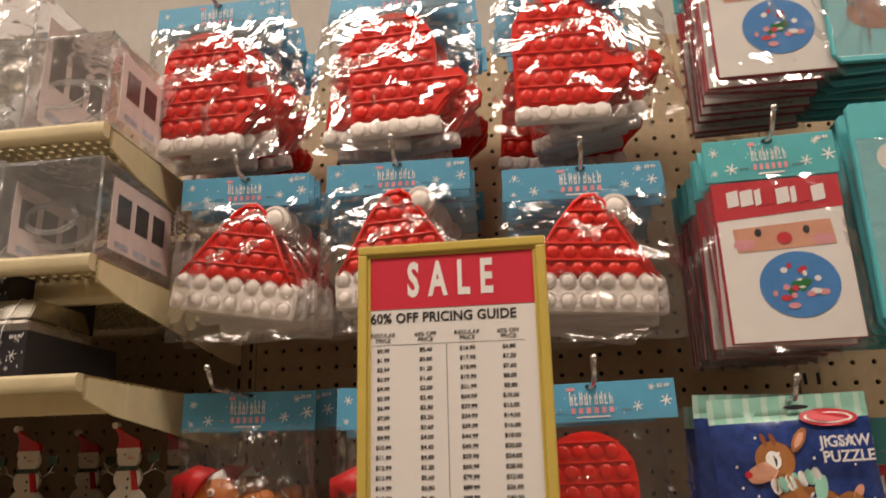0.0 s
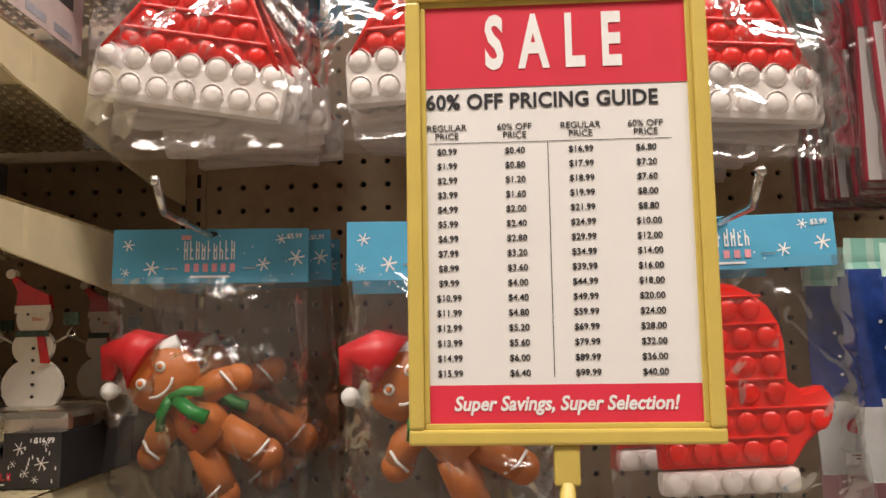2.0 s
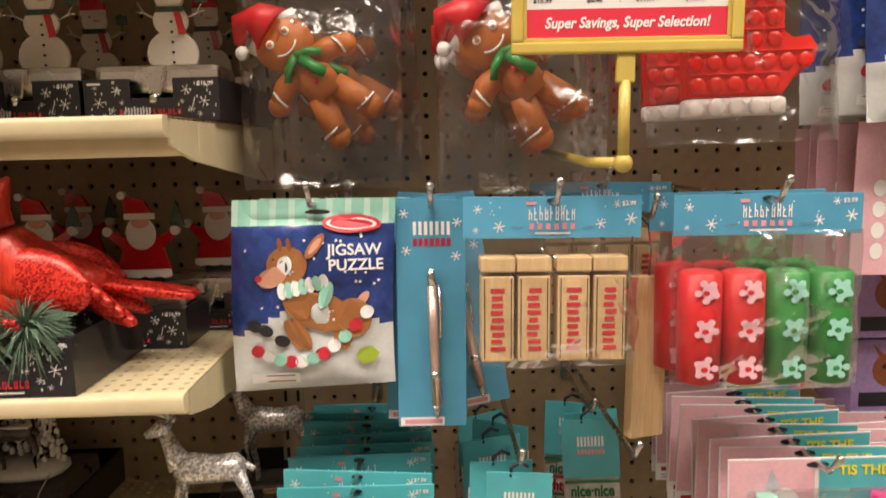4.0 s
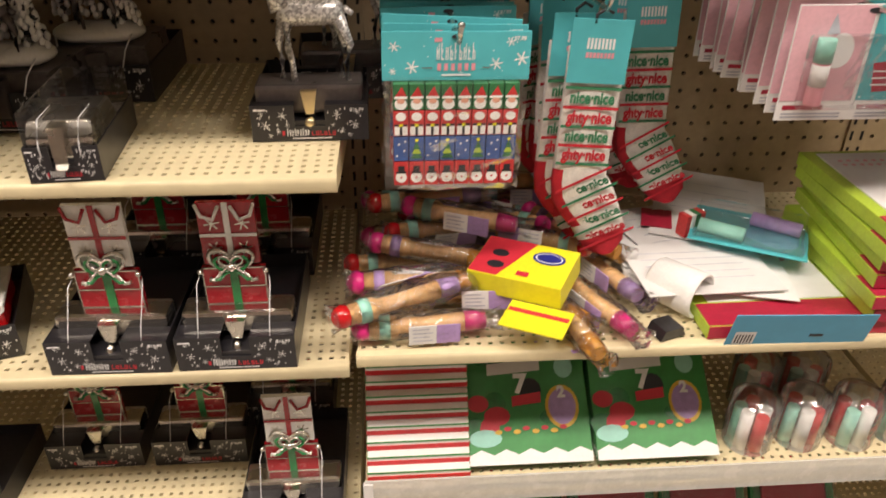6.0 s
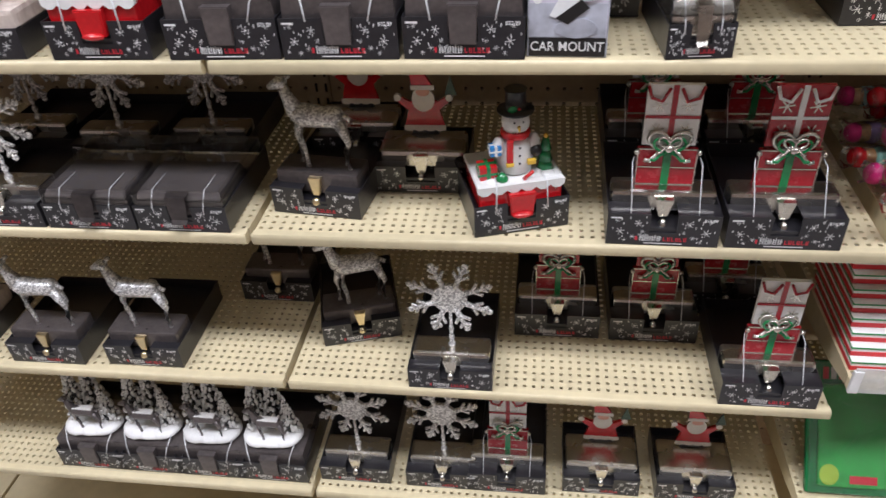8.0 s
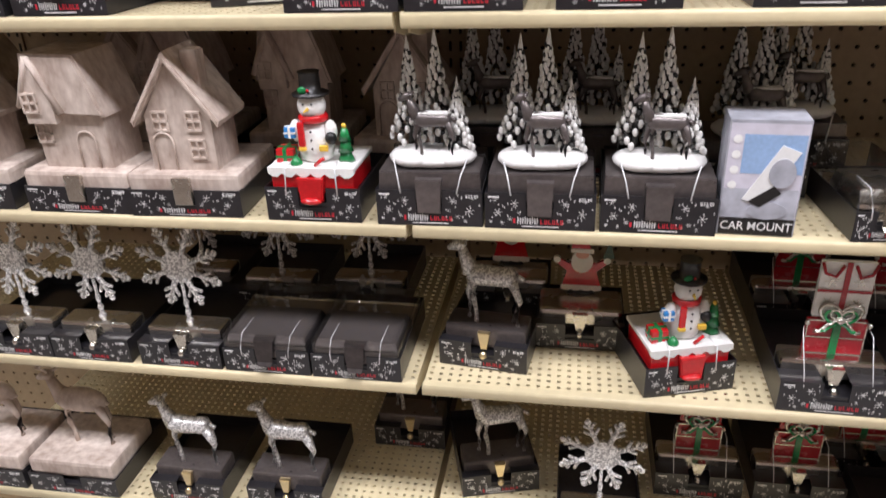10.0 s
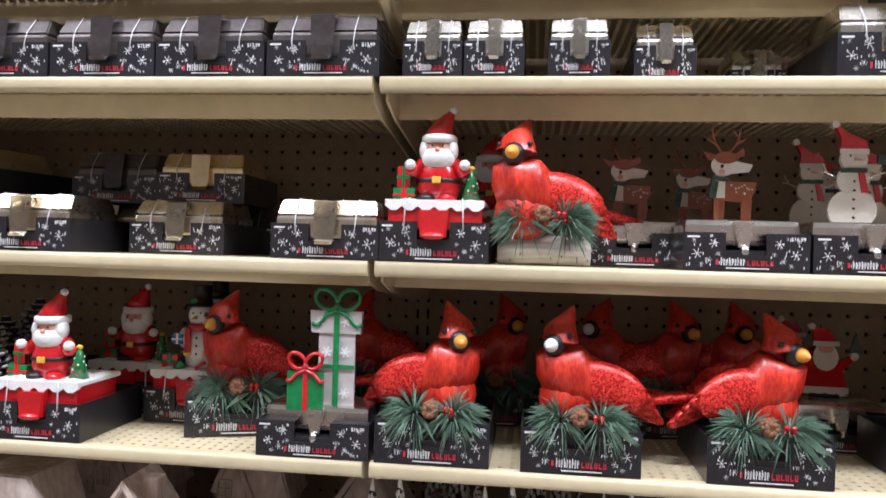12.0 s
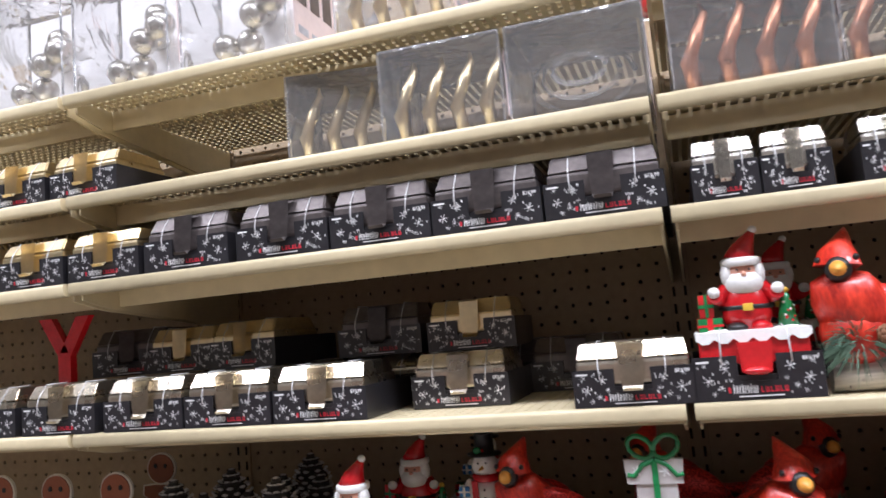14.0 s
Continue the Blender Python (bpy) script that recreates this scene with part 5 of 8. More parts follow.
for k, grow in enumerate((1.0, 0.9)):
    y = 0.030 - 0.0015 * k
    prism(disc(0, 0.128, 0.026 * grow, 0.024 * grow, 22), y, 0.034, bm, 1 - k)
    prism([(px * grow, 0.085 + (pz - 0.085) * grow) for px, pz in ((-0.026, 0.058), (-0.008, 0.058), (0.0, 0.068), (0.008, 0.058), (0.026, 0.058), (0.022, 0.080), (0.036, 0.090), (0.034, 0.104),
          (0.016, 0.106), (-0.016, 0.106), (-0.034, 0.104), (-0.036, 0.090), (-0.022, 0.080))], y - 0.0002, 0.0338, bm, 1 - k)
for ex in (-0.009, 0.009):
    prism(disc(ex, 0.132, 0.003, 0.0035, 10), 0.0275, 0.029, bm, 2)
part("gingerbread_plate", bm, [BROWN, CREAMR, TOPHAT], copper, "brown enamelled gingerbread figure with pale outline")
more(copper, (-1.70, T4, 0, -0.35), (-1.80, T4, 0, -0.35), (-1.65, T4, 0, -0.2))
letter = thing("letter_stocking_holder", "red enamelled letter shaped stocking holder", "stocking holder", at=pose(-1.70, -0.3, T3 + 0.055))
bm = bmesh.new()
prism([(-0.011, 0), (0.011, 0), (0.011, 0.05), (-0.011, 0.05)], 0, 0.012, bm)
for s in (-1, 1):
    prism([(s * -0.011, 0.045), (s * 0.011, 0.045), (s * 0.045, 0.1), (s * 0.022, 0.1)], 0.0005, 0.0115, bm)
part("letter", bm, REDG, letter)

# sixth shelf: cottages, frosted trees, printed box
wide = put(house_holder(True), -1.286, T5)
gab = put(house_holder(False), -1.143, T5, 2)
more(wide, (-1.24, T5, 0, -0.19), (-1.06, T5, 3, -0.2), (-1.70, T5))
more(gab, (-1.45, T5, 2), (-0.905, T5, -3, -0.225), (-1.33, T5, 0, -0.17), (-1.56, T5, 0, -0.2))
trees = put(tree_holder(), -0.843, T5, 1)
more(trees, (-0.718, T5, 0), (-0.591, T5, -1), (-0.79, T5, 4, -0.2), (-0.66, T5, 0, -0.2), (-0.47, T5, -4, -0.25), (-0.40, T5, 0, -0.16))
for k in range(4):
    more(trees, (-0.94 - 0.107 * k, T8, 0, -0.36))
put(car_mount_box(), -0.489, T5, -3, -0.368)
clearbox = thing("clear_boxed_holder", "nickel stocking holder under clear plastic in black box", "stocking holder", "clear boxed holders")
tray(clearbox, 0.064, 0.034, 0.14, 0.02, "$11.99")
plate(clearbox, 0.062, 0.034, 0.12, SILVER, True, 0.02)
part("clear_lid", box(-0.031, 0.031, 0.001, 0.138, 0.03, 0.066, 0.004), LIDF, clearbox, "clear plastic lid")
put(clearbox, -0.3625, T5, 4)

# right end of the sixth shelf and the seventh and eighth
deer = put(deer_holder(True), -0.151, T5, 1, -0.285)
more(deer, (-0.115, T5, 4, -0.16))
deer2 = put(deer_holder(False), -0.79, T6, -7, -0.33)
more(deer2, (-1.087, T7, 0, -0.36), (-1.242, T7, 0, -0.365), (-0.77, T7, 16, -0.285), (-0.93, T7, 0, -0.2))
tower = put(tower_holder(False), -0.371, T6, -1)
towr = put(tower_holder(True), -0.239, T6)
more(tower, (-0.203, T7), (-0.365, T6, 0, -0.19), (-0.55, T8, 0, -0.35))
more(towr, (-0.48, T7, 0, -0.256), (-0.34, T7, 0, -0.257), (-0.235, T6, 0, -0.19), (-0.225, T7, 0, -0.19))
flk = put(snowflake_holder(), -0.627, T7)
more(flk, (-1.33, T6), (-1.197, T6), (-1.45, T6), (-0.655, T8, 0, -0.35), (-0.80, T8, 0, -0.35), (-1.12, T6, 0, -0.22), (-0.98, T6, 0, -0.21), (-1.26, T6, 0, -0.2))
lid = thing("clear_boxed_holder", "wide nickel holder under clear plastic lid in black box", "stocking holder", "clear boxed holders")
tray(lid, 0.12, 0.036, 0.16, 0.03, "$16.99")
plate(lid, 0.12, 0.036, 0.13, BRONZE, True, 0.016)
part("clear_lid", box(-0.058, 0.058, 0.001, 0.15, 0.030, 0.056, 0.004), LIDF, lid, "clear plastic lid")
put(lid, -0.95, T6)
more(lid, (-1.073, T6))
wd = put(wood_deer(), -1.43, T7)
more(wd, (-1.59, T7))


# ---------------------------------------------------------------- clear packs on the two upper shelves
# pale surface for a card added to lighten the silver packs inside
FILLCARD = material("pale_fill_card", (0.82, 0.80, 0.79), 0.5, grain=14, amount=0.15)


def clear_pack(kind, w=0.15, h=0.15, d=0.16):
    words = {"gold": "clear plastic pack of curved gold stocking hooks", "silver": "clear plastic pack of silver baubles",
             "copper": "clear plastic pack of copper hooks", "empty": "clear plastic pack with clear moulded tray"}[kind]
    t = thing("clear_pack", words, "pack", "clear packs of " + kind)
    part("plastic_case", box(-w / 2, w / 2, 0, d, 0, h, 0.004), RIGID, t, "clear creased plastic case")
    bm = bmesh.new()
    for x in (-w / 2, w / 2):
        box(x - 0.0012, x + 0.0012, -0.0008, 0.001, 0.002, h - 0.002, 0, bm)
    box(-w / 2, w / 2, -0.0008, 0.001, h - 0.003, h - 0.001, 0, bm)
    part("folded_edge", bm, RIGID, t)
    # made-up pale card that makes the dark inside of the case look brighter
    if kind == "silver":
        part("back_card", box(-w / 2 + 0.004, w / 2 - 0.004, d * 0.55, d * 0.55 + 0.002, 0.004, h - 0.006), FILLCARD, t, "pale card added to brighten the inside of the pack")
    if kind in ("gold", "copper"):
        bm = bmesh.new()
        n = 4
        for k in range(n):
            x = -w * 0.36 + k * w * 0.24
            pts = [(x, 0.03, 0.005), (x - 0.004, 0.022, h * 0.3), (x + 0.006, 0.02, h * 0.55), (x + 0.016, 0.025, h * 0.78), (x + 0.014, 0.03, h * 0.9)]
            tube(pts, 0.006, bm, seg=8, radii=[0.0085, 0.009, 0.0075, 0.005, 0.002])
        part("hooks", bm, GOLD if kind == "gold" else material("copper_%s" % kind, (0.62, 0.30, 0.18), 0.3, metal=0.8), t)
    elif kind == "silver":
        rnd = random.Random(9)
        for k in range(7):
            part("bauble", ball(rnd.uniform(-w * 0.35, w * 0.35), rnd.uniform(0.03, 0.08), rnd.uniform(0.02, h * 0.8), 0.018, seg=14), SILVER, t)
    else:
        bm = bmesh.new()
        for k in range(3):
            tube([(math.cos(a) * w * (0.2 + 0.1 * k), 0.03 + 0.02 * k, h * 0.5 + math.sin(a) * h * (0.15 + 0.1 * k)) for a in np.linspace(0, 6, 14)], 0.003, bm, seg=5)
        part("moulded_tray", bm, RIGID, t, "clear moulded tray")
    bm = bmesh.new()
    box(w / 2 + 0.0006, w / 2 + 0.0012, 0.02, d - 0.02, h * 0.12, h * 0.85, 0, bm, 0)
    for k in range(3):
        box(w / 2 + 0.0013, w / 2 + 0.0016, 0.03 + k * 0.035, 0.055 + k * 0.035, h * 0.4, h * 0.7, 0, bm, 1)
        box(w / 2 + 0.0013, w / 2 + 0.0016, 0.03 + k * 0.035, 0.055 + k * 0.035, h * 0.16, h * 0.22, 0, bm, 2)
    part("paper_insert", bm, [material("insert_" + kind, (0.72, 0.60, 0.58), 0.5, grain=12, amount=0.08), BRONZE, GREYP], t, "pale printed insert card")
    return t


H1 = 0.105
pg = put(clear_pack("gold", 0.14, H1), -1.045, T1)
pe = put(clear_pack("empty", 0.145, H1), -0.945, T1, 0, -0.37)
pe.matrix_basis = pose(-0.94, -0.37, T1)
pg.matrix_basis = pose(-1.09, -0.372, T1, 0, 0, 2)
more(pg, (-1.22, T1, 12, -0.345))
pc = put(clear_pack("copper", 0.15, H1), -0.77, T1)
more(pc, (-0.615, T1), (-0.46, T1, 2), (-0.77, T1, 0, -0.2))
more(pe, (-0.30, T1), (-0.197, T1, 0, -0.365))
ps = put(clear_pack("silver", 0.15, 0.17), -1.35, T0)
more(ps, (-1.52, T0), (-1.69, T0), (-0.29, T0), (-0.45, T0))
more(pg, (-1.14, T0), (-0.98, T0, 0, -0.36))
more(pe, (-0.8, T0), (-0.62, T0), (-0.195, T0))
ml = thing("red_bauble_tray", "red glossy baubles behind the upper shelf lip", "baubles", at=pose(-0.93, -0.2, T0))
for k in range(6):
    part("bauble", ball(-0.1 + 0.045 * k, 0.02 * (k % 2), 0.03, 0.026, seg=14), REDG, ml)
more(low, (-1.60, T1, 0, -0.36), (-1.72, T1, 0, -0.36))


# ---------------------------------------------------------------- peg goods: materials
BLUEH = material("blue_header_card", (0.075, 0.36, 0.56), 0.4, grain=8, amount=0.06)
TEALH = material("teal_header_card", (0.07, 0.47, 0.52), 0.4, grain=8, amount=0.06)
POP = material("red_silicone", (0.80, 0.028, 0.020), 0.28, grain=20, amount=0.08, bump=0.02)
POPW = material("white_silicone", (0.82, 0.76, 0.72), 0.4, grain=20, amount=0.04)
GINGER = material("ginger_foam", (0.52, 0.15, 0.03), 0.5, grain=25, amount=0.12, bump=0.03)
SIGNY = material("yellow_plastic", (0.60, 0.46, 0.11), 0.35, grain=10, amount=0.06)
SIGNW = material("sign_paper", (0.83, 0.82, 0.80), 0.5, grain=6, amount=0.02)
SIGNR = material("sign_red", (0.70, 0.035, 0.065), 0.45, grain=6, amount=0.04)
INK = material("dark_ink", (0.02, 0.02, 0.025), 0.5)
HOOK = material("zinc_hook", (0.62, 0.61, 0.58), 0.25, metal=1.0, amount=0.1)
PALEWOOD = material("pale_wood", (0.66, 0.46, 0.24), 0.55, grain=12, amount=0.14, bump=0.06, stretch=(6, 6, 0.6))
ROSE = material("rose_gold", (0.72, 0.50, 0.42), 0.3, metal=0.7, amount=0.06)
GREENT = material("green_tissue", (0.03, 0.26, 0.06), 0.4, grain=14, amount=0.14, bump=0.2)
REDT = material("red_tissue", (0.62, 0.025, 0.03), 0.4, grain=14, amount=0.14, bump=0.2)
KNIT = material("white_knit", (0.76, 0.73, 0.68), 0.9, grain=120, amount=0.15, bump=0.5)
KNITR = material("red_knit", (0.52, 0.02, 0.035), 0.9, grain=120, amount=0.2, bump=0.5)
KNITG = material("green_knit", (0.03, 0.19, 0.09), 0.9, grain=120, amount=0.2, bump=0.5)
NAVY = material("navy_foil", (0.02, 0.055, 0.24), 0.25, grain=20, amount=0.35, coat=0.4)
PALEPINK = material("pale_pink_print", (0.80, 0.46, 0.52), 0.4, amount=0.08)
MINT = material("mint_print", (0.30, 0.66, 0.55), 0.35, grain=12, amount=0.1)
LIME = material("lime_print", (0.42, 0.58, 0.06), 0.4, amount=0.1)
PAPER = material("white_paper", (0.78, 0.77, 0.75), 0.6, grain=10, amount=0.04)
CRIM = material("crimson_print", (0.42, 0.02, 0.05), 0.4, amount=0.12)
MAGE = material("magenta_plastic", (0.72, 0.03, 0.22), 0.3, amount=0.1)
LILAC = material("lilac_print", (0.42, 0.28, 0.55), 0.4, amount=0.15)
LEMON = material("yellow_card", (0.78, 0.72, 0.03), 0.35, amount=0.05)
TAN = material("tan_wood", (0.74, 0.45, 0.20), 0.5, grain=25, amount=0.25, stretch=(1, 1, 0.3))
PUZZ = [material("puzzle_red", (0.55, 0.04, 0.04), 0.4, amount=0.2), material("puzzle_green", (0.03, 0.16, 0.06), 0.4, amount=0.3),
        material("puzzle_blue", (0.05, 0.11, 0.32), 0.4, amount=0.2), SNOW, LIME]


def shape(bm, pts, y, mi=0):
    """A printed flat shape that faces the aisle."""
    f = bm.faces.new([bm.verts.new((x, y, z)) for x, z in pts])
    f.material_index = mi
    if f.normal.y > 0:
        f.normal_flip()
    return bm


def hook(x, z, y, tip=0.02):
    t = thing("peg_hook", "bright zinc peg hook on the pegboard", "hook", "peg hooks")
    bm = tube([(x, 0.004, z), (x, y * 0.5, z), (x, y - 0.02, z + 0.002), (x, y - 0.035, z + tip)], 0.0026, seg=8)
    ball(x, y - 0.0355, z + tip, 0.0036, None, None, bm, 0, 8)
    part("wire", bm, HOOK, t)
    part("back_clip", box(x - 0.006, x + 0.006, -0.004, 0.0, z - 0.012, z + 0.012, 0.001), HOOK, t)


HEADERS = {}


def header(t, w, h, mat, price="$3.99", logo=True):
    """A folded card at the top of a hanging pack, with snowflakes and a logo bar. Origin at the middle of its upper edge."""
    head = part("header_card", box(-w / 2, w / 2, 0, 0.0022, -h, 0, 0.0004), mat, t)
    key = (round(w, 3), round(h, 3), logo)
    if key not in HEADERS:
        bm = bmesh.new()
        rnd = random.Random(int(w * 999))
        for u, v, r in ((-0.42, 0.3, 0.11), (-0.3, 0.72, 0.14), (0.27, 0.66, 0.13), (0.44, 0.55, 0.15), (0.36, 0.2, 0.1), (-0.43, 0.8, 0.08)):
            flake(bm, u * w, -h * v, r * h, -0.0004, 0, 0.2)
        for k in range(14):
            x, z = rnd.uniform(-0.48, 0.48) * w, -rnd.uniform(0.1, 0.92) * h
            bar(bm, x - 0.0005, x + 0.0005, z - 0.0005, z + 0.0005, -0.0003)
        for k in range(9):
            x, up = -w * 0.135 + k * w * 0.03, rnd.choice((0.22, 0.27, 0.31))
            bar(bm, x, x + w * 0.006, -h * 0.57, -h * up, -0.0006)
            if k % 3 != 1:
                bar(bm, x + w * 0.013, x + w * 0.019, -h * 0.57, -h * rnd.choice((0.24, 0.31, 0.4)), -0.0006)
            bar(bm, x + w * 0.006, x + w * 0.013, -h * 0.42, -h * 0.37, -0.0007)
            if k % 2:
                bar(bm, x + w * 0.004, x + w * 0.019, -h * 0.57, -h * 0.53, -0.0008)
        for k in range(6):
            x = -w * 0.13 + k * w * 0.046
            bar(bm, x, x + w * 0.026, -h * 0.79, -h * 0.64, -0.0006, 1)
        bar(bm, -w * 0.15, -w * 0.10, -h * 0.2, -h * 0.12, -0.0006, 1)
        bar(bm, -w * 0.1, w * 0.1, -h * 0.9, -h * 0.86, -0.0006)
        for s in (-1, 1):
            bar(bm, s * w * 0.2 - 0.005, s * w * 0.2 + 0.005, -h * 0.74, -h * 0.72, -0.0009, 2)
        me = bpy.data.meshes.new("printed_pattern")
        bm.to_mesh(me)
        bm.free()
        for m in (WHITEINK, PINK, HOOK):
            me.materials.append(m)
        HEADERS[key] = me
    ob = new("printed_pattern", HEADERS[key])
    ob.parent = head
    lettering(price, w / 2 - 0.011, -0.0006, -0.0065, 0.0052, WHITEINK, head, bold=0.0001)
    part("hang_hole", prism(disc(0, -h * 0.1, 0.0055, 0.0022, 12), -0.0012, -0.0002), INK, t)


def bag(t, w, h, depth, seed=0, top=0.0, rough=0.004):
    """A crinkled clear bag round the goods, two sheets that meet at the seams."""
    rnd = random.Random(seed)
    nx, nz = 16, 18
    bm = bmesh.new()
    for side in (-1, 1):
        grid = []
        for j in range(nz + 1):
            v = j / nz
            row = []
            for i in range(nx + 1):
                u = i / nx
                puff = (math.sin(math.pi * u) ** 0.5) * (math.sin(math.pi * min(1, v * 0.97 + 0.02)) ** 0.5)
                wob = noise.noise(Vector((u * 6 + seed, v * 7, side * 3.1))) * rough * 1.6 + noise.noise(Vector((u * 15, v * 13 + seed, side))) * rough
                row.append(bm.verts.new(((u - 0.5) * w + noise.noise(Vector((v * 5, seed, u))) * 0.004, 0.0 + side * depth / 2 * puff + wob * (0.3 + puff), top - v * h + noise.noise(Vector((u * 4, seed + 5, v))) * 0.003)))
            grid.append(row)
        for j in range(nz):
            for i in range(nx):
                bm.faces.new((grid[j][i], grid[j][i + 1], grid[j + 1][i + 1], grid[j + 1][i])).smooth = True
    part("plastic_bag", bm, FILM, t, "crinkled clear plastic bag")


def pop_rows(bm, rows, r, y, mi, flat=0.3):
    for z, x0, x1, n in rows:
        for k in range(n):
            ball(x0 + (x1 - x0) * (k + 0.5) / n, y, z, r, r * flat, r, bm, mi, 10)


def hat_pack(seed, w=0.155, lean=0.0, bagged=True):
    t = thing("hat_pop_toy", "red and white hat-shaped silicone pop toy in clear bag", "toy", "hat pop toys")
    header(t, w, 0.037, BLUEH)
    turn = Matrix.Translation((0, 0, -0.1)) @ Matrix.Rotation(radians(lean), 4, "Y") @ Matrix.Translation((0, 0, 0.1))
    edge = [(-0.063, -0.124), (-0.047, -0.097), (-0.029, -0.067), (-0.013, -0.045), (-0.003, -0.037), (0.008, -0.036), (0.017, -0.043), (0.031, -0.067), (0.048, -0.097), (0.062, -0.124)]
    bm = prism(edge, -0.005, 0.006, bevel=0.002)
    rows = [(-0.1145, -0.054, 0.054, 6), (-0.0970, -0.043, 0.044, 5), (-0.0795, -0.032, 0.034, 4), (-0.0620, -0.021, 0.024, 3), (-0.0475, -0.006, 0.010, 1)]
    pop_rows(bm, rows, 0.0075, -0.0055, 0, 0.45)
    for z, x0, x1, n in rows:
        box(x0 + 0.002, x1 - 0.002, -0.0085, -0.0045, z + 0.0076, z + 0.0098, 0.0009, bm)
    tube([(x, -0.0062, z) for x, z in edge], 0.0022, bm, 0, 6)
    part("red_hat", bm, POP, t, "red silicone bubbles", turn)
    bm = box(-0.069, 0.069, -0.0065, 0.007, -0.160, -0.1245, 0.006)
    for k in range(7):
        x = -0.0585 + k * 0.0195
        prism(disc(x, -0.1265, 0.0094, 0.0088, 14), -0.0062, 0.0065, bm, bevel=0.0015)
        for z in (-0.1275, -0.1475):
            bmesh.ops.create_cone(bm, cap_ends=False, segments=14, radius1=0.0089, radius2=0.0079, depth=0.0016, matrix=Matrix.Translation((x, -0.0072, z)) @ Matrix.Rotation(radians(90), 4, "X"))
            ball(x, -0.0062, z, 0.0073, 0.0032, 0.0073, bm, 0, 12)
    prism(disc(0.029, -0.049, 0.0155, 0.0155, 20), -0.006, 0.006, bm, bevel=0.002)
    bmesh.ops.create_cone(bm, cap_ends=False, segments=16, radius1=0.0125, radius2=0.0112, depth=0.002, matrix=Matrix.Translation((0.029, -0.0068, -0.049)) @ Matrix.Rotation(radians(90), 4, "X"))
    ball(0.029, -0.006, -0.049, 0.0105, 0.004, 0.0105, bm, 0, 14)
    part("white_trim", bm, POPW, t, "white silicone trim and pompom", turn)
    if bagged:
        bag(t, w * 1.08, 0.156, 0.03, seed, -0.03, 0.006)
    return t


def mitten_pack(seed, w=0.158, bagged=True, size=1.15):
    t = thing("mitten_pop_toy", "red and white mitten-shaped silicone pop toy in clear bag", "toy", "mitten pop toys")
    header(t, w, 0.037, BLUEH)
    out = [(-0.048, -0.165)] + [(-0.050, -0.10)] + [(-0.006 + math.cos(a) * 0.044, -0.088 + math.sin(a) * 0.042) for a in np.linspace(math.pi, 0, 11)] + [
        (0.038, -0.112), (0.046, -0.118), (0.060, -0.116), (0.067, -0.126), (0.064, -0.138), (0.046, -0.152), (0.036, -0.165)]
    bm = prism(out, -0.006, 0.006, bevel=0.003)
    rows = [(-0.155, -0.046, 0.034, 5), (-0.137, -0.047, 0.062, 7), (-0.119, -0.047, 0.036, 5), (-0.101, -0.047, 0.035, 5), (-0.083, -0.045, 0.033, 5), (-0.065, -0.036, 0.024, 4)]
    pop_rows(bm, rows, 0.0068, -0.007, 0)
    for z, x0, x1, n in rows:
        box(x0, x1, -0.0085, -0.006, z + 0.0080, z + 0.0094, 0.0005, bm)
    grow = Matrix.Translation((-0.004, 0, 0.08 * (size - 1))) @ Matrix.Diagonal((size, 1, size, 1))
    part("red_mitten", bm, POP, t, "red silicone bubbles", grow)
    bm = box(-0.050, 0.040, -0.007, 0.007, -0.182, -0.166, 0.005)
    pop_rows(bm, [(-0.174, -0.049, 0.039, 5)], 0.0078, -0.008, 0)
    part("white_cuff", bm, POPW, t, "white silicone cuff", grow)
    if bagged:
        bag(t, w * 1.08, 0.178, 0.03, seed, -0.03, 0.006)
    return t


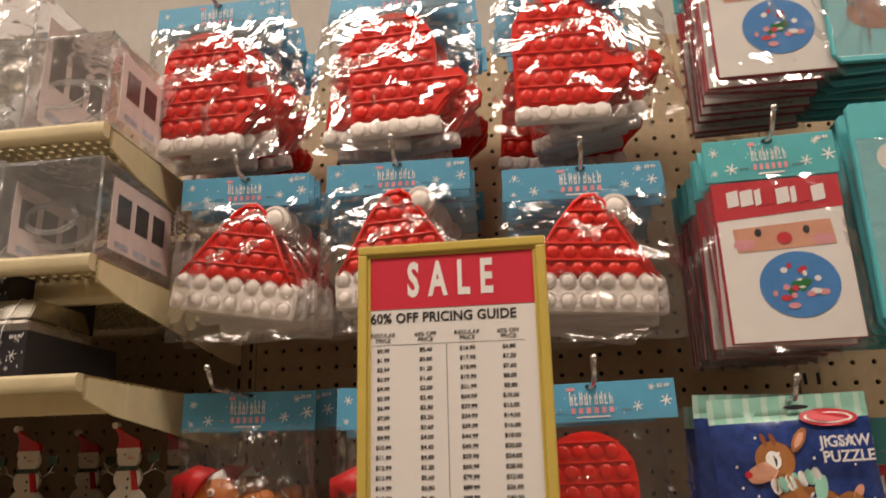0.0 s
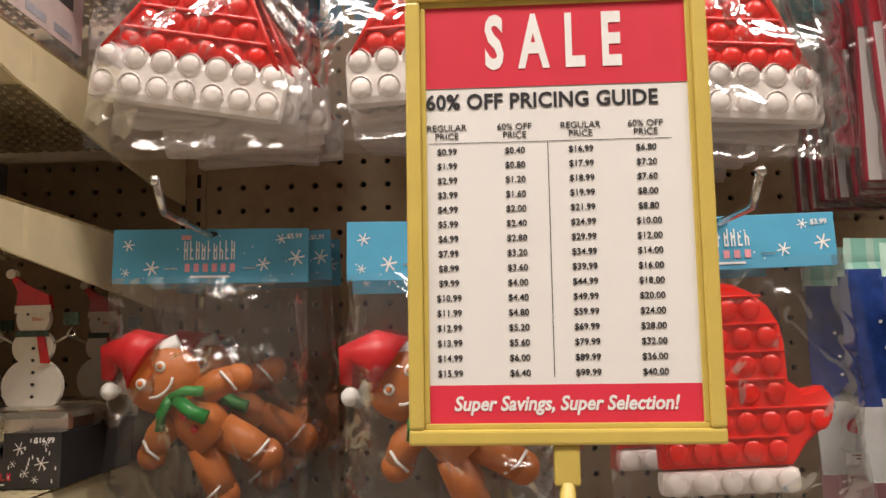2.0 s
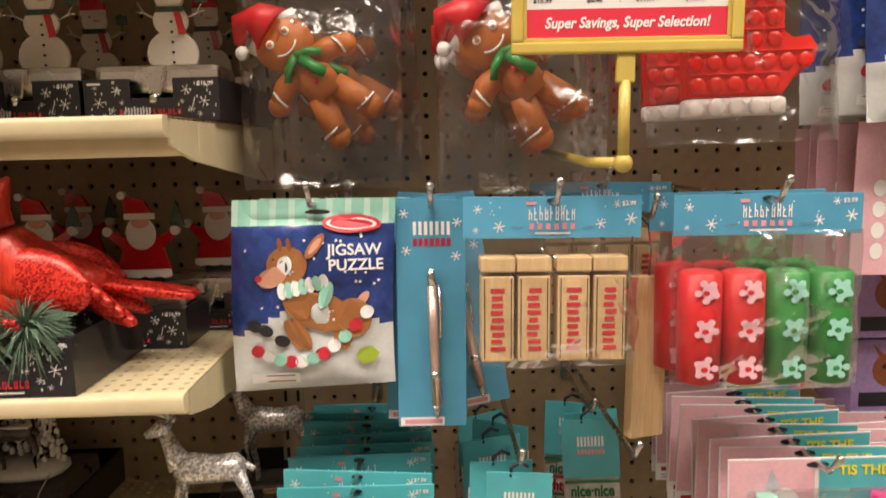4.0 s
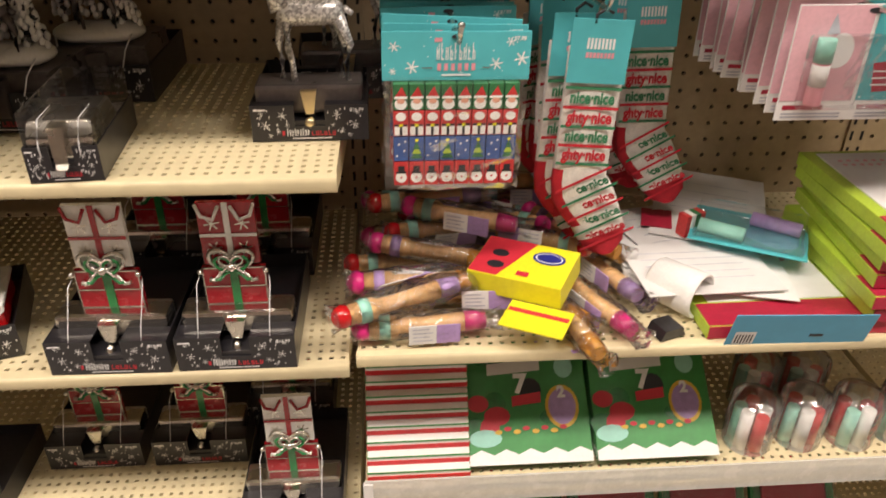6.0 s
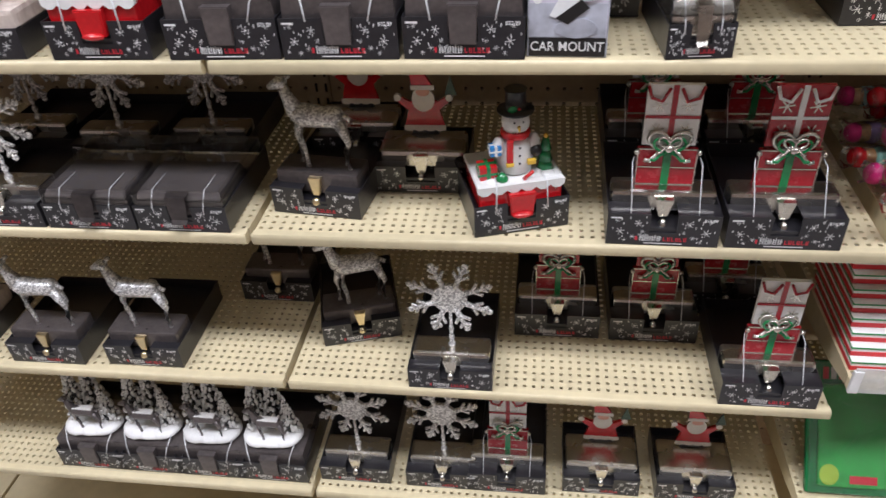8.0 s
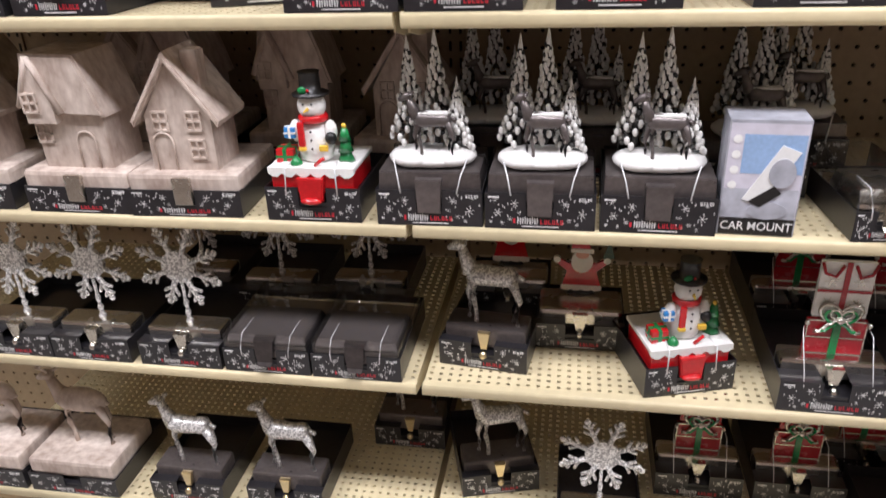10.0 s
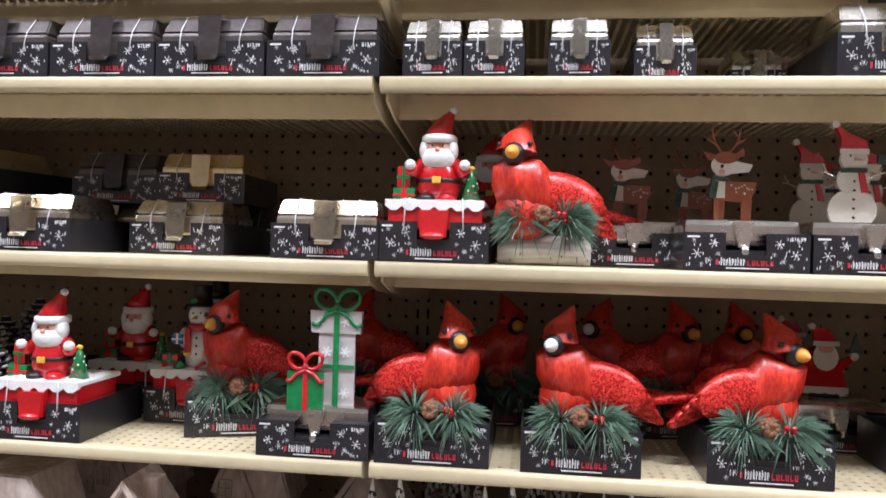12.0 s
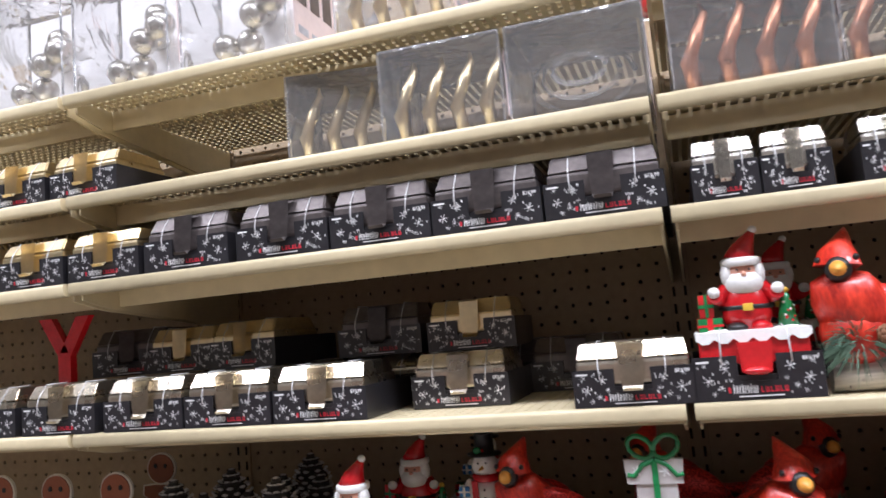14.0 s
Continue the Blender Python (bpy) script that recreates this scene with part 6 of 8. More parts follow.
def ginger_pack(seed, w=0.153):
    t = thing("gingerbread_toy", "orange gingerbread squeeze toy with red hat in clear bag", "toy", "gingerbread toys")
    header(t, w, 0.043, BLUEH, "$5.99")
    bm = bmesh.new()
    R = Matrix.Rotation(radians(-42), 4, "Y") @ Matrix.Scale(1.05, 4)
    c = Vector((-0.006, 0.0, -0.147))

    def P(x, z, y=0.0):
        return c + R @ Vector((x, y, z))
    ball(*P(0, 0.040), 0.029, 0.018, 0.027, bm, 0, 18)
    tube([P(0, 0.022), P(0, 0.0), P(0, -0.022)], 0.02, bm, 0, 14, [0.012, 0.019, 0.018])
    for s in (-1, 1):
        tube([P(s * 0.010, 0.012), P(s * 0.028, 0.010), P(s * 0.040, 0.004)], 0.011, bm, 0, 12, [0.012, 0.011, 0.010])
        ball(*P(s * 0.041, 0.003), 0.0112, 0.010, 0.0112, bm, 0, 12)
        tube([P(s * 0.008, -0.018), P(s * 0.016, -0.038), P(s * 0.020, -0.052)], 0.012, bm, 0, 12, [0.014, 0.0125, 0.0115])
        ball(*P(s * 0.0205, -0.053), 0.0125, 0.011, 0.0125, bm, 0, 12)
        tube([P(s * 0.036 - 0.0, 0.014, -0.008), P(s * 0.037, 0.006, -0.0115), P(s * 0.036, -0.004, -0.009)], 0.0012, bm, 1, 5)
        tube([P(s * 0.0205 - 0.011, -0.047, -0.007), P(s * 0.0205, -0.048, -0.0125), P(s * 0.0205 + 0.010, -0.046, -0.007)], 0.0012, bm, 1, 5)
        ball(*P(s * 0.009, 0.044, -0.0168), 0.0042, 0.0016, 0.0042, bm, 1, 10)
        ball(*P(s * 0.009, 0.044, -0.0184), 0.0022, 0.0010, 0.0022, bm, 0, 8)
        tube([P(0, 0.022, -0.017), P(s * 0.012, 0.018, -0.018), P(s * 0.020, 0.010, -0.016)], 0.004, bm, 3, 8)
    tube([P(math.sin(a) * 0.012, 0.036 - math.cos(a) * 0.008, -0.0176) for a in np.linspace(-1.1, 1.1, 7)], 0.0011, bm, 1, 5)
    tube([P(0.003, 0.018, -0.017), P(0.006, 0.004, -0.021), P(0.011, -0.006, -0.020)], 0.0055, bm, 3, 8)
    for k in range(2):
        ball(*P(-0.001, 0.006 - k * 0.012, -0.0185), 0.003, 0.0018, 0.003, bm, 2, 8)
    tube([P(-0.026, 0.052, -0.001), P(0, 0.060, -0.006), P(0.026, 0.052, -0.001)], 0.0065, bm, 1, 10)
    tube([P(0, 0.055), P(-0.004, 0.070), P(-0.016, 0.078), P(-0.030, 0.066)], 0.02, bm, 2, 14, [0.025, 0.018, 0.011, 0.005])
    ball(*P(-0.033, 0.058, -0.004), 0.0068, None, None, bm, 1, 10)
    part("gingerbread_doll", bm, [GINGER, SNOW, REDT, GREENT], t, "orange foam gingerbread doll")
    bag(t, w, 0.215, 0.05, seed, -0.038, 0.009)
    return t


def stack(ob, x, y, z, n, step, jitter=0.004, seed=1, roll=2.0, inner=None, out=0.0):
    """The same pack again and again, back along its hook; from the third on the inner kind, if one is given."""
    rnd = random.Random(seed)
    ob.matrix_basis = pose(x, y, z, rnd.uniform(-1, 1), rnd.uniform(-1.5, 1.5), rnd.uniform(-3, 3))
    for k in range(1, n):
        m = pose(x + rnd.uniform(-jitter, jitter), y + step * k, z + rnd.uniform(-jitter, jitter) * 0.6, rnd.uniform(-2, 2), rnd.uniform(-roll, roll), rnd.uniform(-4, 4))
        if inner is not None and k == 2:
            inner.matrix_basis = m
        else:
            copy_thing(inner if inner is not None and k > 2 else ob, m)
    hook(x, z - 0.006, y - out)


for n, (x, w) in enumerate(((-0.064, 0.155), (0.160, 0.158), (0.350, 0.158))):
    stack(mitten_pack(10 + n, w), x, -0.262, 2.245, 9, 0.021, 0.013, seed=n + 3, roll=9, inner=mitten_pack(60 + n, w, False))
for n, (x, z, w) in enumerate(((-0.018, 2.015, 0.146), (0.155, 2.018, 0.158), (0.351, 1.997, 0.165))):
    stack(hat_pack(20 + n, w, (9, -4, 3)[n]), x, -0.262, z, 9, 0.021, 0.006, seed=n + 11, roll=4, inner=hat_pack(50 + n, w, 4 * n, False))
stack(ginger_pack(31), -0.030, -0.195, 1.782, 3, 0.05, 0.01, seed=5, out=0.075)
stack(ginger_pack(32), 0.160, -0.238, 1.776, 3, 0.055, 0.008, seed=6, out=0.03)
stack(mitten_pack(33, 0.158, True, 1.02), 0.343, -0.262, 1.770, 2, 0.1, 0.01, seed=7, out=0.04)


# ---------------------------------------------------------------- sale sign
def sale_sign():
    t = thing("sale_sign", "yellow framed red and white sale price sign on a stem", "sign", at=pose(0.2195, -0.354, 1.632, 1.5, 0.6, -2.0))
    w, h, b = 0.171, 0.260, 0.0085
    bm = bmesh.new()
    for x0, x1, z0, z1 in ((-w / 2, w / 2, 0, b), (-w / 2, w / 2, h - b, h), (-w / 2, -w / 2 + b, b, h - b), (w / 2 - b, w / 2, b, h - b)):
        box(x0, x1, -0.004, 0.006, z0, z1, 0.0016, bm)
    for x0, x1, z0, z1 in ((-w / 2 + b, w / 2 - b, b, b + 0.003), (-w / 2 + b, w / 2 - b, h - b - 0.003, h - b), (-w / 2 + b, -w / 2 + b + 0.003, b + 0.003, h - b - 0.003), (w / 2 - b - 0.003, w / 2 - b, b + 0.003, h - b - 0.003)):
        box(x0, x1, -0.0015, 0.004, z0, z1, 0.0006, bm)
    part("frame", bm, SIGNY, t, "yellow plastic frame")
    sheet = part("price_sheet", box(-w / 2 + 0.009, w / 2 - 0.009, 0.0, 0.003, 0.009, h - 0.009), SIGNW, t, "white printed price sheet")
    bm = bmesh.new()
    l, r = -w / 2 + 0.0116, w / 2 - 0.0116
    part("red_band", bar(bm, l, r, h * 0.771, h - 0.0116, -0.0004, 0), SIGNR, sheet)
    part("red_band", bar(bmesh.new(), l, r, 0.0116, h * 0.124, -0.0004, 0), SIGNR, sheet)
    lettering("SALE", -0.001, -0.0007, h * 0.866, 0.0430, WHITEINK, sheet, 1.78, 0.0014, narrow=0.55)
    lettering("60% OFF PRICING GUIDE", -0.0085, -0.00035, h * 0.738, 0.0122, INK, sheet, 1.04, 0.00032, narrow=0.94)
    xs = (-0.0625, -0.0240, 0.0132, 0.0495)
    for k, x in enumerate(xs):
        lettering(("REGULAR", "60% OFF")[k % 2], x, -0.00035, h * 0.681, 0.0053, INK, sheet, bold=0.0)
        lettering("PRICE", x, -0.00035, h * 0.6625, 0.0053, INK, sheet, bold=0.0)
    cols = (["$%d.99" % k for k in range(16)],
            ["$0.40", "$0.80", "$1.20", "$1.60", "$2.00", "$2.40", "$2.80", "$3.20", "$3.60", "$4.00", "$4.40", "$4.80", "$5.20", "$5.60", "$6.00", "$6.40"],
            ["$16.99", "$17.99", "$18.99", "$19.99", "$21.99", "$24.99", "$29.99", "$34.99", "$39.99", "$44.99", "$49.99", "$59.99", "$69.99", "$79.99", "$89.99", "$99.99"],
            ["$6.80", "$7.20", "$7.60", "$8.00", "$8.80", "$10.00", "$12.00", "$14.00", "$16.00", "$18.00", "$20.00", "$24.00", "$28.00", "$32.00", "$36.00", "$40.00"])
    for x, col in zip(xs, cols):
        for k, word in enumerate(col):
            lettering(word, x, -0.00035, h * (0.628 - k * 0.0320), 0.0051, INK, sheet, bold=0.00006)
    bm = bmesh.new()
    bar(bm, l + 0.001, 0.064, h * 0.6465, h * 0.6480, -0.0003)
    bar(bm, -0.0055, -0.0051, h * 0.140, h * 0.646, -0.0003)
    part("ruled_line", bm, INK, sheet)
    lettering("Super Savings, Super Selection!", 0, -0.0007, h * 0.084, 0.0108, WHITEINK, sheet, 1.0, 0.0003, narrow=0.90, slant=0.22)
    bm = box(-0.007, 0.007, -0.002, 0.005, -0.022, 0.0, 0.0015)
    rod((0, 0.0015, -0.08), (0, 0.0015, -0.02), 0.0045, None, bm)
    ball(0, 0.0015, -0.082, 0.0075, None, None, bm, 0, 10)
    part("stem", bm, SIGNY, t, "yellow plastic stem")
    part("arm", tube([(0, 0.002, -0.082), (-0.02, 0.05, -0.083), (-0.03, 0.355, -0.08)], 0.0042, seg=8), SIGNY, t)


sale_sign()


# ---------------------------------------------------------------- other hanging packs
def face_card():
    t = thing("face_card_craft", "white bearded face craft kit card with teal header", "craft kit", "bearded face craft kits")
    w = 0.118
    header(t, 0.124, 0.044, TEALH)
    part("card", box(-w / 2, w / 2, 0.001, 0.008, -0.205, -0.045, 0.001), CRIM, t, "card with crimson edges")
    part("card_face", box(-w / 2 + 0.0015, w / 2 - 0.001, 0.0004, 0.0012, -0.2045, -0.046), PAPER, t)
    bm = bmesh.new()
    y = 0.0
    shape(bm, [(-w / 2, -0.046), (w / 2, -0.046), (w / 2, -0.078), (-w / 2, -0.085)], y, 0)
    shape(bm, [(-w * 0.38, -0.094), (w * 0.38, -0.090), (w * 0.40, -0.115), (-w * 0.36, -0.118)], y, 1)
    for s in (-1, 1):
        shape(bm, disc(s * 0.022, -0.099, 0.0032, 0.004, 12), y - 0.0004, 2)
        shape(bm, disc(s * 0.036, -0.110, 0.010, 0.0055, 14), y - 0.0002, 3)
    shape(bm, disc(0.001, -0.106, 0.007, 0.006, 14), y - 0.0006, 0)
    shape(bm, disc(0.008, -0.152, 0.036, 0.032, 28), y - 0.0002, 4)
    rnd = random.Random(4)
    for k in range(26):
        a, r = rnd.uniform(0, 6.28), rnd.uniform(0, 0.8)
        shape(bm, disc(0.008 + math.cos(a) * r * 0.034, -0.152 + math.sin(a) * r * 0.03, rnd.uniform(0.002, 0.006), 0.003, 8), y - 0.0004 - k * 0.00002, (5, 3, 6, 0)[k % 4])
    x = -0.046
    for k, wd in enumerate((0.011, 0.012, 0.006, 0.011, 0.012, 0.005, 0.011, 0.012)):
        shape(bm, [(x, -0.072), (x + wd, -0.070), (x + wd, -0.054), (x, -0.056)], y - 0.0006, (0, 7, 5)[k % 3] if k else 7)
        x += wd + 0.0015
    part("printed_face", bm, [REDINK, SKIN, INK, PINK, BLUEG, WHITEINK, GREENG, WHITEINK], t, "printed face with patterned round window")
    bag(t, 0.132, 0.172, 0.018, 77, -0.042, 0.003)
    return t


stack(face_card(), 0.534, -0.284, 2.003, 12, 0.0155, 0.004, seed=9)
fc = face_card()
stack(fc, 0.556, -0.284, 2.278, 8, 0.02, 0.004, seed=10)


def teal_tall():
    t = thing("teal_craft_pack", "tall teal craft pack with rounded card in clear sleeve", "craft kit", "teal craft packs")
    part("card", prism([(-0.06, -0.005), (-0.055, 0), (0.055, 0), (0.06, -0.005), (0.06, -0.215), (0.052, -0.225), (-0.052, -0.225), (-0.06, -0.215)], 0, 0.004, bevel=0.0008), TEALH, t)
    part("sleeve", box(-0.057, 0.057, -0.003, -0.001, -0.22, -0.04, 0.0008), RIGID, t, "clear plastic sleeve")
    bm = bmesh.new()
    for k in range(3):
        shape(bm, disc(-0.01, -0.06 - k * 0.055, 0.03, 0.02, 18), -0.0004, k)
    part("printed_picture", bm, [SNOW, SKIN, BROWN], t)
    return t


stack(teal_tall(), 0.672, -0.285, 2.03, 9, 0.02, 0.004, seed=12)
stack(teal_tall(), 0.672, -0.285, 2.30, 8, 0.02, 0.004, seed=13)


def puzzle_bag(seed):
    """A glossy printed pouch with a plain brown deer on a striped sled."""
    t = thing("puzzle_pouch", "navy and white glossy puzzle pouch with printed brown deer", "pouch", "puzzle pouches")
    w, h = 0.142, 0.168
    bm = bmesh.new()
    nx, nz = 26, 30

    def face(u, v, side=-1):
        """The crumpled front or back of the pouch at a share of its width and height."""
        puff = max(0, math.sin(math.pi * u)) ** 0.5 * max(0, math.sin(math.pi * min(1, max(0, (v - 0.1) / 0.9)))) ** 0.5
        fold = noise.noise(Vector((u * 5, v * 5, seed + side))) * 0.0035 + noise.noise(Vector((u * 11 + v * 6, v * 9, seed + side))) * 0.0022
        bend = 0.004 * math.sin(v * 2.4 + seed)
        return Vector(((u - 0.5) * w * (1 - 0.035 * puff) + bend, side * 0.014 * puff + fold * (0.35 + puff), -h * v + 0.006 * (u - 0.5) * v))
    for side in (-1, 1):
        g = [[bm.verts.new(face(i / nx, j / nz, side)) for i in range(nx + 1)] for j in range(nz + 1)]
        for j in range(nz):
            for i in range(nx):
                f = bm.faces.new((g[j][i], g[j][i + 1], g[j + 1][i + 1], g[j + 1][i]))
                v, u = (j + 0.5) / nz, (i + 0.5) / nx
                f.material_index = (2 if i % 3 else 3) if v < 0.15 else (0 if v < 0.62 + 0.09 * math.sin(u * 5 + 2) else 1)
                f.smooth = True
    white = material("pouch_white_%d" % seed, (0.72, 0.76, 0.76), 0.25, coat=0.4, amount=0.06)
    part("pouch", bm, [NAVY, white, MINT, material("pale_mint_%d" % seed, (0.52, 0.78, 0.68), 0.35, amount=0.05)], t)
    bm = bmesh.new()
    rnd = random.Random(seed)
    level = [0]

    def ink(pts, mi):
        """A printed shape that follows the pouch."""
        level[0] += 1
        f = bm.faces.new([bm.verts.new(face(x / w + 0.5, -z / h) - Vector((0, 0.0006 + level[0] * 0.00003, 0))) for x, z in pts])
        f.material_index = mi

    def oval(x, z, rx, rz, turn=0.0, n=14):
        c, k = math.cos(turn), math.sin(turn)
        return [(x + c * a - k * b, z + k * a + c * b) for a, b in disc(0, 0, rx, rz, n)]
    for k in range(34):
        ink(disc(rnd.uniform(-0.06, 0.06), rnd.uniform(-0.11, -0.03), 0.0013, 0.0013, 6), 1)
    for x in (0.026, 0.033, -0.026, -0.018):                       # legs and hooves
        ink(oval(x * 0.8 + 0.006, -0.117, 0.0062, 0.016, 0.5 if x < 0 else -0.2), 0)
    for x, z in ((-0.040, -0.112), (-0.026, -0.122), (0.010, -0.135), (-0.050, -0.108)):
        ink(oval(x, z, 0.007, 0.0052, -0.4), 3)
    ink(oval(0.010, -0.098, 0.034, 0.0165, -0.28), 0)              # body
    ink(oval(0.038, -0.104, 0.016, 0.018, 0.3), 0)
    ink(oval(-0.012, -0.086, 0.012, 0.020, 0.35), 0)
    ink(oval(0.046, -0.088, 0.008, 0.004, 0.9), 2)                 # tail
    ink(oval(-0.021, -0.056, 0.018, 0.0165, -0.2, 18), 0)          # head
    ink(oval(-0.034, -0.066, 0.014, 0.0085, 0.35), 2)
    ink(oval(0.003, -0.040, 0.0125, 0.005, 0.95), 0)
    ink(oval(0.003, -0.040, 0.0085, 0.0028, 0.95), 2)
    for x in (-0.028, -0.020):
        ink(oval(x, -0.038, 0.0022, 0.006, 0.25), 7)
    ink(oval(-0.023, -0.056, 0.0068, 0.0082), 1)
    ink(oval(-0.024, -0.057, 0.0042, 0.0056), 3)
    ink(oval(-0.0255, -0.055, 0.0014, 0.0018, 0, 8), 1)
    ink(oval(-0.046, -0.067, 0.0030, 0.0030), 4)
    for k in range(7):                                             # striped scarf
        ink(oval(-0.025 + k * 0.0062, -0.078 + 0.0012 * k, 0.0042, 0.0072, 0.25), 5 if k % 2 else 1)
    ink(oval(0.014, -0.082, 0.006, 0.012, -0.3), 5)
    for k in range(11):                                            # striped sled runner
        u = k / 10
        ink(oval(-0.048 + 0.098 * u, -0.124 - 0.022 * math.sin(u * 2.6 + 0.3) + 0.030 * u * u, 0.0062, 0.0058, 0.5), (4, 1, 5)[k % 3])
    ink(oval(0.034, -0.0215, 0.026, 0.0080, -0.05, 20), 4)
    ink(oval(0.034, -0.0215, 0.022, 0.0052, -0.05, 20), 1)
    ink(oval(0.034, -0.0215, 0.019, 0.0040, -0.05, 20), 4)
    ink(oval(0.049, -0.139, 0.0105, 0.0085, 0.1, 6), 6)
    ink([(-0.055, -0.160), (-0.012, -0.160), (-0.012, -0.151), (-0.055, -0.151)], 1)
    for k in range(3):
        ink([(-0.053, -0.1590 + k * 0.0027), (-0.016 - 0.006 * (k % 2), -0.1590 + k * 0.0027), (-0.016 - 0.006 * (k % 2), -0.1578 + k * 0.0027), (-0.053, -0.1578 + k * 0.0027)], 7)
    for f in bm.faces:
        f.normal_update()
        if f.normal.y > 0:
            f.normal_flip()
    part("printed_picture", bm, [material("deer_brown_%d" % seed, (0.42, 0.17, 0.06), 0.35, amount=0.08), WHITEINK, SKIN, INK, REDINK, MINT, LIME, BROWN], t)
    lettering("JIGSAW", 0.036, -0.0180, -0.043, 0.0135, WHITEINK, t, bold=0.0003, turn=8)
    lettering("PUZZLE", 0.037, -0.0185, -0.056, 0.0135, WHITEINK, t, bold=0.0003, turn=8)
    part("hang_hole", prism(disc(0.004, -0.011, 0.011, 0.0022, 14), -0.0050, -0.0036), INK, t)
    return t


stack(puzzle_bag(3), -0.032, -0.275, 1.524, 2, 0.06, 0.012, seed=14)
stack(puzzle_bag(4), 0.522, -0.265, 1.750, 4, 0.035, 0.008, seed=15)
copy_thing(fc, pose(0.60, -0.2, 1.73))


def pen_card():
    t = thing("pen_card", "rose gold ball pen mounted on blue card", "pen", "carded pens")
    w, h = 0.062, 0.207
    part("card", box(-w / 2, w / 2, 0, 0.0015, -h, 0, 0.0004), BLUEH, t)
    bm = bmesh.new()
    for k in range(7):
        x = -0.016 + k * 0.005
        bar(bm, x, x + 0.0028, -0.031, -0.019, -0.0005)
        bar(bm, x, x + 0.0034, -0.041, -0.034, -0.0005, 1)
    for x, z in ((-0.024, -0.012), (0.023, -0.02), (-0.022, -0.045), (0.022, -0.05)):
        flake(bm, x, z, 0.0045, -0.0005, 0, 0.2)
    bar(bm, -w / 2 + 0.002, w / 2 - 0.02, -h + 0.001, -h + 0.009, -0.0005, 0)
    bar(bm, -w / 2 + 0.006, w / 2 - 0.022, -h + 0.003, -h + 0.007, -0.0008, 2)
    part("printed_pattern", bm, [WHITEINK, CRIM, PINK], t)
    bm = bmesh.new()
    rod((0.004, -0.006, -0.185), (0.0, -0.006, -0.075), 0.0043, None, bm, 0, 10)
    rod((0.0045, -0.006, -0.197), (0.004, -0.006, -0.185), 0.0012, 0.0042, bm, 1, 10)
    rod((0.0, -0.006, -0.075), (-0.0005, -0.006, -0.06), 0.0042, 0.003, bm, 1, 10)
    rod((0.0028, -0.006, -0.16), (0.0026, -0.006, -0.154), 0.0047, None, bm, 1, 10)
    tube([(0.006, -0.0065, -0.075), (0.008, -0.009, -0.095), (0.0075, -0.010, -0.122)], 0.0013, bm, 1, 6)
    part("pen", bm, [ROSE, SILVER], t, "rose gold pen with silver clip")
    return t


pen = pen_card()
stack(pen, 0.070, -0.268, 1.520, 1, 0.02)
for k, (dx, ry, dy) in enumerate(((-0.010, 3, 0.012), (-0.016, -2, 0.03), (0.020, -9, 0.04), (0.012, -6, 0.07), (-0.006, 4, 0.1))):
    copy_thing(pen, pose(0.070 + dx * 0.5, -0.268 + dy, 1.520, 0, ry, dx * 300))


def wood_pack():
    t = thing("wood_tumbling_blocks", "four pale wooden printed block sets in clear bag", "toy", "wooden block packs")
    header(t, 0.150, 0.035, BLUEH, "$3.99")
    for k in range(4):
        x = -0.0465 + k * 0.0305 + 0.003 * (k > 1)
        b = part("wood_block", box(x - 0.0135, x + 0.0135, -0.006, 0.016, -0.139, -0.066, 0.0015), PALEWOOD, t)
        part("wood_block", box(x - 0.0145, x + 0.0145, -0.007, 0.017, -0.0625, -0.050, 0.0015), PALEWOOD, t)
        bm = bmesh.new()
        rnd = random.Random(k)
        for j in range(9):
            z = -0.078 - j * 0.0062
            bar(bm, x - rnd.uniform(0.004, 0.0065), x + rnd.uniform(0.003, 0.0065), z - 0.0018, z + 0.0018, -0.0066)
        bar(bm, x - 0.0115, x - 0.0108, -0.136, -0.068, -0.0066, 1)
        bar(bm, x + 0.0108, x + 0.0115, -0.136, -0.068, -0.0066, 1)
        part("red_print", bm, [REDINK, INK], b)
    bag(t, 0.146, 0.115, 0.03, 41, -0.03, 0.004)
    return t


stack(wood_pack(), 0.172, -0.306, 1.523, 1, 0.02)
bm = box(-0.0175, 0.0175, -0.006, 0.006, -0.15, 0.0, 0.001)
slat = thing("wooden_bookmark", "plain pale wooden slat hung sideways on a hook", "bookmark", at=pose(0.266, -0.262, 1.446, 0, 2, 20))
part("slat", bm, PALEWOOD, slat)
part("cord_loop", tube([(0, 0, -0.003), (0.001, 0, 0.02), (0.0, 0.004, 0.045), (0, 0.03, 0.06)], 0.001, seg=5), INK, slat)
hook(0.262, 1.500, -0.262)
stack(wood_pack(), 0.25, -0.14, 1.525, 1, 0.02)


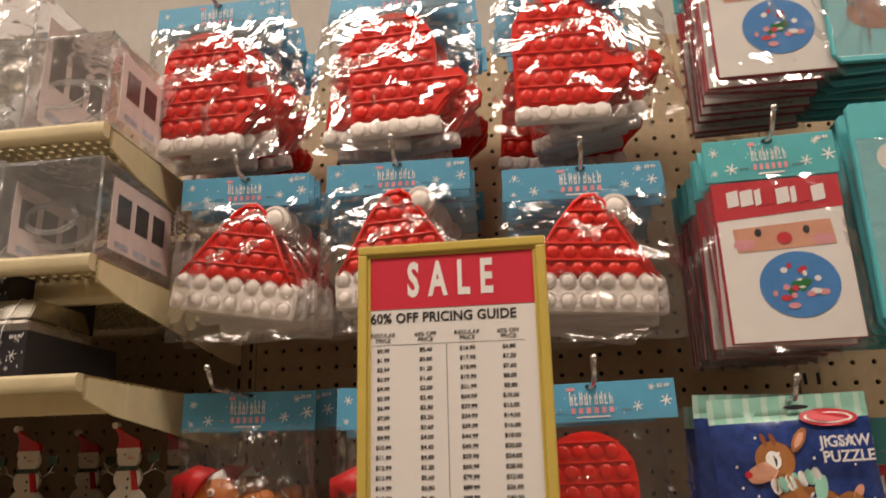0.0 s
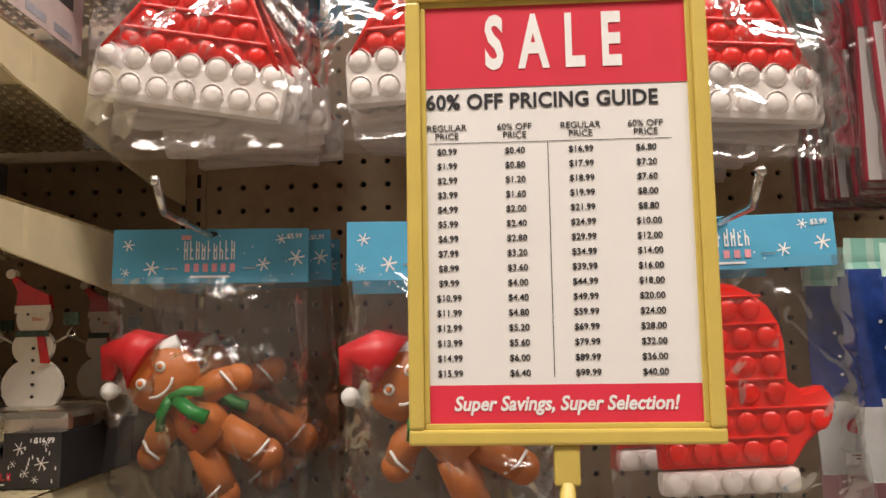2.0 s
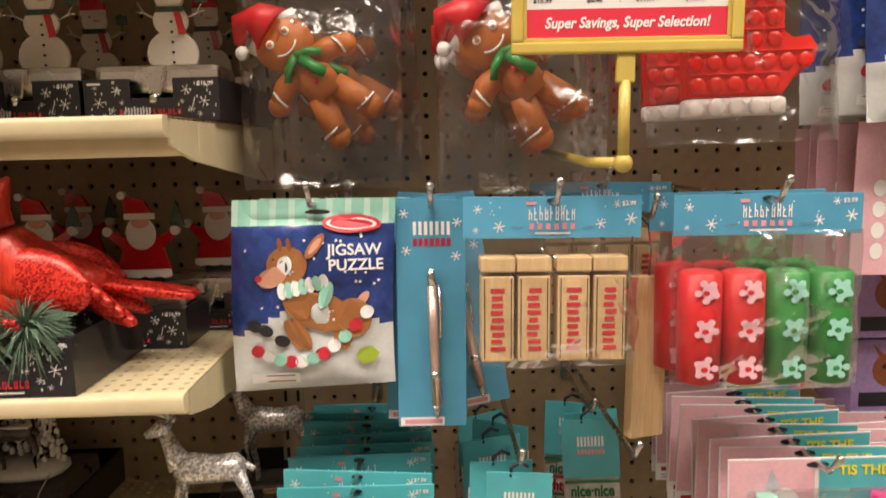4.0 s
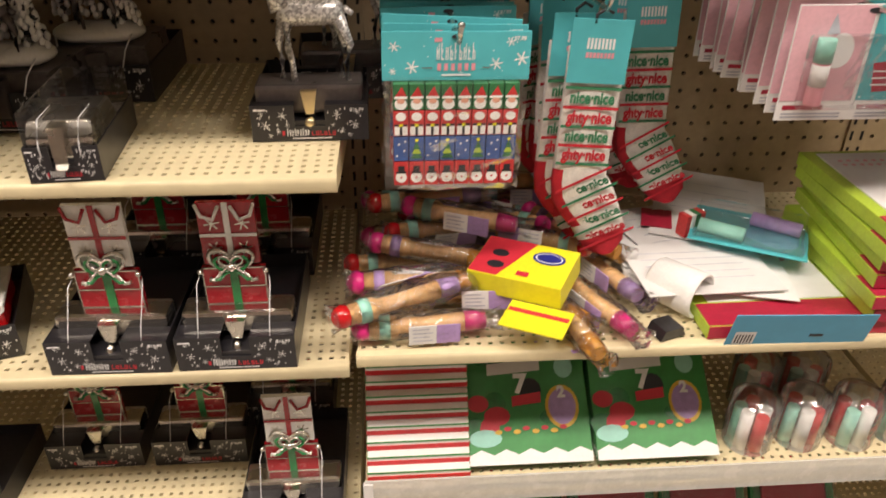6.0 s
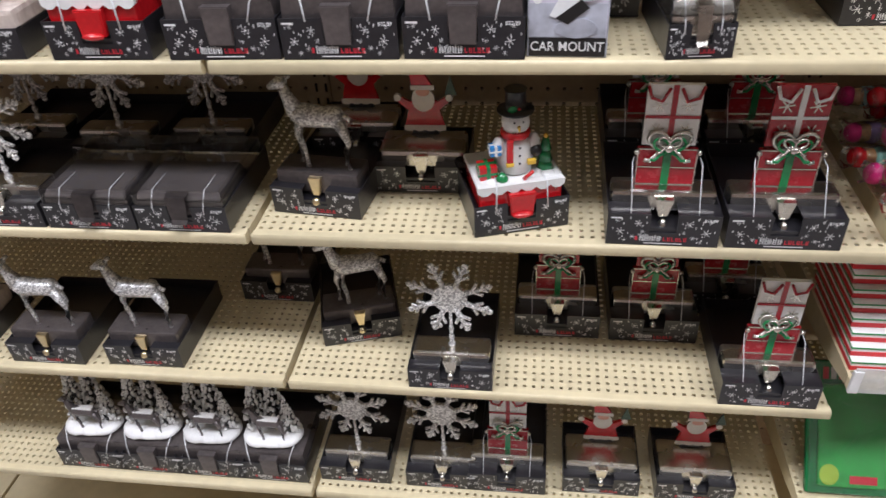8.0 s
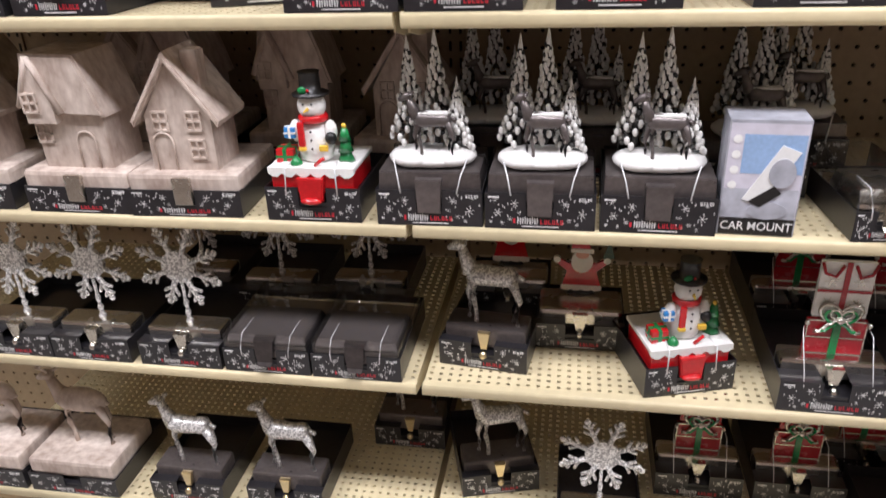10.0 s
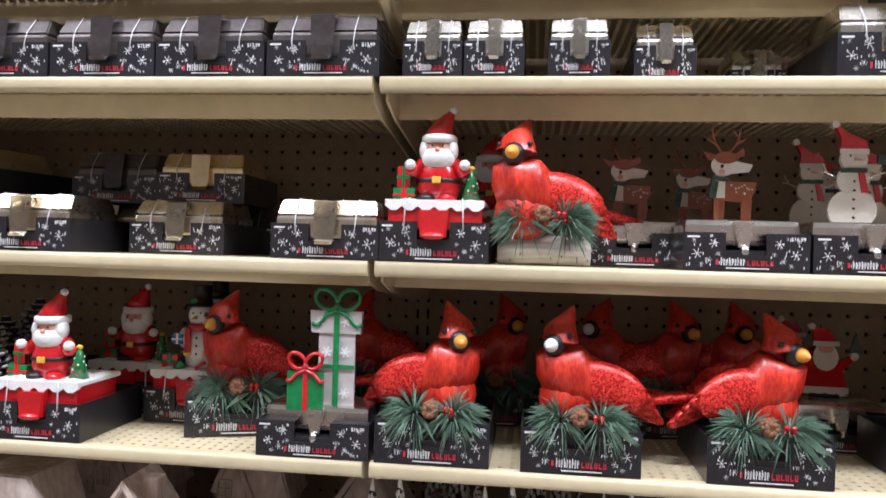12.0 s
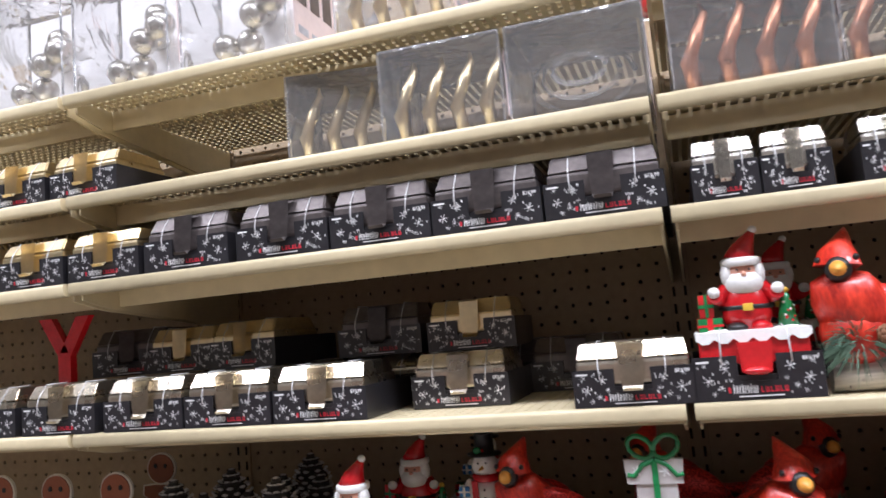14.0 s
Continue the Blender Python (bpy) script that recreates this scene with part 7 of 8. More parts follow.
def roll_pack():
    t = thing("tissue_roll_pack", "two red and two green printed tissue rolls in bag", "gift wrap", "tissue roll packs")
    header(t, 0.156, 0.034, BLUEH, "$3.99")
    for k in range(4):
        x = -0.055 + k * 0.036
        m = (REDT, REDT, GREENT, GREENT)[k]
        bm = tube([(x, 0, -0.158), (x, 0, -0.156), (x, 0, -0.11), (x, 0, -0.065), (x, 0, -0.063)], 0.018, seg=16, radii=[0.014, 0.0178, 0.0182, 0.0178, 0.014])
        r = part("tissue_roll", bm, m, t)
        bm = bmesh.new()
        for j in range(3):
            z = -0.142 + j * 0.032
            shape(bm, disc(x + 0.002 * (j - 1), z, 0.0065, 0.007, 9), -0.0188, 0)
            for a in range(5):
                shape(bm, disc(x + 0.0075 * math.cos(a * 1.3 + j), z + 0.0075 * math.sin(a * 1.3 + j), 0.0034, 0.003, 7), -0.0189 - a * 0.00003, 0)
            shape(bm, disc(x - 0.001, z - 0.001, 0.003, 0.0022, 7), -0.0192, 1)
        part("white_print", bm, [PALEPINK if k < 2 else MINT, m], r)
    bag(t, 0.158, 0.135, 0.045, 43, -0.03, 0.006)
    return t


stack(roll_pack(), 0.349, -0.314, 1.521, 2, 0.045, 0.012, seed=18)


def puzzle_blocks():
    t = thing("puzzle_block_pack", "pack of colourful printed holiday puzzle blocks with teal header", "toy", "puzzle block packs")
    header(t, 0.140, 0.046, TEALH, "$7.99")
    bm = bmesh.new()
    for row in range(4):
        for col in range(8):
            x, z = -0.0600 + col * 0.0152, -0.152 + row * 0.0265
            c, y = x + 0.0071, -0.0074
            box(x, x + 0.0143, -0.007, 0.007, z, z + 0.0256, 0.0007, bm, (0, 2, 0, 1)[row])
            if row == 0:
                shape(bm, disc(c, z + 0.009, 0.0058, 0.0062, 10), y, 3)
                bar(bm, c - 0.005, c + 0.005, z + 0.0135, z + 0.0155, y - 0.0004, 5)
                bar(bm, c - 0.0032, c + 0.0032, z + 0.0155, z + 0.0215, y - 0.0004, 5)
                shape(bm, disc(c, z + 0.009, 0.0012, 0.0012, 6), y - 0.0005, 0)
            elif row == 1:
                if col % 2:
                    for j in range(3):
                        shape(bm, [(c - 0.006 + j * 0.0014, z + 0.003 + j * 0.005), (c + 0.006 - j * 0.0014, z + 0.003 + j * 0.005), (c, z + 0.012 + j * 0.005)], y - 0.0002 * j, 4 if j == 1 else 1)
                    shape(bm, disc(c, z + 0.0225, 0.002, 0.002, 5), y - 0.0008, 6)
                else:
                    for dx, dz in ((-0.004, 0.006), (0.003, 0.011), (-0.002, 0.018), (0.004, 0.021)):
                        shape(bm, disc(c + dx, z + dz, 0.0012, 0.0012, 6), y, 3)
            elif row == 2:
                bar(bm, x + 0.0008, x + 0.0135, z + 0.001, z + 0.010, y, 3)
                bar(bm, c - 0.0012, c + 0.0012, z + 0.001, z + 0.010, y - 0.0004, 5)
                bar(bm, x + 0.0008, x + 0.0135, z + 0.0105, z + 0.0125, y - 0.0002, 5)
                bar(bm, c - 0.0018, c + 0.0018, z + 0.0100, z + 0.0128, y - 0.0005, 6)
                shape(bm, disc(c, z + 0.020, 0.0052, 0.0045, 10), y - 0.0003, 3)
            else:
                shape(bm, disc(c, z + 0.006, 0.0060, 0.0058, 10), y, 3)
                shape(bm, disc(c, z + 0.0095, 0.0040, 0.0030, 8), y - 0.0003, 7)
                shape(bm, [(c - 0.006, z + 0.013), (c + 0.006, z + 0.013), (c + 0.001, z + 0.0235)], y - 0.0002, 0)
                bar(bm, c - 0.0062, c + 0.0062, z + 0.0115, z + 0.0140, y - 0.0004, 3)
    part("puzzle_block", bm, PUZZ + [INK, LEMON, SKIN], t, "printed picture blocks")
    bag(t, 0.136, 0.118, 0.026, 45, -0.042, 0.003)
    return t


stack(puzzle_blocks(), -0.006, -0.323, 1.268, 9, 0.031, 0.003, seed=20)


def sock(bend=1):
    t = thing("printed_sock", "white red and green striped sock with teal card", "sock", "hanging socks")
    c = 0.0305
    bm = bmesh.new()
    spine = [(0.0, -0.03 - 0.0105 * k) for k in range(15)] + [(0.004, -0.192), (0.014, -0.208), (0.026, -0.226), (0.036, -0.246), (0.043, -0.262), (0.046, -0.272)]
    widths = [c] * 14 + [c * 1.02, c * 1.12, c * 1.1, c * 0.98, c * 0.92, c * 0.72, c * 0.3]
    rings = []
    for i, ((x, z), wd) in enumerate(zip(spine, widths)):
        k = min(i + 1, len(spine) - 1)
        p = max(i - 1, 0)
        d = Vector((spine[k][0] - spine[p][0], spine[k][1] - spine[p][1])).normalized()
        nrm = Vector((-d.y, d.x))
        rings.append([bm.verts.new((bend * (x + nrm.x * wd * math.cos(a)), 0.007 * math.sin(a) * 1.0, z + nrm.y * wd * math.cos(a))) for a in [j * math.tau / 14 for j in range(14)]])
    for i, (a, b) in enumerate(zip(rings, rings[1:])):
        for j in range(14):
            f = bm.faces.new((a[j], a[(j + 1) % 14], b[(j + 1) % 14], b[j]))
            f.material_index, f.smooth = 0, True
            if i >= 18 or (13 <= i <= 16 and 4 <= j <= 8):
                f.material_index = 1
    bmesh.ops.recalc_face_normals(bm, faces=bm.faces)
    part("sock", bm, [KNIT, KNITR], t)
    bm = bmesh.new()
    for k in range(5):
        z = -0.0715 - 0.0215 * k
        bar(bm, -c * 0.97, c * 0.97, z - 0.0017, z + 0.0017, -0.0078, k % 2)
    part("knit_stripe", bm, [KNITG, KNITR], t)
    for k, word in enumerate(("nice\u00b7nice", "ghty\u00b7nice", "nice\u00b7nice", "ghty\u00b7nice")):
        lettering(word, 0, -0.0080, -0.0825 - k * 0.0215, 0.0185, KNITR if k % 2 else KNITG, t, bold=0.0007, narrow=0.72)
    bm = bmesh.new()
    for k in range(5):
        cx, cz = bend * (0.004 + 0.0095 * k), -0.176 - k * 0.0185
        dx, dz = 0.029 * bend, 0.017
        f = bm.faces.new([bm.verts.new(p) for p in ((cx - dx, -0.0084, cz - dz - 0.0017), (cx + dx, -0.0084, cz + dz - 0.0017), (cx + dx, -0.0084, cz + dz + 0.0017), (cx - dx, -0.0084, cz - dz + 0.0017))])
        f.material_index = k % 2
    part("foot_stripe", bm, [KNITR, KNITG], t)
    for k in range(4):
        ob = lettering("nice\u00b7nice", bend * (0.010 + 0.0095 * k), -0.0086, -0.184 - k * 0.0185, 0.0165, KNITR if k % 2 else KNITG, t, bold=0.0006, narrow=0.72)
        ob.matrix_basis = ob.matrix_basis @ pose(0, 0, 0, 0, 0, 30)
    part("card", box(-c, c, -0.0098, -0.0082, -0.066, 0.0, 0.0004), TEALH, t)
    bm = bmesh.new()
    for k in range(8):
        x = -0.014 + k * 0.0037
        bar(bm, x, x + 0.0022, -0.030, -0.019, -0.0102)
        bar(bm, x, x + 0.0028, -0.039, -0.0335, -0.0102, 1)
    part("printed_pattern", bm, [WHITEINK, PINK], t)
    part("hanger", tube([(-0.008, -0.009, -0.004), (-0.008, -0.009, 0.004), (0, -0.009, 0.010), (0.008, -0.009, 0.006)], 0.0018, seg=6), INK, t, "black plastic hanger")
    return t


sk = sock()
sk.matrix_basis = pose(0.146, -0.262, 1.266, 0, 2, -4)
hook(0.146, 1.274, -0.255)
for x, y, z, ry, rz in ((0.130, -0.235, 1.266, 2, 6), (0.122, -0.20, 1.275, -2, 12), (0.140, -0.16, 1.275, 3, -20), (0.115, -0.12, 1.27, 0, 30),
                        (0.234, -0.150, 1.272, -3, -6), (0.240, -0.12, 1.27, -2, 8), (0.228, -0.09, 1.27, 2, -12)):
    copy_thing(sk, pose(x, y, z, 0, ry, rz))
hook(0.235, 1.28, -0.145)
hook(0.2385, 1.297, -0.30)


def balm_card():
    t = thing("lip_balm_card", "pink and teal card with two lip balms", "lip balm", "carded lip balms")
    w, h = 0.155, 0.118
    part("card", box(-w / 2, w / 2, 0, 0.0015, -h, 0, 0.0004), PAPER, t)
    bm = bmesh.new()
    bar(bm, -w / 2 + 0.001, -0.002, -h * 0.82, -0.001, -0.0005, 0)
    bar(bm, 0.002, w / 2 - 0.001, -h * 0.82, -0.001, -0.0005, 1)
    shape(bm, [(0.010, -0.058), (0.050, -0.053), (0.048, -0.086), (0.016, -0.088)], -0.0009, 2)
    for k in range(3):
        flake(bm, 0.018 + k * 0.017, -0.042 - 0.004 * (k % 2), 0.004, -0.0009, 3, 0.2)
        bar(bm, 0.012, 0.046, -0.067 - k * 0.007, -0.0655 - k * 0.007, -0.0012, 3)
    shape(bm, disc(-0.028, -0.045, 0.014, 0.018, 16), -0.0009, 3)
    shape(bm, [(-0.045, -0.028), (-0.040, -0.008), (-0.032, -0.028)], -0.0010, 4)
    bar(bm, -w / 2 + 0.006, -0.03, -h * 0.90, -h * 0.86, -0.0005, 2)
    bar(bm, 0.006, 0.04, -h * 0.90, -h * 0.86, -0.0005, 2)
    for k in range(2):
        bar(bm, -w / 2 + 0.006, -0.01, -h * (0.945 + 0.03 * k), -h * (0.93 + 0.03 * k), -0.0005, 4)
        bar(bm, 0.006, 0.066, -h * (0.945 + 0.03 * k), -h * (0.93 + 0.03 * k), -0.0005, 4)
    part("printed_picture", bm, [PALEPINK, TEALH, CRIM, WHITEINK, GREYP], t)
    lettering("'TIS THE", 0.038, -0.0012, -0.012, 0.0125, LEMON, t, bold=0.0003)
    bm = tube([(-0.046, -0.007, -0.098), (-0.046, -0.007, -0.096), (-0.046, -0.007, -0.034), (-0.046, -0.007, -0.032)], 0.0085, seg=12)
    b1 = part("lip_balm", bm, PINK, t, "pink lip balm tube with mint cap")
    part("cap", rod((-0.046, -0.007, -0.054), (-0.046, -0.007, -0.031), 0.0088, None, None, 0, 12), MINT, b1)
    part("label", rod((-0.046, -0.007, -0.078), (-0.046, -0.007, -0.056), 0.0087, None, None, 0, 12), PAPER, b1)
    bm = tube([(0.044, -0.007, -0.096), (0.0445, -0.007, -0.094), (0.053, -0.007, -0.036), (0.0535, -0.007, -0.034)], 0.0085, seg=12)
    b2 = part("lip_balm", bm, LILAC, t, "lilac lip balm tube with pink cap")
    part("cap", rod((0.0505, -0.007, -0.055), (0.0538, -0.007, -0.032), 0.0088, None, None, 0, 12), MAGE, b2)
    part("label", rod((0.0475, -0.007, -0.075), (0.050, -0.007, -0.057), 0.0087, None, None, 0, 12), MINT, b2)
    part("blister", box(-0.062, 0.066, -0.017, -0.001, -0.102, -0.027, 0.004), FILM, t, "clear plastic blister")
    part("hang_hole", prism(disc(0.0, -0.006, 0.010, 0.003, 12), -0.0008, -0.0003), INK, t)
    return t


stack(balm_card(), 0.404, -0.305, 1.287, 10, 0.0265, 0.002, seed=22)
stack(balm_card(), 0.575, -0.32, 1.262, 10, 0.026, 0.002, seed=23)


def nail_card():
    t = thing("nail_sticker_card", "pink nail sticker card with green leaf print", "stickers", "nail sticker cards")
    w, h = 0.150, 0.145
    part("card", box(-w / 2, w / 2, 0, 0.0015, -h, 0, 0.0004), PALEPINK, t)
    lettering("nail STICKERS", 0.004, -0.0006, -0.031, 0.0185, INK, t, narrow=0.9)
    bm = bmesh.new()
    for k in range(6):
        for j in range(4):
            shape(bm, disc(-0.05 + k * 0.02, -0.062 - j * 0.02, 0.0065, 0.008, 12), -0.0005, 0)
    for k in range(6):
        a = k * math.tau / 6
        shape(bm, [(0, -0.07), (math.cos(a) * 0.018 - math.sin(a) * 0.006, -0.07 + math.sin(a) * 0.018 + math.cos(a) * 0.006), (math.cos(a) * 0.034, -0.07 + math.sin(a) * 0.034), (math.cos(a) * 0.018 + math.sin(a) * 0.006, -0.07 + math.sin(a) * 0.018 - math.cos(a) * 0.006)], -0.0009 - k * 0.00005, 1)
    part("printed_picture", bm, [PAPER, MINT], t)
    return t


stack(nail_card(), 0.545, -0.225, 1.578, 5, 0.03, 0.006, seed=25)


def mug_box():
    t = thing("small_gift_box", "lilac printed small gift box with reindeer print", "box", "lilac gift boxes")
    b = part("carton", box(-0.045, 0.045, 0, 0.08, 0, 0.085, 0.001), LILAC, t)
    bm = bmesh.new()
    shape(bm, disc(0, 0.05, 0.022, 0.02, 16), -0.0005, 0)
    for s in (-1, 1):
        shape(bm, [(s * 0.008, 0.066), (s * 0.022, 0.08), (s * 0.014, 0.064)], -0.0006, 0)
        shape(bm, disc(s * 0.008, 0.054, 0.003, 0.003, 8), -0.0008, 1)
    bar(bm, -0.036, 0.036, 0.008, 0.024, -0.0005, 1)
    part("printed_picture", bm, [BROWN, INK], b)
    return t


ob = mug_box()
ob.matrix_basis = pose(0.575, -0.13, 1.345)
part("hang_tab", box(-0.02, 0.02, 0.03, 0.032, 0.084, 0.12), LILAC, ob)
hook(0.575, 1.452, -0.09)
copy_thing(ob, pose(0.583, -0.12, 1.255))


# ---------------------------------------------------------------- loose goods on the lower peg-bay shelves
Z1, Z2, Z3 = 0.936, 0.721, 0.451


def wooden_stick(seed):
    """A short turned wooden toy with a bright round end, in a clear twist wrapper."""
    t = thing("wooden_toy_stick", "turned wooden toy stick with pink ends in clear wrapper", "toy", "wrapped wooden toy sticks")
    L = 0.13
    bm = tube([(-L / 2, 0, 0), (-L / 2 + 0.03, 0, 0), (-L / 2 + 0.034, 0, 0), (0.0, 0, 0), (L / 2 - 0.02, 0, 0)], 0.01, seg=12, radii=[0.011, 0.0125, 0.009, 0.0085, 0.011])
    part("stick", bm, TAN, t, "tan wooden stick", None, True)
    part("end_ball", ball(-L / 2 - 0.006, 0, 0, 0.0125, 0.0135, 0.0135, seg=12), (MAGE, MAGE, REDG)[seed % 3], t)
    part("collar", rod((-L / 2 + 0.012, 0, 0), (-L / 2 + 0.024, 0, 0), 0.0134, None, None, 0, 12), (MINT, LILAC, MINT)[seed % 3], t)
    part("end_cap", rod((L / 2 - 0.024, 0, 0), (L / 2, 0, 0), 0.0118, 0.0095, None, 0, 12), (MAGE, BEAK, LILAC)[seed % 3], t)
    bm = bmesh.new()
    rings = []
    for i in range(15):
        u = i / 14
        r = 0.019 * (0.55 + 0.45 * math.sin(math.pi * u)) if 0 < i < 14 else 0.016
        rings.append([bm.verts.new((-0.085 + 0.17 * u, math.cos(a) * r * (1 + 0.35 * noise.noise(Vector((u * 9, a * 2, seed)))), math.sin(a) * r * (0.8 + 0.3 * noise.noise(Vector((u * 8, a * 2.2, seed + 4))))) ) for a in [k * math.tau / 10 for k in range(10)]])
    for a, b in zip(rings, rings[1:]):
        for k in range(10):
            bm.faces.new((a[k], a[(k + 1) % 10], b[(k + 1) % 10], b[k])).smooth = True
    part("wrapper", bm, WRAP, t, "crinkled clear wrapper")
    lab = part("price_label", box(-0.022, 0.008, -0.0205, -0.0195, -0.012, 0.012), PAPER, t, "white price label")
    part("name_label", box(0.0082, 0.034, -0.0205, -0.0195, -0.012, 0.012), LILAC, t, "lilac name label")
    bm = bmesh.new()
    for k in range(4):
        bar(bm, -0.018, 0.004 - 0.004 * (k % 2), -0.008 + k * 0.005, -0.0065 + k * 0.005, -0.0208)
    part("printed_line", bm, GREYP, lab)
    return t


rnd = random.Random(17)
protos = [wooden_stick(k) for k in range(3)]
places = [(-0.035, -0.345, 0.018, 4), (-0.045, -0.275, 0.018, -10), (-0.05, -0.21, 0.018, 8), (0.03, -0.13, 0.018, -14), (-0.03, -0.15, 0.02, -4), (0.10, -0.17, 0.018, -25),
          (0.16, -0.31, 0.018, -62), (0.125, -0.345, 0.018, -75), (0.02, -0.08, 0.018, 5), (0.15, -0.12, 0.018, -30),
          (-0.02, -0.24, 0.047, -14), (0.0, -0.18, 0.047, 12), (0.06, -0.15, 0.047, -32), (-0.04, -0.30, 0.045, 2), (0.10, -0.21, 0.047, -28), (-0.03, -0.10, 0.047, -6),
          (0.16, -0.20, 0.047, -48), (-0.06, -0.335, 0.045, 22), (0.03, -0.30, 0.03, -6), (0.10, -0.30, 0.018, -50), (0.19, -0.25, 0.02, -70), (0.02, -0.20, 0.074, -20), (0.06, -0.10, 0.07, 14), (-0.02, -0.15, 0.074, 6), (0.12, -0.08, 0.047, -12)]
for k, (x, y, z, rz) in enumerate(places):
    m = pose(x, y, Z1 + z, rnd.uniform(0, 360) if k % 3 else 0, rnd.uniform(-4, 4), rz + (180 if k in (5, 12, 14) else 0))
    if k < 3:
        protos[k].matrix_basis = m
    else:
        copy_thing(protos[k % 3], m)

yb = thing("card_game_box", "yellow and red small card game box, opened flap", "box", at=pose(0.078, -0.302, Z1 + 0.056, 6, -3, -30))
part("carton", box(-0.055, 0.055, -0.036, 0.036, -0.014, 0.014, 0.001), LEMON, yb)
bm = bmesh.new()
for pts, mi, z in (([(-0.054, -0.035), (-0.02, -0.035), (0.005, 0.035), (-0.054, 0.035)], 0, 0.0146), (disc(0.026, 0.012, 0.019, 0.012, 20), 1, 0.0147), (disc(0.026, 0.012, 0.016, 0.009, 20), 3, 0.0149),
                   (disc(0.026, 0.012, 0.0145, 0.0078, 20), 1, 0.0151), (disc(-0.03, 0.006, 0.010, 0.007, 14), 2, 0.0149), (disc(-0.028, -0.016, 0.010, 0.007, 14), 2, 0.0149), ([(0.0, -0.028), (0.014, -0.028), (0.014, -0.02), (0.0, -0.02)], 0, 0.0149)):
    f = bm.faces.new([bm.verts.new((x, y, z)) for x, y in pts])
    f.material_index = mi
part("printed_lid", bm, [REDINK, material("navy_ink", (0.02, 0.03, 0.25), 0.4), INK, WHITEINK], yb)
part("flap", box(0.0, 0.072, -0.082, -0.038, -0.0145, -0.0125, 0.0005), LEMON, yb, "yellow hanging flap")
part("flap_band", box(0.002, 0.07, -0.056, -0.05, -0.0124, -0.0120), REDINK, yb)

for k, (x, y, rz, dz, w, d) in enumerate(((0.315, -0.24, -12, 0.020, 0.20, 0.15), (0.34, -0.17, 16, 0.024, 0.21, 0.16), (0.30, -0.27, 4, 0.0285, 0.17, 0.11), (0.37, -0.12, -22, 0.0325, 0.15, 0.2))):
    t = thing("paper_sheet", "loose white printed letter sheet lying in a pile", "paper", "loose letter sheets", at=pose(x, y, Z1 + dz + 0.004, 1.2 * (k - 1), 1.5, rz))
    bm = box(-w / 2, w / 2, -d / 2, d / 2, 0, 0.0012, 0.0003)
    part("sheet", bm, PAPER, t)
    bm = bmesh.new()
    for j in range(5):
        y0 = d * (0.3 - 0.13 * j)
        f = bm.faces.new([bm.verts.new(p) for p in ((-w * 0.4, y0, 0.0016), (w * 0.35, y0, 0.0016), (w * 0.35, y0 + 0.0012, 0.0016), (-w * 0.4, y0 + 0.0012, 0.0016))])
    part("printed_line", bm, GREYP, t)


def letter_set():
    t = thing("letter_writing_set", "lime and red letter writing set in clear sleeve", "stationery", "letter writing sets")
    part("folder", box(-0.095, 0.095, 0, 0.22, 0, 0.0165, 0.001), LIME, t)
    part("spine_band", box(-0.094, 0.094, -0.0015, 0.0002, 0.0005, 0.016), CRIM, t, "crimson front band")
    part("cover", box(-0.078, 0.088, 0.045, 0.21, 0.0166, 0.0180), PAPER, t, "pale printed cover")
    part("cover_band", box(-0.094, 0.094, 0.001, 0.042, 0.0166, 0.0176), CRIM, t)
    lettering("LETTER WRITING SET", 0, -0.0022, 0.008, 0.0105, WHITEINK, t, bold=0.0002)
    bm = bmesh.new()
    for k in range(6):
        for j in range(2):
            f = bm.faces.new([bm.verts.new((-0.06 + k * 0.011 + x, 0.185 - j * 0.012 + y, 0.0186)) for x, y in disc(0, 0, 0.003, 0.003, 8)])
    f = bm.faces.new([bm.verts.new((0.03 + x, 0.14 + y, 0.0186)) for x, y in disc(0, 0, 0.035, 0.02, 16)])
    part("printed_picture", bm, PINK, t)
    return t


ls = letter_set()
ls.matrix_basis = pose(0.552, -0.37, Z1, 0, 0, -3)
for k in range(1, 7):
    copy_thing(ls, pose(0.552 + 0.004 * math.sin(k * 2.1), -0.37 + 0.006 * math.cos(k * 1.7), Z1 + 0.0192 * k, 0, 0, -3 + 3 * math.sin(k * 1.3)))
copy_thing(ls, pose(0.372, -0.365, Z1 + 0.0005, 0, 0, 1))

bh = thing("blue_hang_card", "light blue hang card draped over the shelf lip", "card", at=pose(0.376, LIP - 0.0015, 0.953, 12, 2, 0))
part("card", box(-0.081, 0.081, -0.002, -0.0005, -0.03, 0.026, 0.0005), BLUEH, bh)
bm = bmesh.new()
bar(bm, -0.074, -0.05, -0.02, 0.0, -0.0024, 0)
for k in range(6):
    bar(bm, -0.072 + k * 0.0035, -0.0705 + k * 0.0035, -0.018, -0.004, -0.0028, 1)
bar(bm, 0.012, 0.028, -0.008, -0.004, -0.0024, 1)
part("barcode", bm, [PAPER, INK], bh)

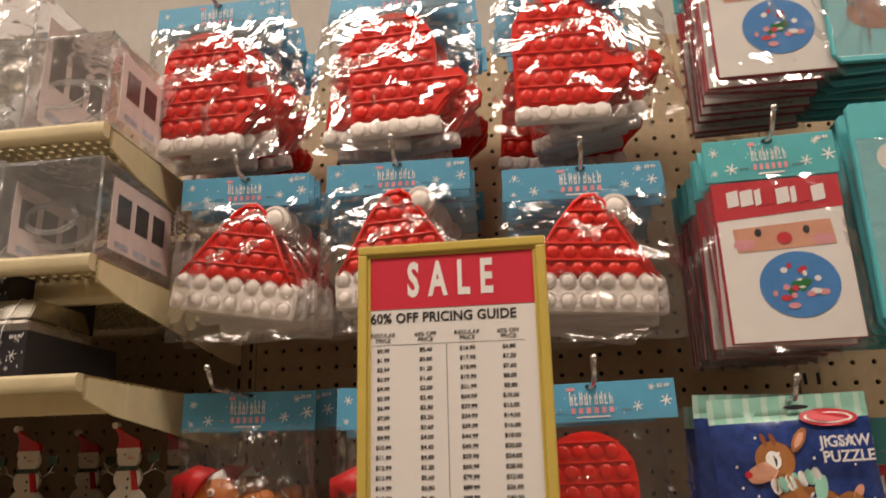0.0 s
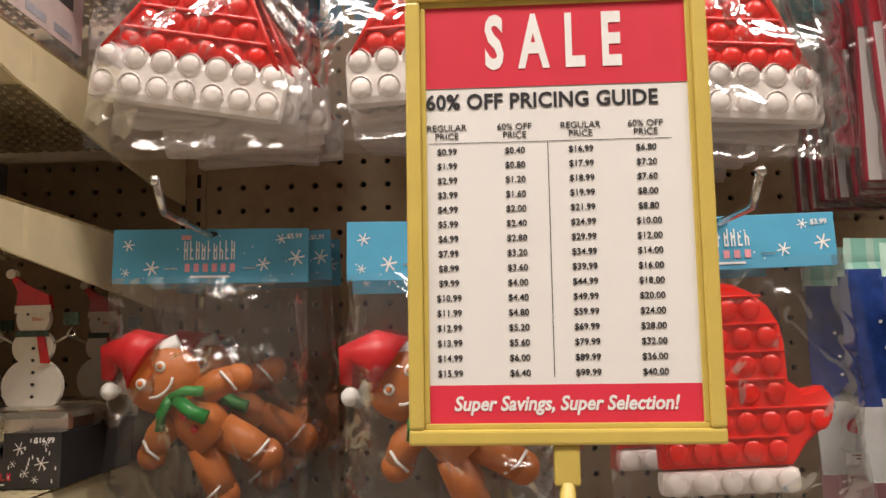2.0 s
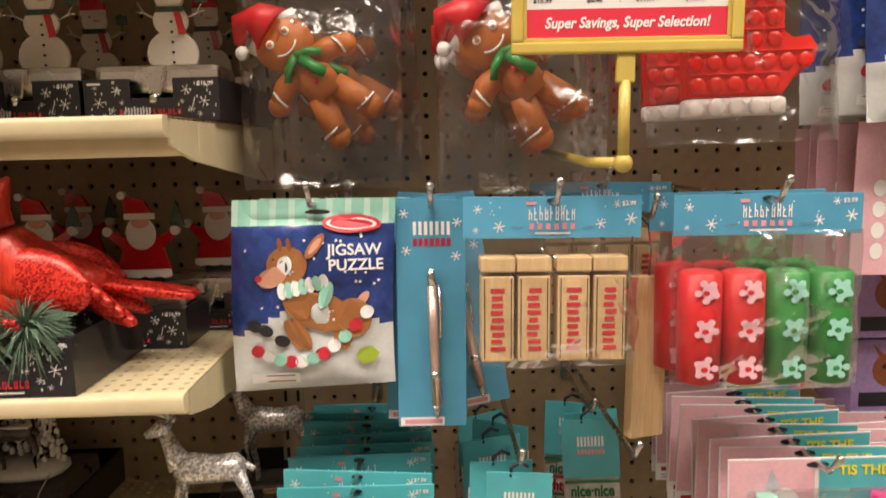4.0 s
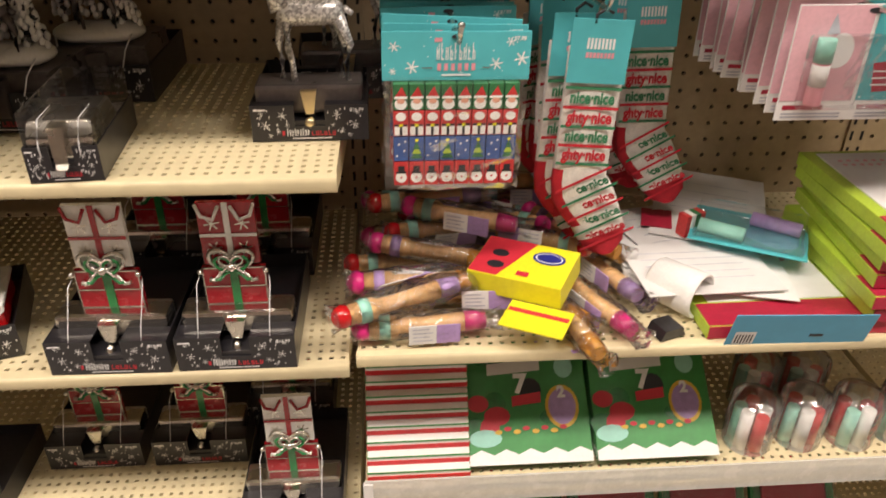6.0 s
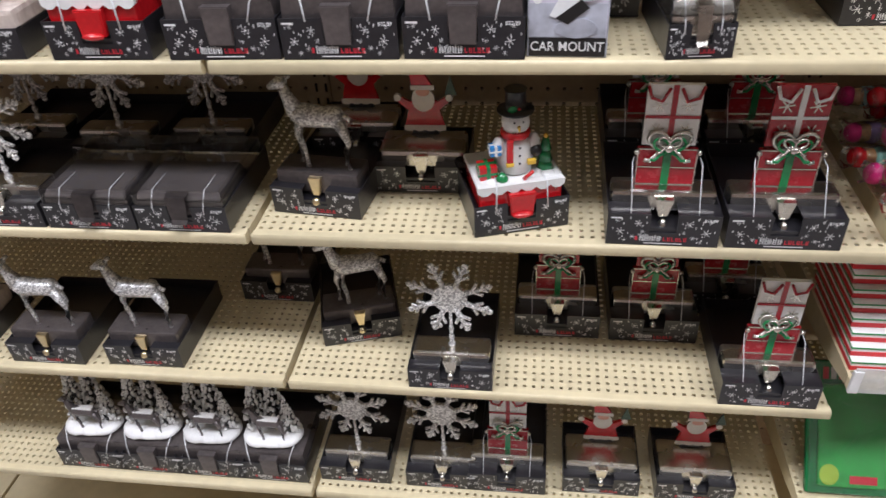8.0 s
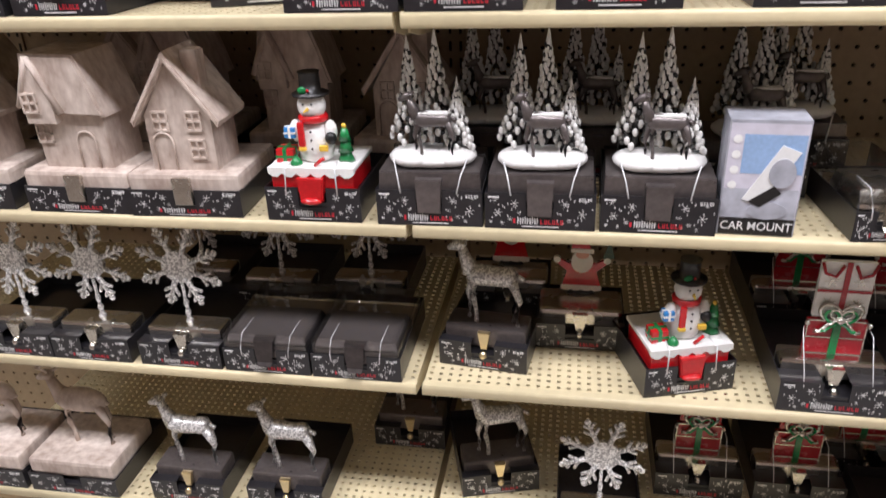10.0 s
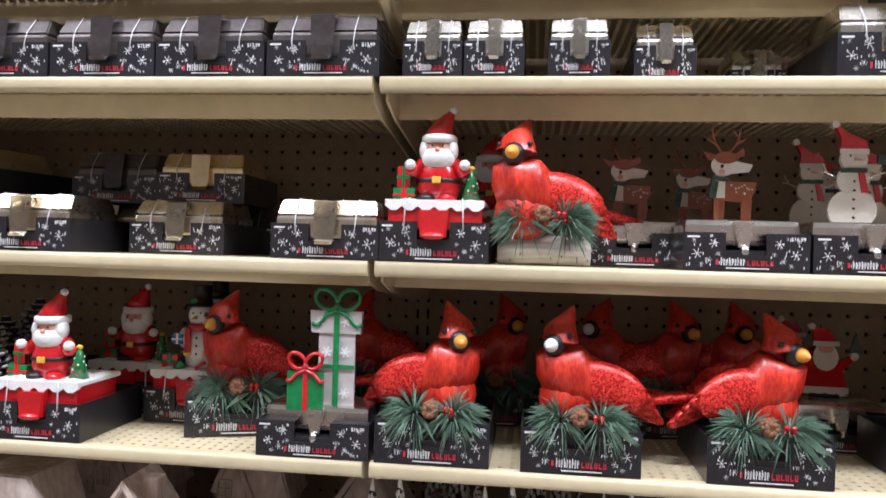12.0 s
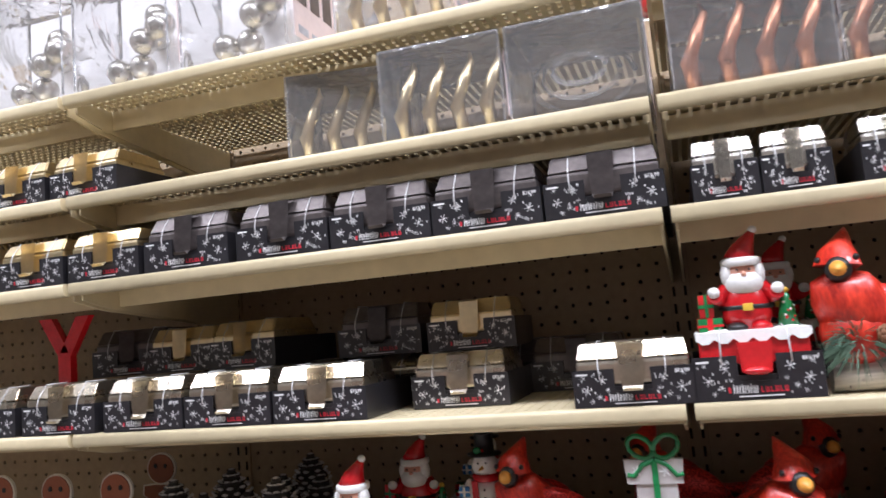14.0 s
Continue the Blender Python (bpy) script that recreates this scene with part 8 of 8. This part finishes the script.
mg = thing("white_mug", "small white mug lying among the paper", "mug", at=pose(0.262, -0.30, Z1 + 0.028, 90, 0, 40))
part("cup", lathe([(0.022, -0.03), (0.026, -0.026), (0.028, 0.02), (0.028, 0.032), (0.025, 0.032), (0.024, -0.022)], 22), SNOW, mg, "", None, True)
part("mug_handle", tube([(0.026, 0, 0.016), (0.04, 0, 0.014), (0.043, 0, -0.002), (0.036, 0, -0.014), (0.026, 0, -0.014)], 0.0035, seg=8), SNOW, mg)
bt = thing("black_tag", "small black folded price tag with white print", "tag", at=pose(0.235, -0.352, Z1 + 0.001, 0, 0, 20))
part("tag_body", prism([(-0.017, 0), (0.017, 0), (0.012, 0.012), (-0.012, 0.012)], -0.014, 0.012), BLACK, bt)
bc = thing("lip_balm_pack", "fallen lip balm card among loose papers", "lip balm", at=pose(0.385, -0.21, Z1 + 0.046, 0, 0, -28))
part("card", box(-0.07, 0.07, -0.05, 0.05, 0, 0.0015, 0.0004), TEALH, bc)
part("lip_balm", rod((-0.06, -0.025, 0.0105), (-0.005, -0.032, 0.0105), 0.009, None, None, 0, 12), MINT, bc, "mint lip balm tube")
part("lip_balm", rod((0.0, 0.02, 0.0105), (0.06, 0.01, 0.0105), 0.009, None, None, 0, 12), LILAC, bc, "lilac lip balm tube")
part("blister", box(-0.066, 0.066, -0.045, 0.04, 0.0018, 0.021, 0.004), FILM, bc)
pb = thing("loose_puzzle_block", "loose printed puzzle cube on the paper pile", "toy", at=pose(0.315, -0.19, Z1 + 0.036, 0, 0, 25))
bm = bmesh.new()
for k in range(4):
    box(-0.016 + k * 0.0082, -0.0085 + k * 0.0082, -0.008, 0.008, 0, 0.03, 0.0006, bm, (0, 3, 1, 0)[k])
part("puzzle_block", bm, PUZZ, pb)
ct = thing("red_price_card", "red sock card lying on the paper pile", "card", at=pose(0.285, -0.15, Z1 + 0.036, 0, 0, -18))
part("card", box(-0.02, 0.02, -0.025, 0.025, 0, 0.002, 0.0005), CRIM, ct)

# middle shelf
st = thing("striped_box", "red white and green striped gift boxes in clear wrap", "box", "striped gift boxes", at=pose(-0.045, -0.355, Z2))
part("carton", box(-0.064, 0.064, 0, 0.16, 0, 0.0145, 0.001), SNOW, st)
part("red_band", box(-0.0645, 0.0645, -0.0007, 0.1605, 0.0005, 0.0075, 0.0005), REDT, st)
part("green_band", box(-0.0645, 0.0645, -0.0007, 0.1605, 0.0120, 0.0142, 0.0005), GREENT, st)
for k in range(1, 8):
    copy_thing(st, pose(-0.045, -0.355 + 0.011 * k, Z2 + 0.015 * k))


def picture_card():
    t = thing("activity_card", "green holiday activity card with printed characters", "card", "green activity cards")
    w, h = 0.158, 0.19
    part("card", box(-w / 2, w / 2, 0, 0.004, 0, h, 0.0006), GREENT, t)
    bm = bmesh.new()
    y = -0.0006
    shape(bm, [(-w / 2, 0.0), (w / 2, 0.0), (w / 2, 0.012)] + [(w / 2 - w * k / 10, 0.012 + 0.007 * (k % 2)) for k in range(1, 10)] + [(-w / 2, 0.012)], y, 0)
    rnd = random.Random(31)
    for k in range(14):
        shape(bm, disc(rnd.uniform(-0.07, 0.07), rnd.uniform(0.03, 0.17), rnd.uniform(0.01, 0.022), rnd.uniform(0.008, 0.016), 12), y - 0.0002 - k * 0.00002, (1, 2, 1, 6, 5)[k % 5])
    shape(bm, [(-0.07, 0.15), (0.03, 0.158), (0.03, 0.135), (-0.07, 0.13)], y - 0.001, 3)
    shape(bm, [(-0.05, 0.128), (0.02, 0.134), (0.02, 0.118), (-0.05, 0.113)], y - 0.001, 4)
    shape(bm, disc(0.045, 0.07, 0.022, 0.028, 20), y - 0.001, 7)
    shape(bm, disc(0.045, 0.07, 0.018, 0.023, 20), y - 0.0013, 3)
    shape(bm, [(-0.02, 0.085), (0.018, 0.09), (0.018, 0.076), (-0.02, 0.072)], y - 0.0012, 2)
    for k in range(8):
        shape(bm, disc(-0.04 + k * 0.012, 0.04 + 0.004 * (k % 2), 0.005, 0.003, 8), y - 0.0012 - k * 0.00003, (7, 2)[k % 2])
    part("printed_picture", bm, [WHITEINK, GREENG, REDINK, LILAC, PAPER, MINT, INK, YELLOW], t)
    lettering("7", -0.008, y - 0.0018, 0.1, 0.034, WHITEINK, t, bold=0.0015)
    lettering("2", 0.045, y - 0.0018, 0.088, 0.02, WHITEINK, t, bold=0.001)
    return t


pcard = picture_card()
pcard.matrix_basis = pose(0.098, -0.352, Z2 + 0.014, -52, 0, 0)
copy_thing(pcard, pose(0.262, -0.352, Z2 + 0.014, -52, 0, 0))
for k in range(1, 4):
    copy_thing(pcard, pose(0.098, -0.352 + 0.008 * k, Z2 + 0.014 - 0.003 * k, -52, 0, 0))
    copy_thing(pcard, pose(0.262, -0.352 + 0.008 * k, Z2 + 0.014 - 0.003 * k, -52, 0, 0))
rail = thing("shelf_fence", "clear plastic fence strip along the shelf front", "shelf fence", at=pose(XP, LIP + 0.001, Z2))
part("strip", box(0.004, 0.73, -0.002, 0.0005, -0.018, 0.024, 0.0006), material("clear_fence", (0.75, 0.76, 0.74), 0.25, alpha=0.55, amount=0.08), rail)
part("end_cap", box(0.002, 0.014, -0.0035, 0.002, -0.018, 0.02, 0.001), PAPER, rail)
dm = thing("clear_domed_tub", "clear plastic tub of red and white party favours", "tub", "clear party tubs", at=pose(0.392, -0.318, Z2))
part("tub", lathe([(0.028, 0), (0.031, 0.004), (0.032, 0.07), (0.030, 0.078), (0.010, 0.082), (0.003, 0.082)], 24), RIGID, dm)
for k, m in enumerate((SNOW, REDT, MINT, SNOW, REDT)):
    a = k * math.tau / 5
    part("party_favour", rod((math.cos(a) * 0.016, math.sin(a) * 0.016, 0.003), (math.cos(a) * 0.016, math.sin(a) * 0.016, 0.058 + 0.004 * (k % 2)), 0.0085, None, None, 0, 10), m, dm)
more(dm, (0.462, Z2, 40, -0.315), (0.532, Z2, 80, -0.318), (0.60, Z2, 10, -0.315), (0.43, Z2, 20, -0.24), (0.50, Z2, 60, -0.24))


def felt_pack(mat, words):
    t = thing("ornament_craft_pack", words, "craft kit", "ornament craft packs")
    part("pack", box(-0.066, 0.066, 0, 0.012, 0, 0.2, 0.004), GREENG, t, "dark green backing card")
    part("felt_panel", box(-0.05, 0.05, -0.004, 0.0, 0.012, 0.165, 0.004), mat, t)
    bm = bmesh.new()
    shape(bm, disc(-0.034, 0.03, 0.014, 0.016, 14), -0.0046, 0)
    bar(bm, -0.005, 0.034, 0.018, 0.03, -0.0046, 1)
    for k in range(8):
        bar(bm, -0.044 + k * 0.0112, -0.036 + k * 0.0112, 0.172, 0.19, -0.0006, 2 if k % 2 else 1)
    part("printed_pattern", bm, [LIME, REDINK, WHITEINK], t)
    part("sleeve", box(-0.064, 0.064, -0.008, -0.005, 0.002, 0.198, 0.002), FILM, t)
    return t


FELTG = material("bright_green_felt", (0.05, 0.42, 0.07), 0.8, grain=80, amount=0.12, bump=0.3)
FELTR = material("dark_red_felt", (0.42, 0.03, 0.05), 0.8, grain=80, amount=0.12, bump=0.3)
fg = felt_pack(FELTG, "bright green felt ornament kit in clear sleeve")
fr = felt_pack(FELTR, "dark red felt ornament kit in clear sleeve")
fg.matrix_basis = pose(-0.035, -0.35, Z3 + 0.004, -38, 0, 0)
copy_thing(fg, pose(0.105, -0.35, Z3 + 0.004, -38, 0, 0))
fr.matrix_basis = pose(0.245, -0.35, Z3 + 0.004, -38, 0, 0)
copy_thing(fr, pose(0.385, -0.35, Z3 + 0.004, -38, 0, 0))
copy_thing(fr, pose(0.525, -0.35, Z3 + 0.004, -38, 0, 0))

# rigid clear panes let the light through
for ob in bpy.data.objects:
    if ob.type == "MESH" and ob.data.materials and ob.data.materials[0] == RIGID:
        ob.visible_shadow = False
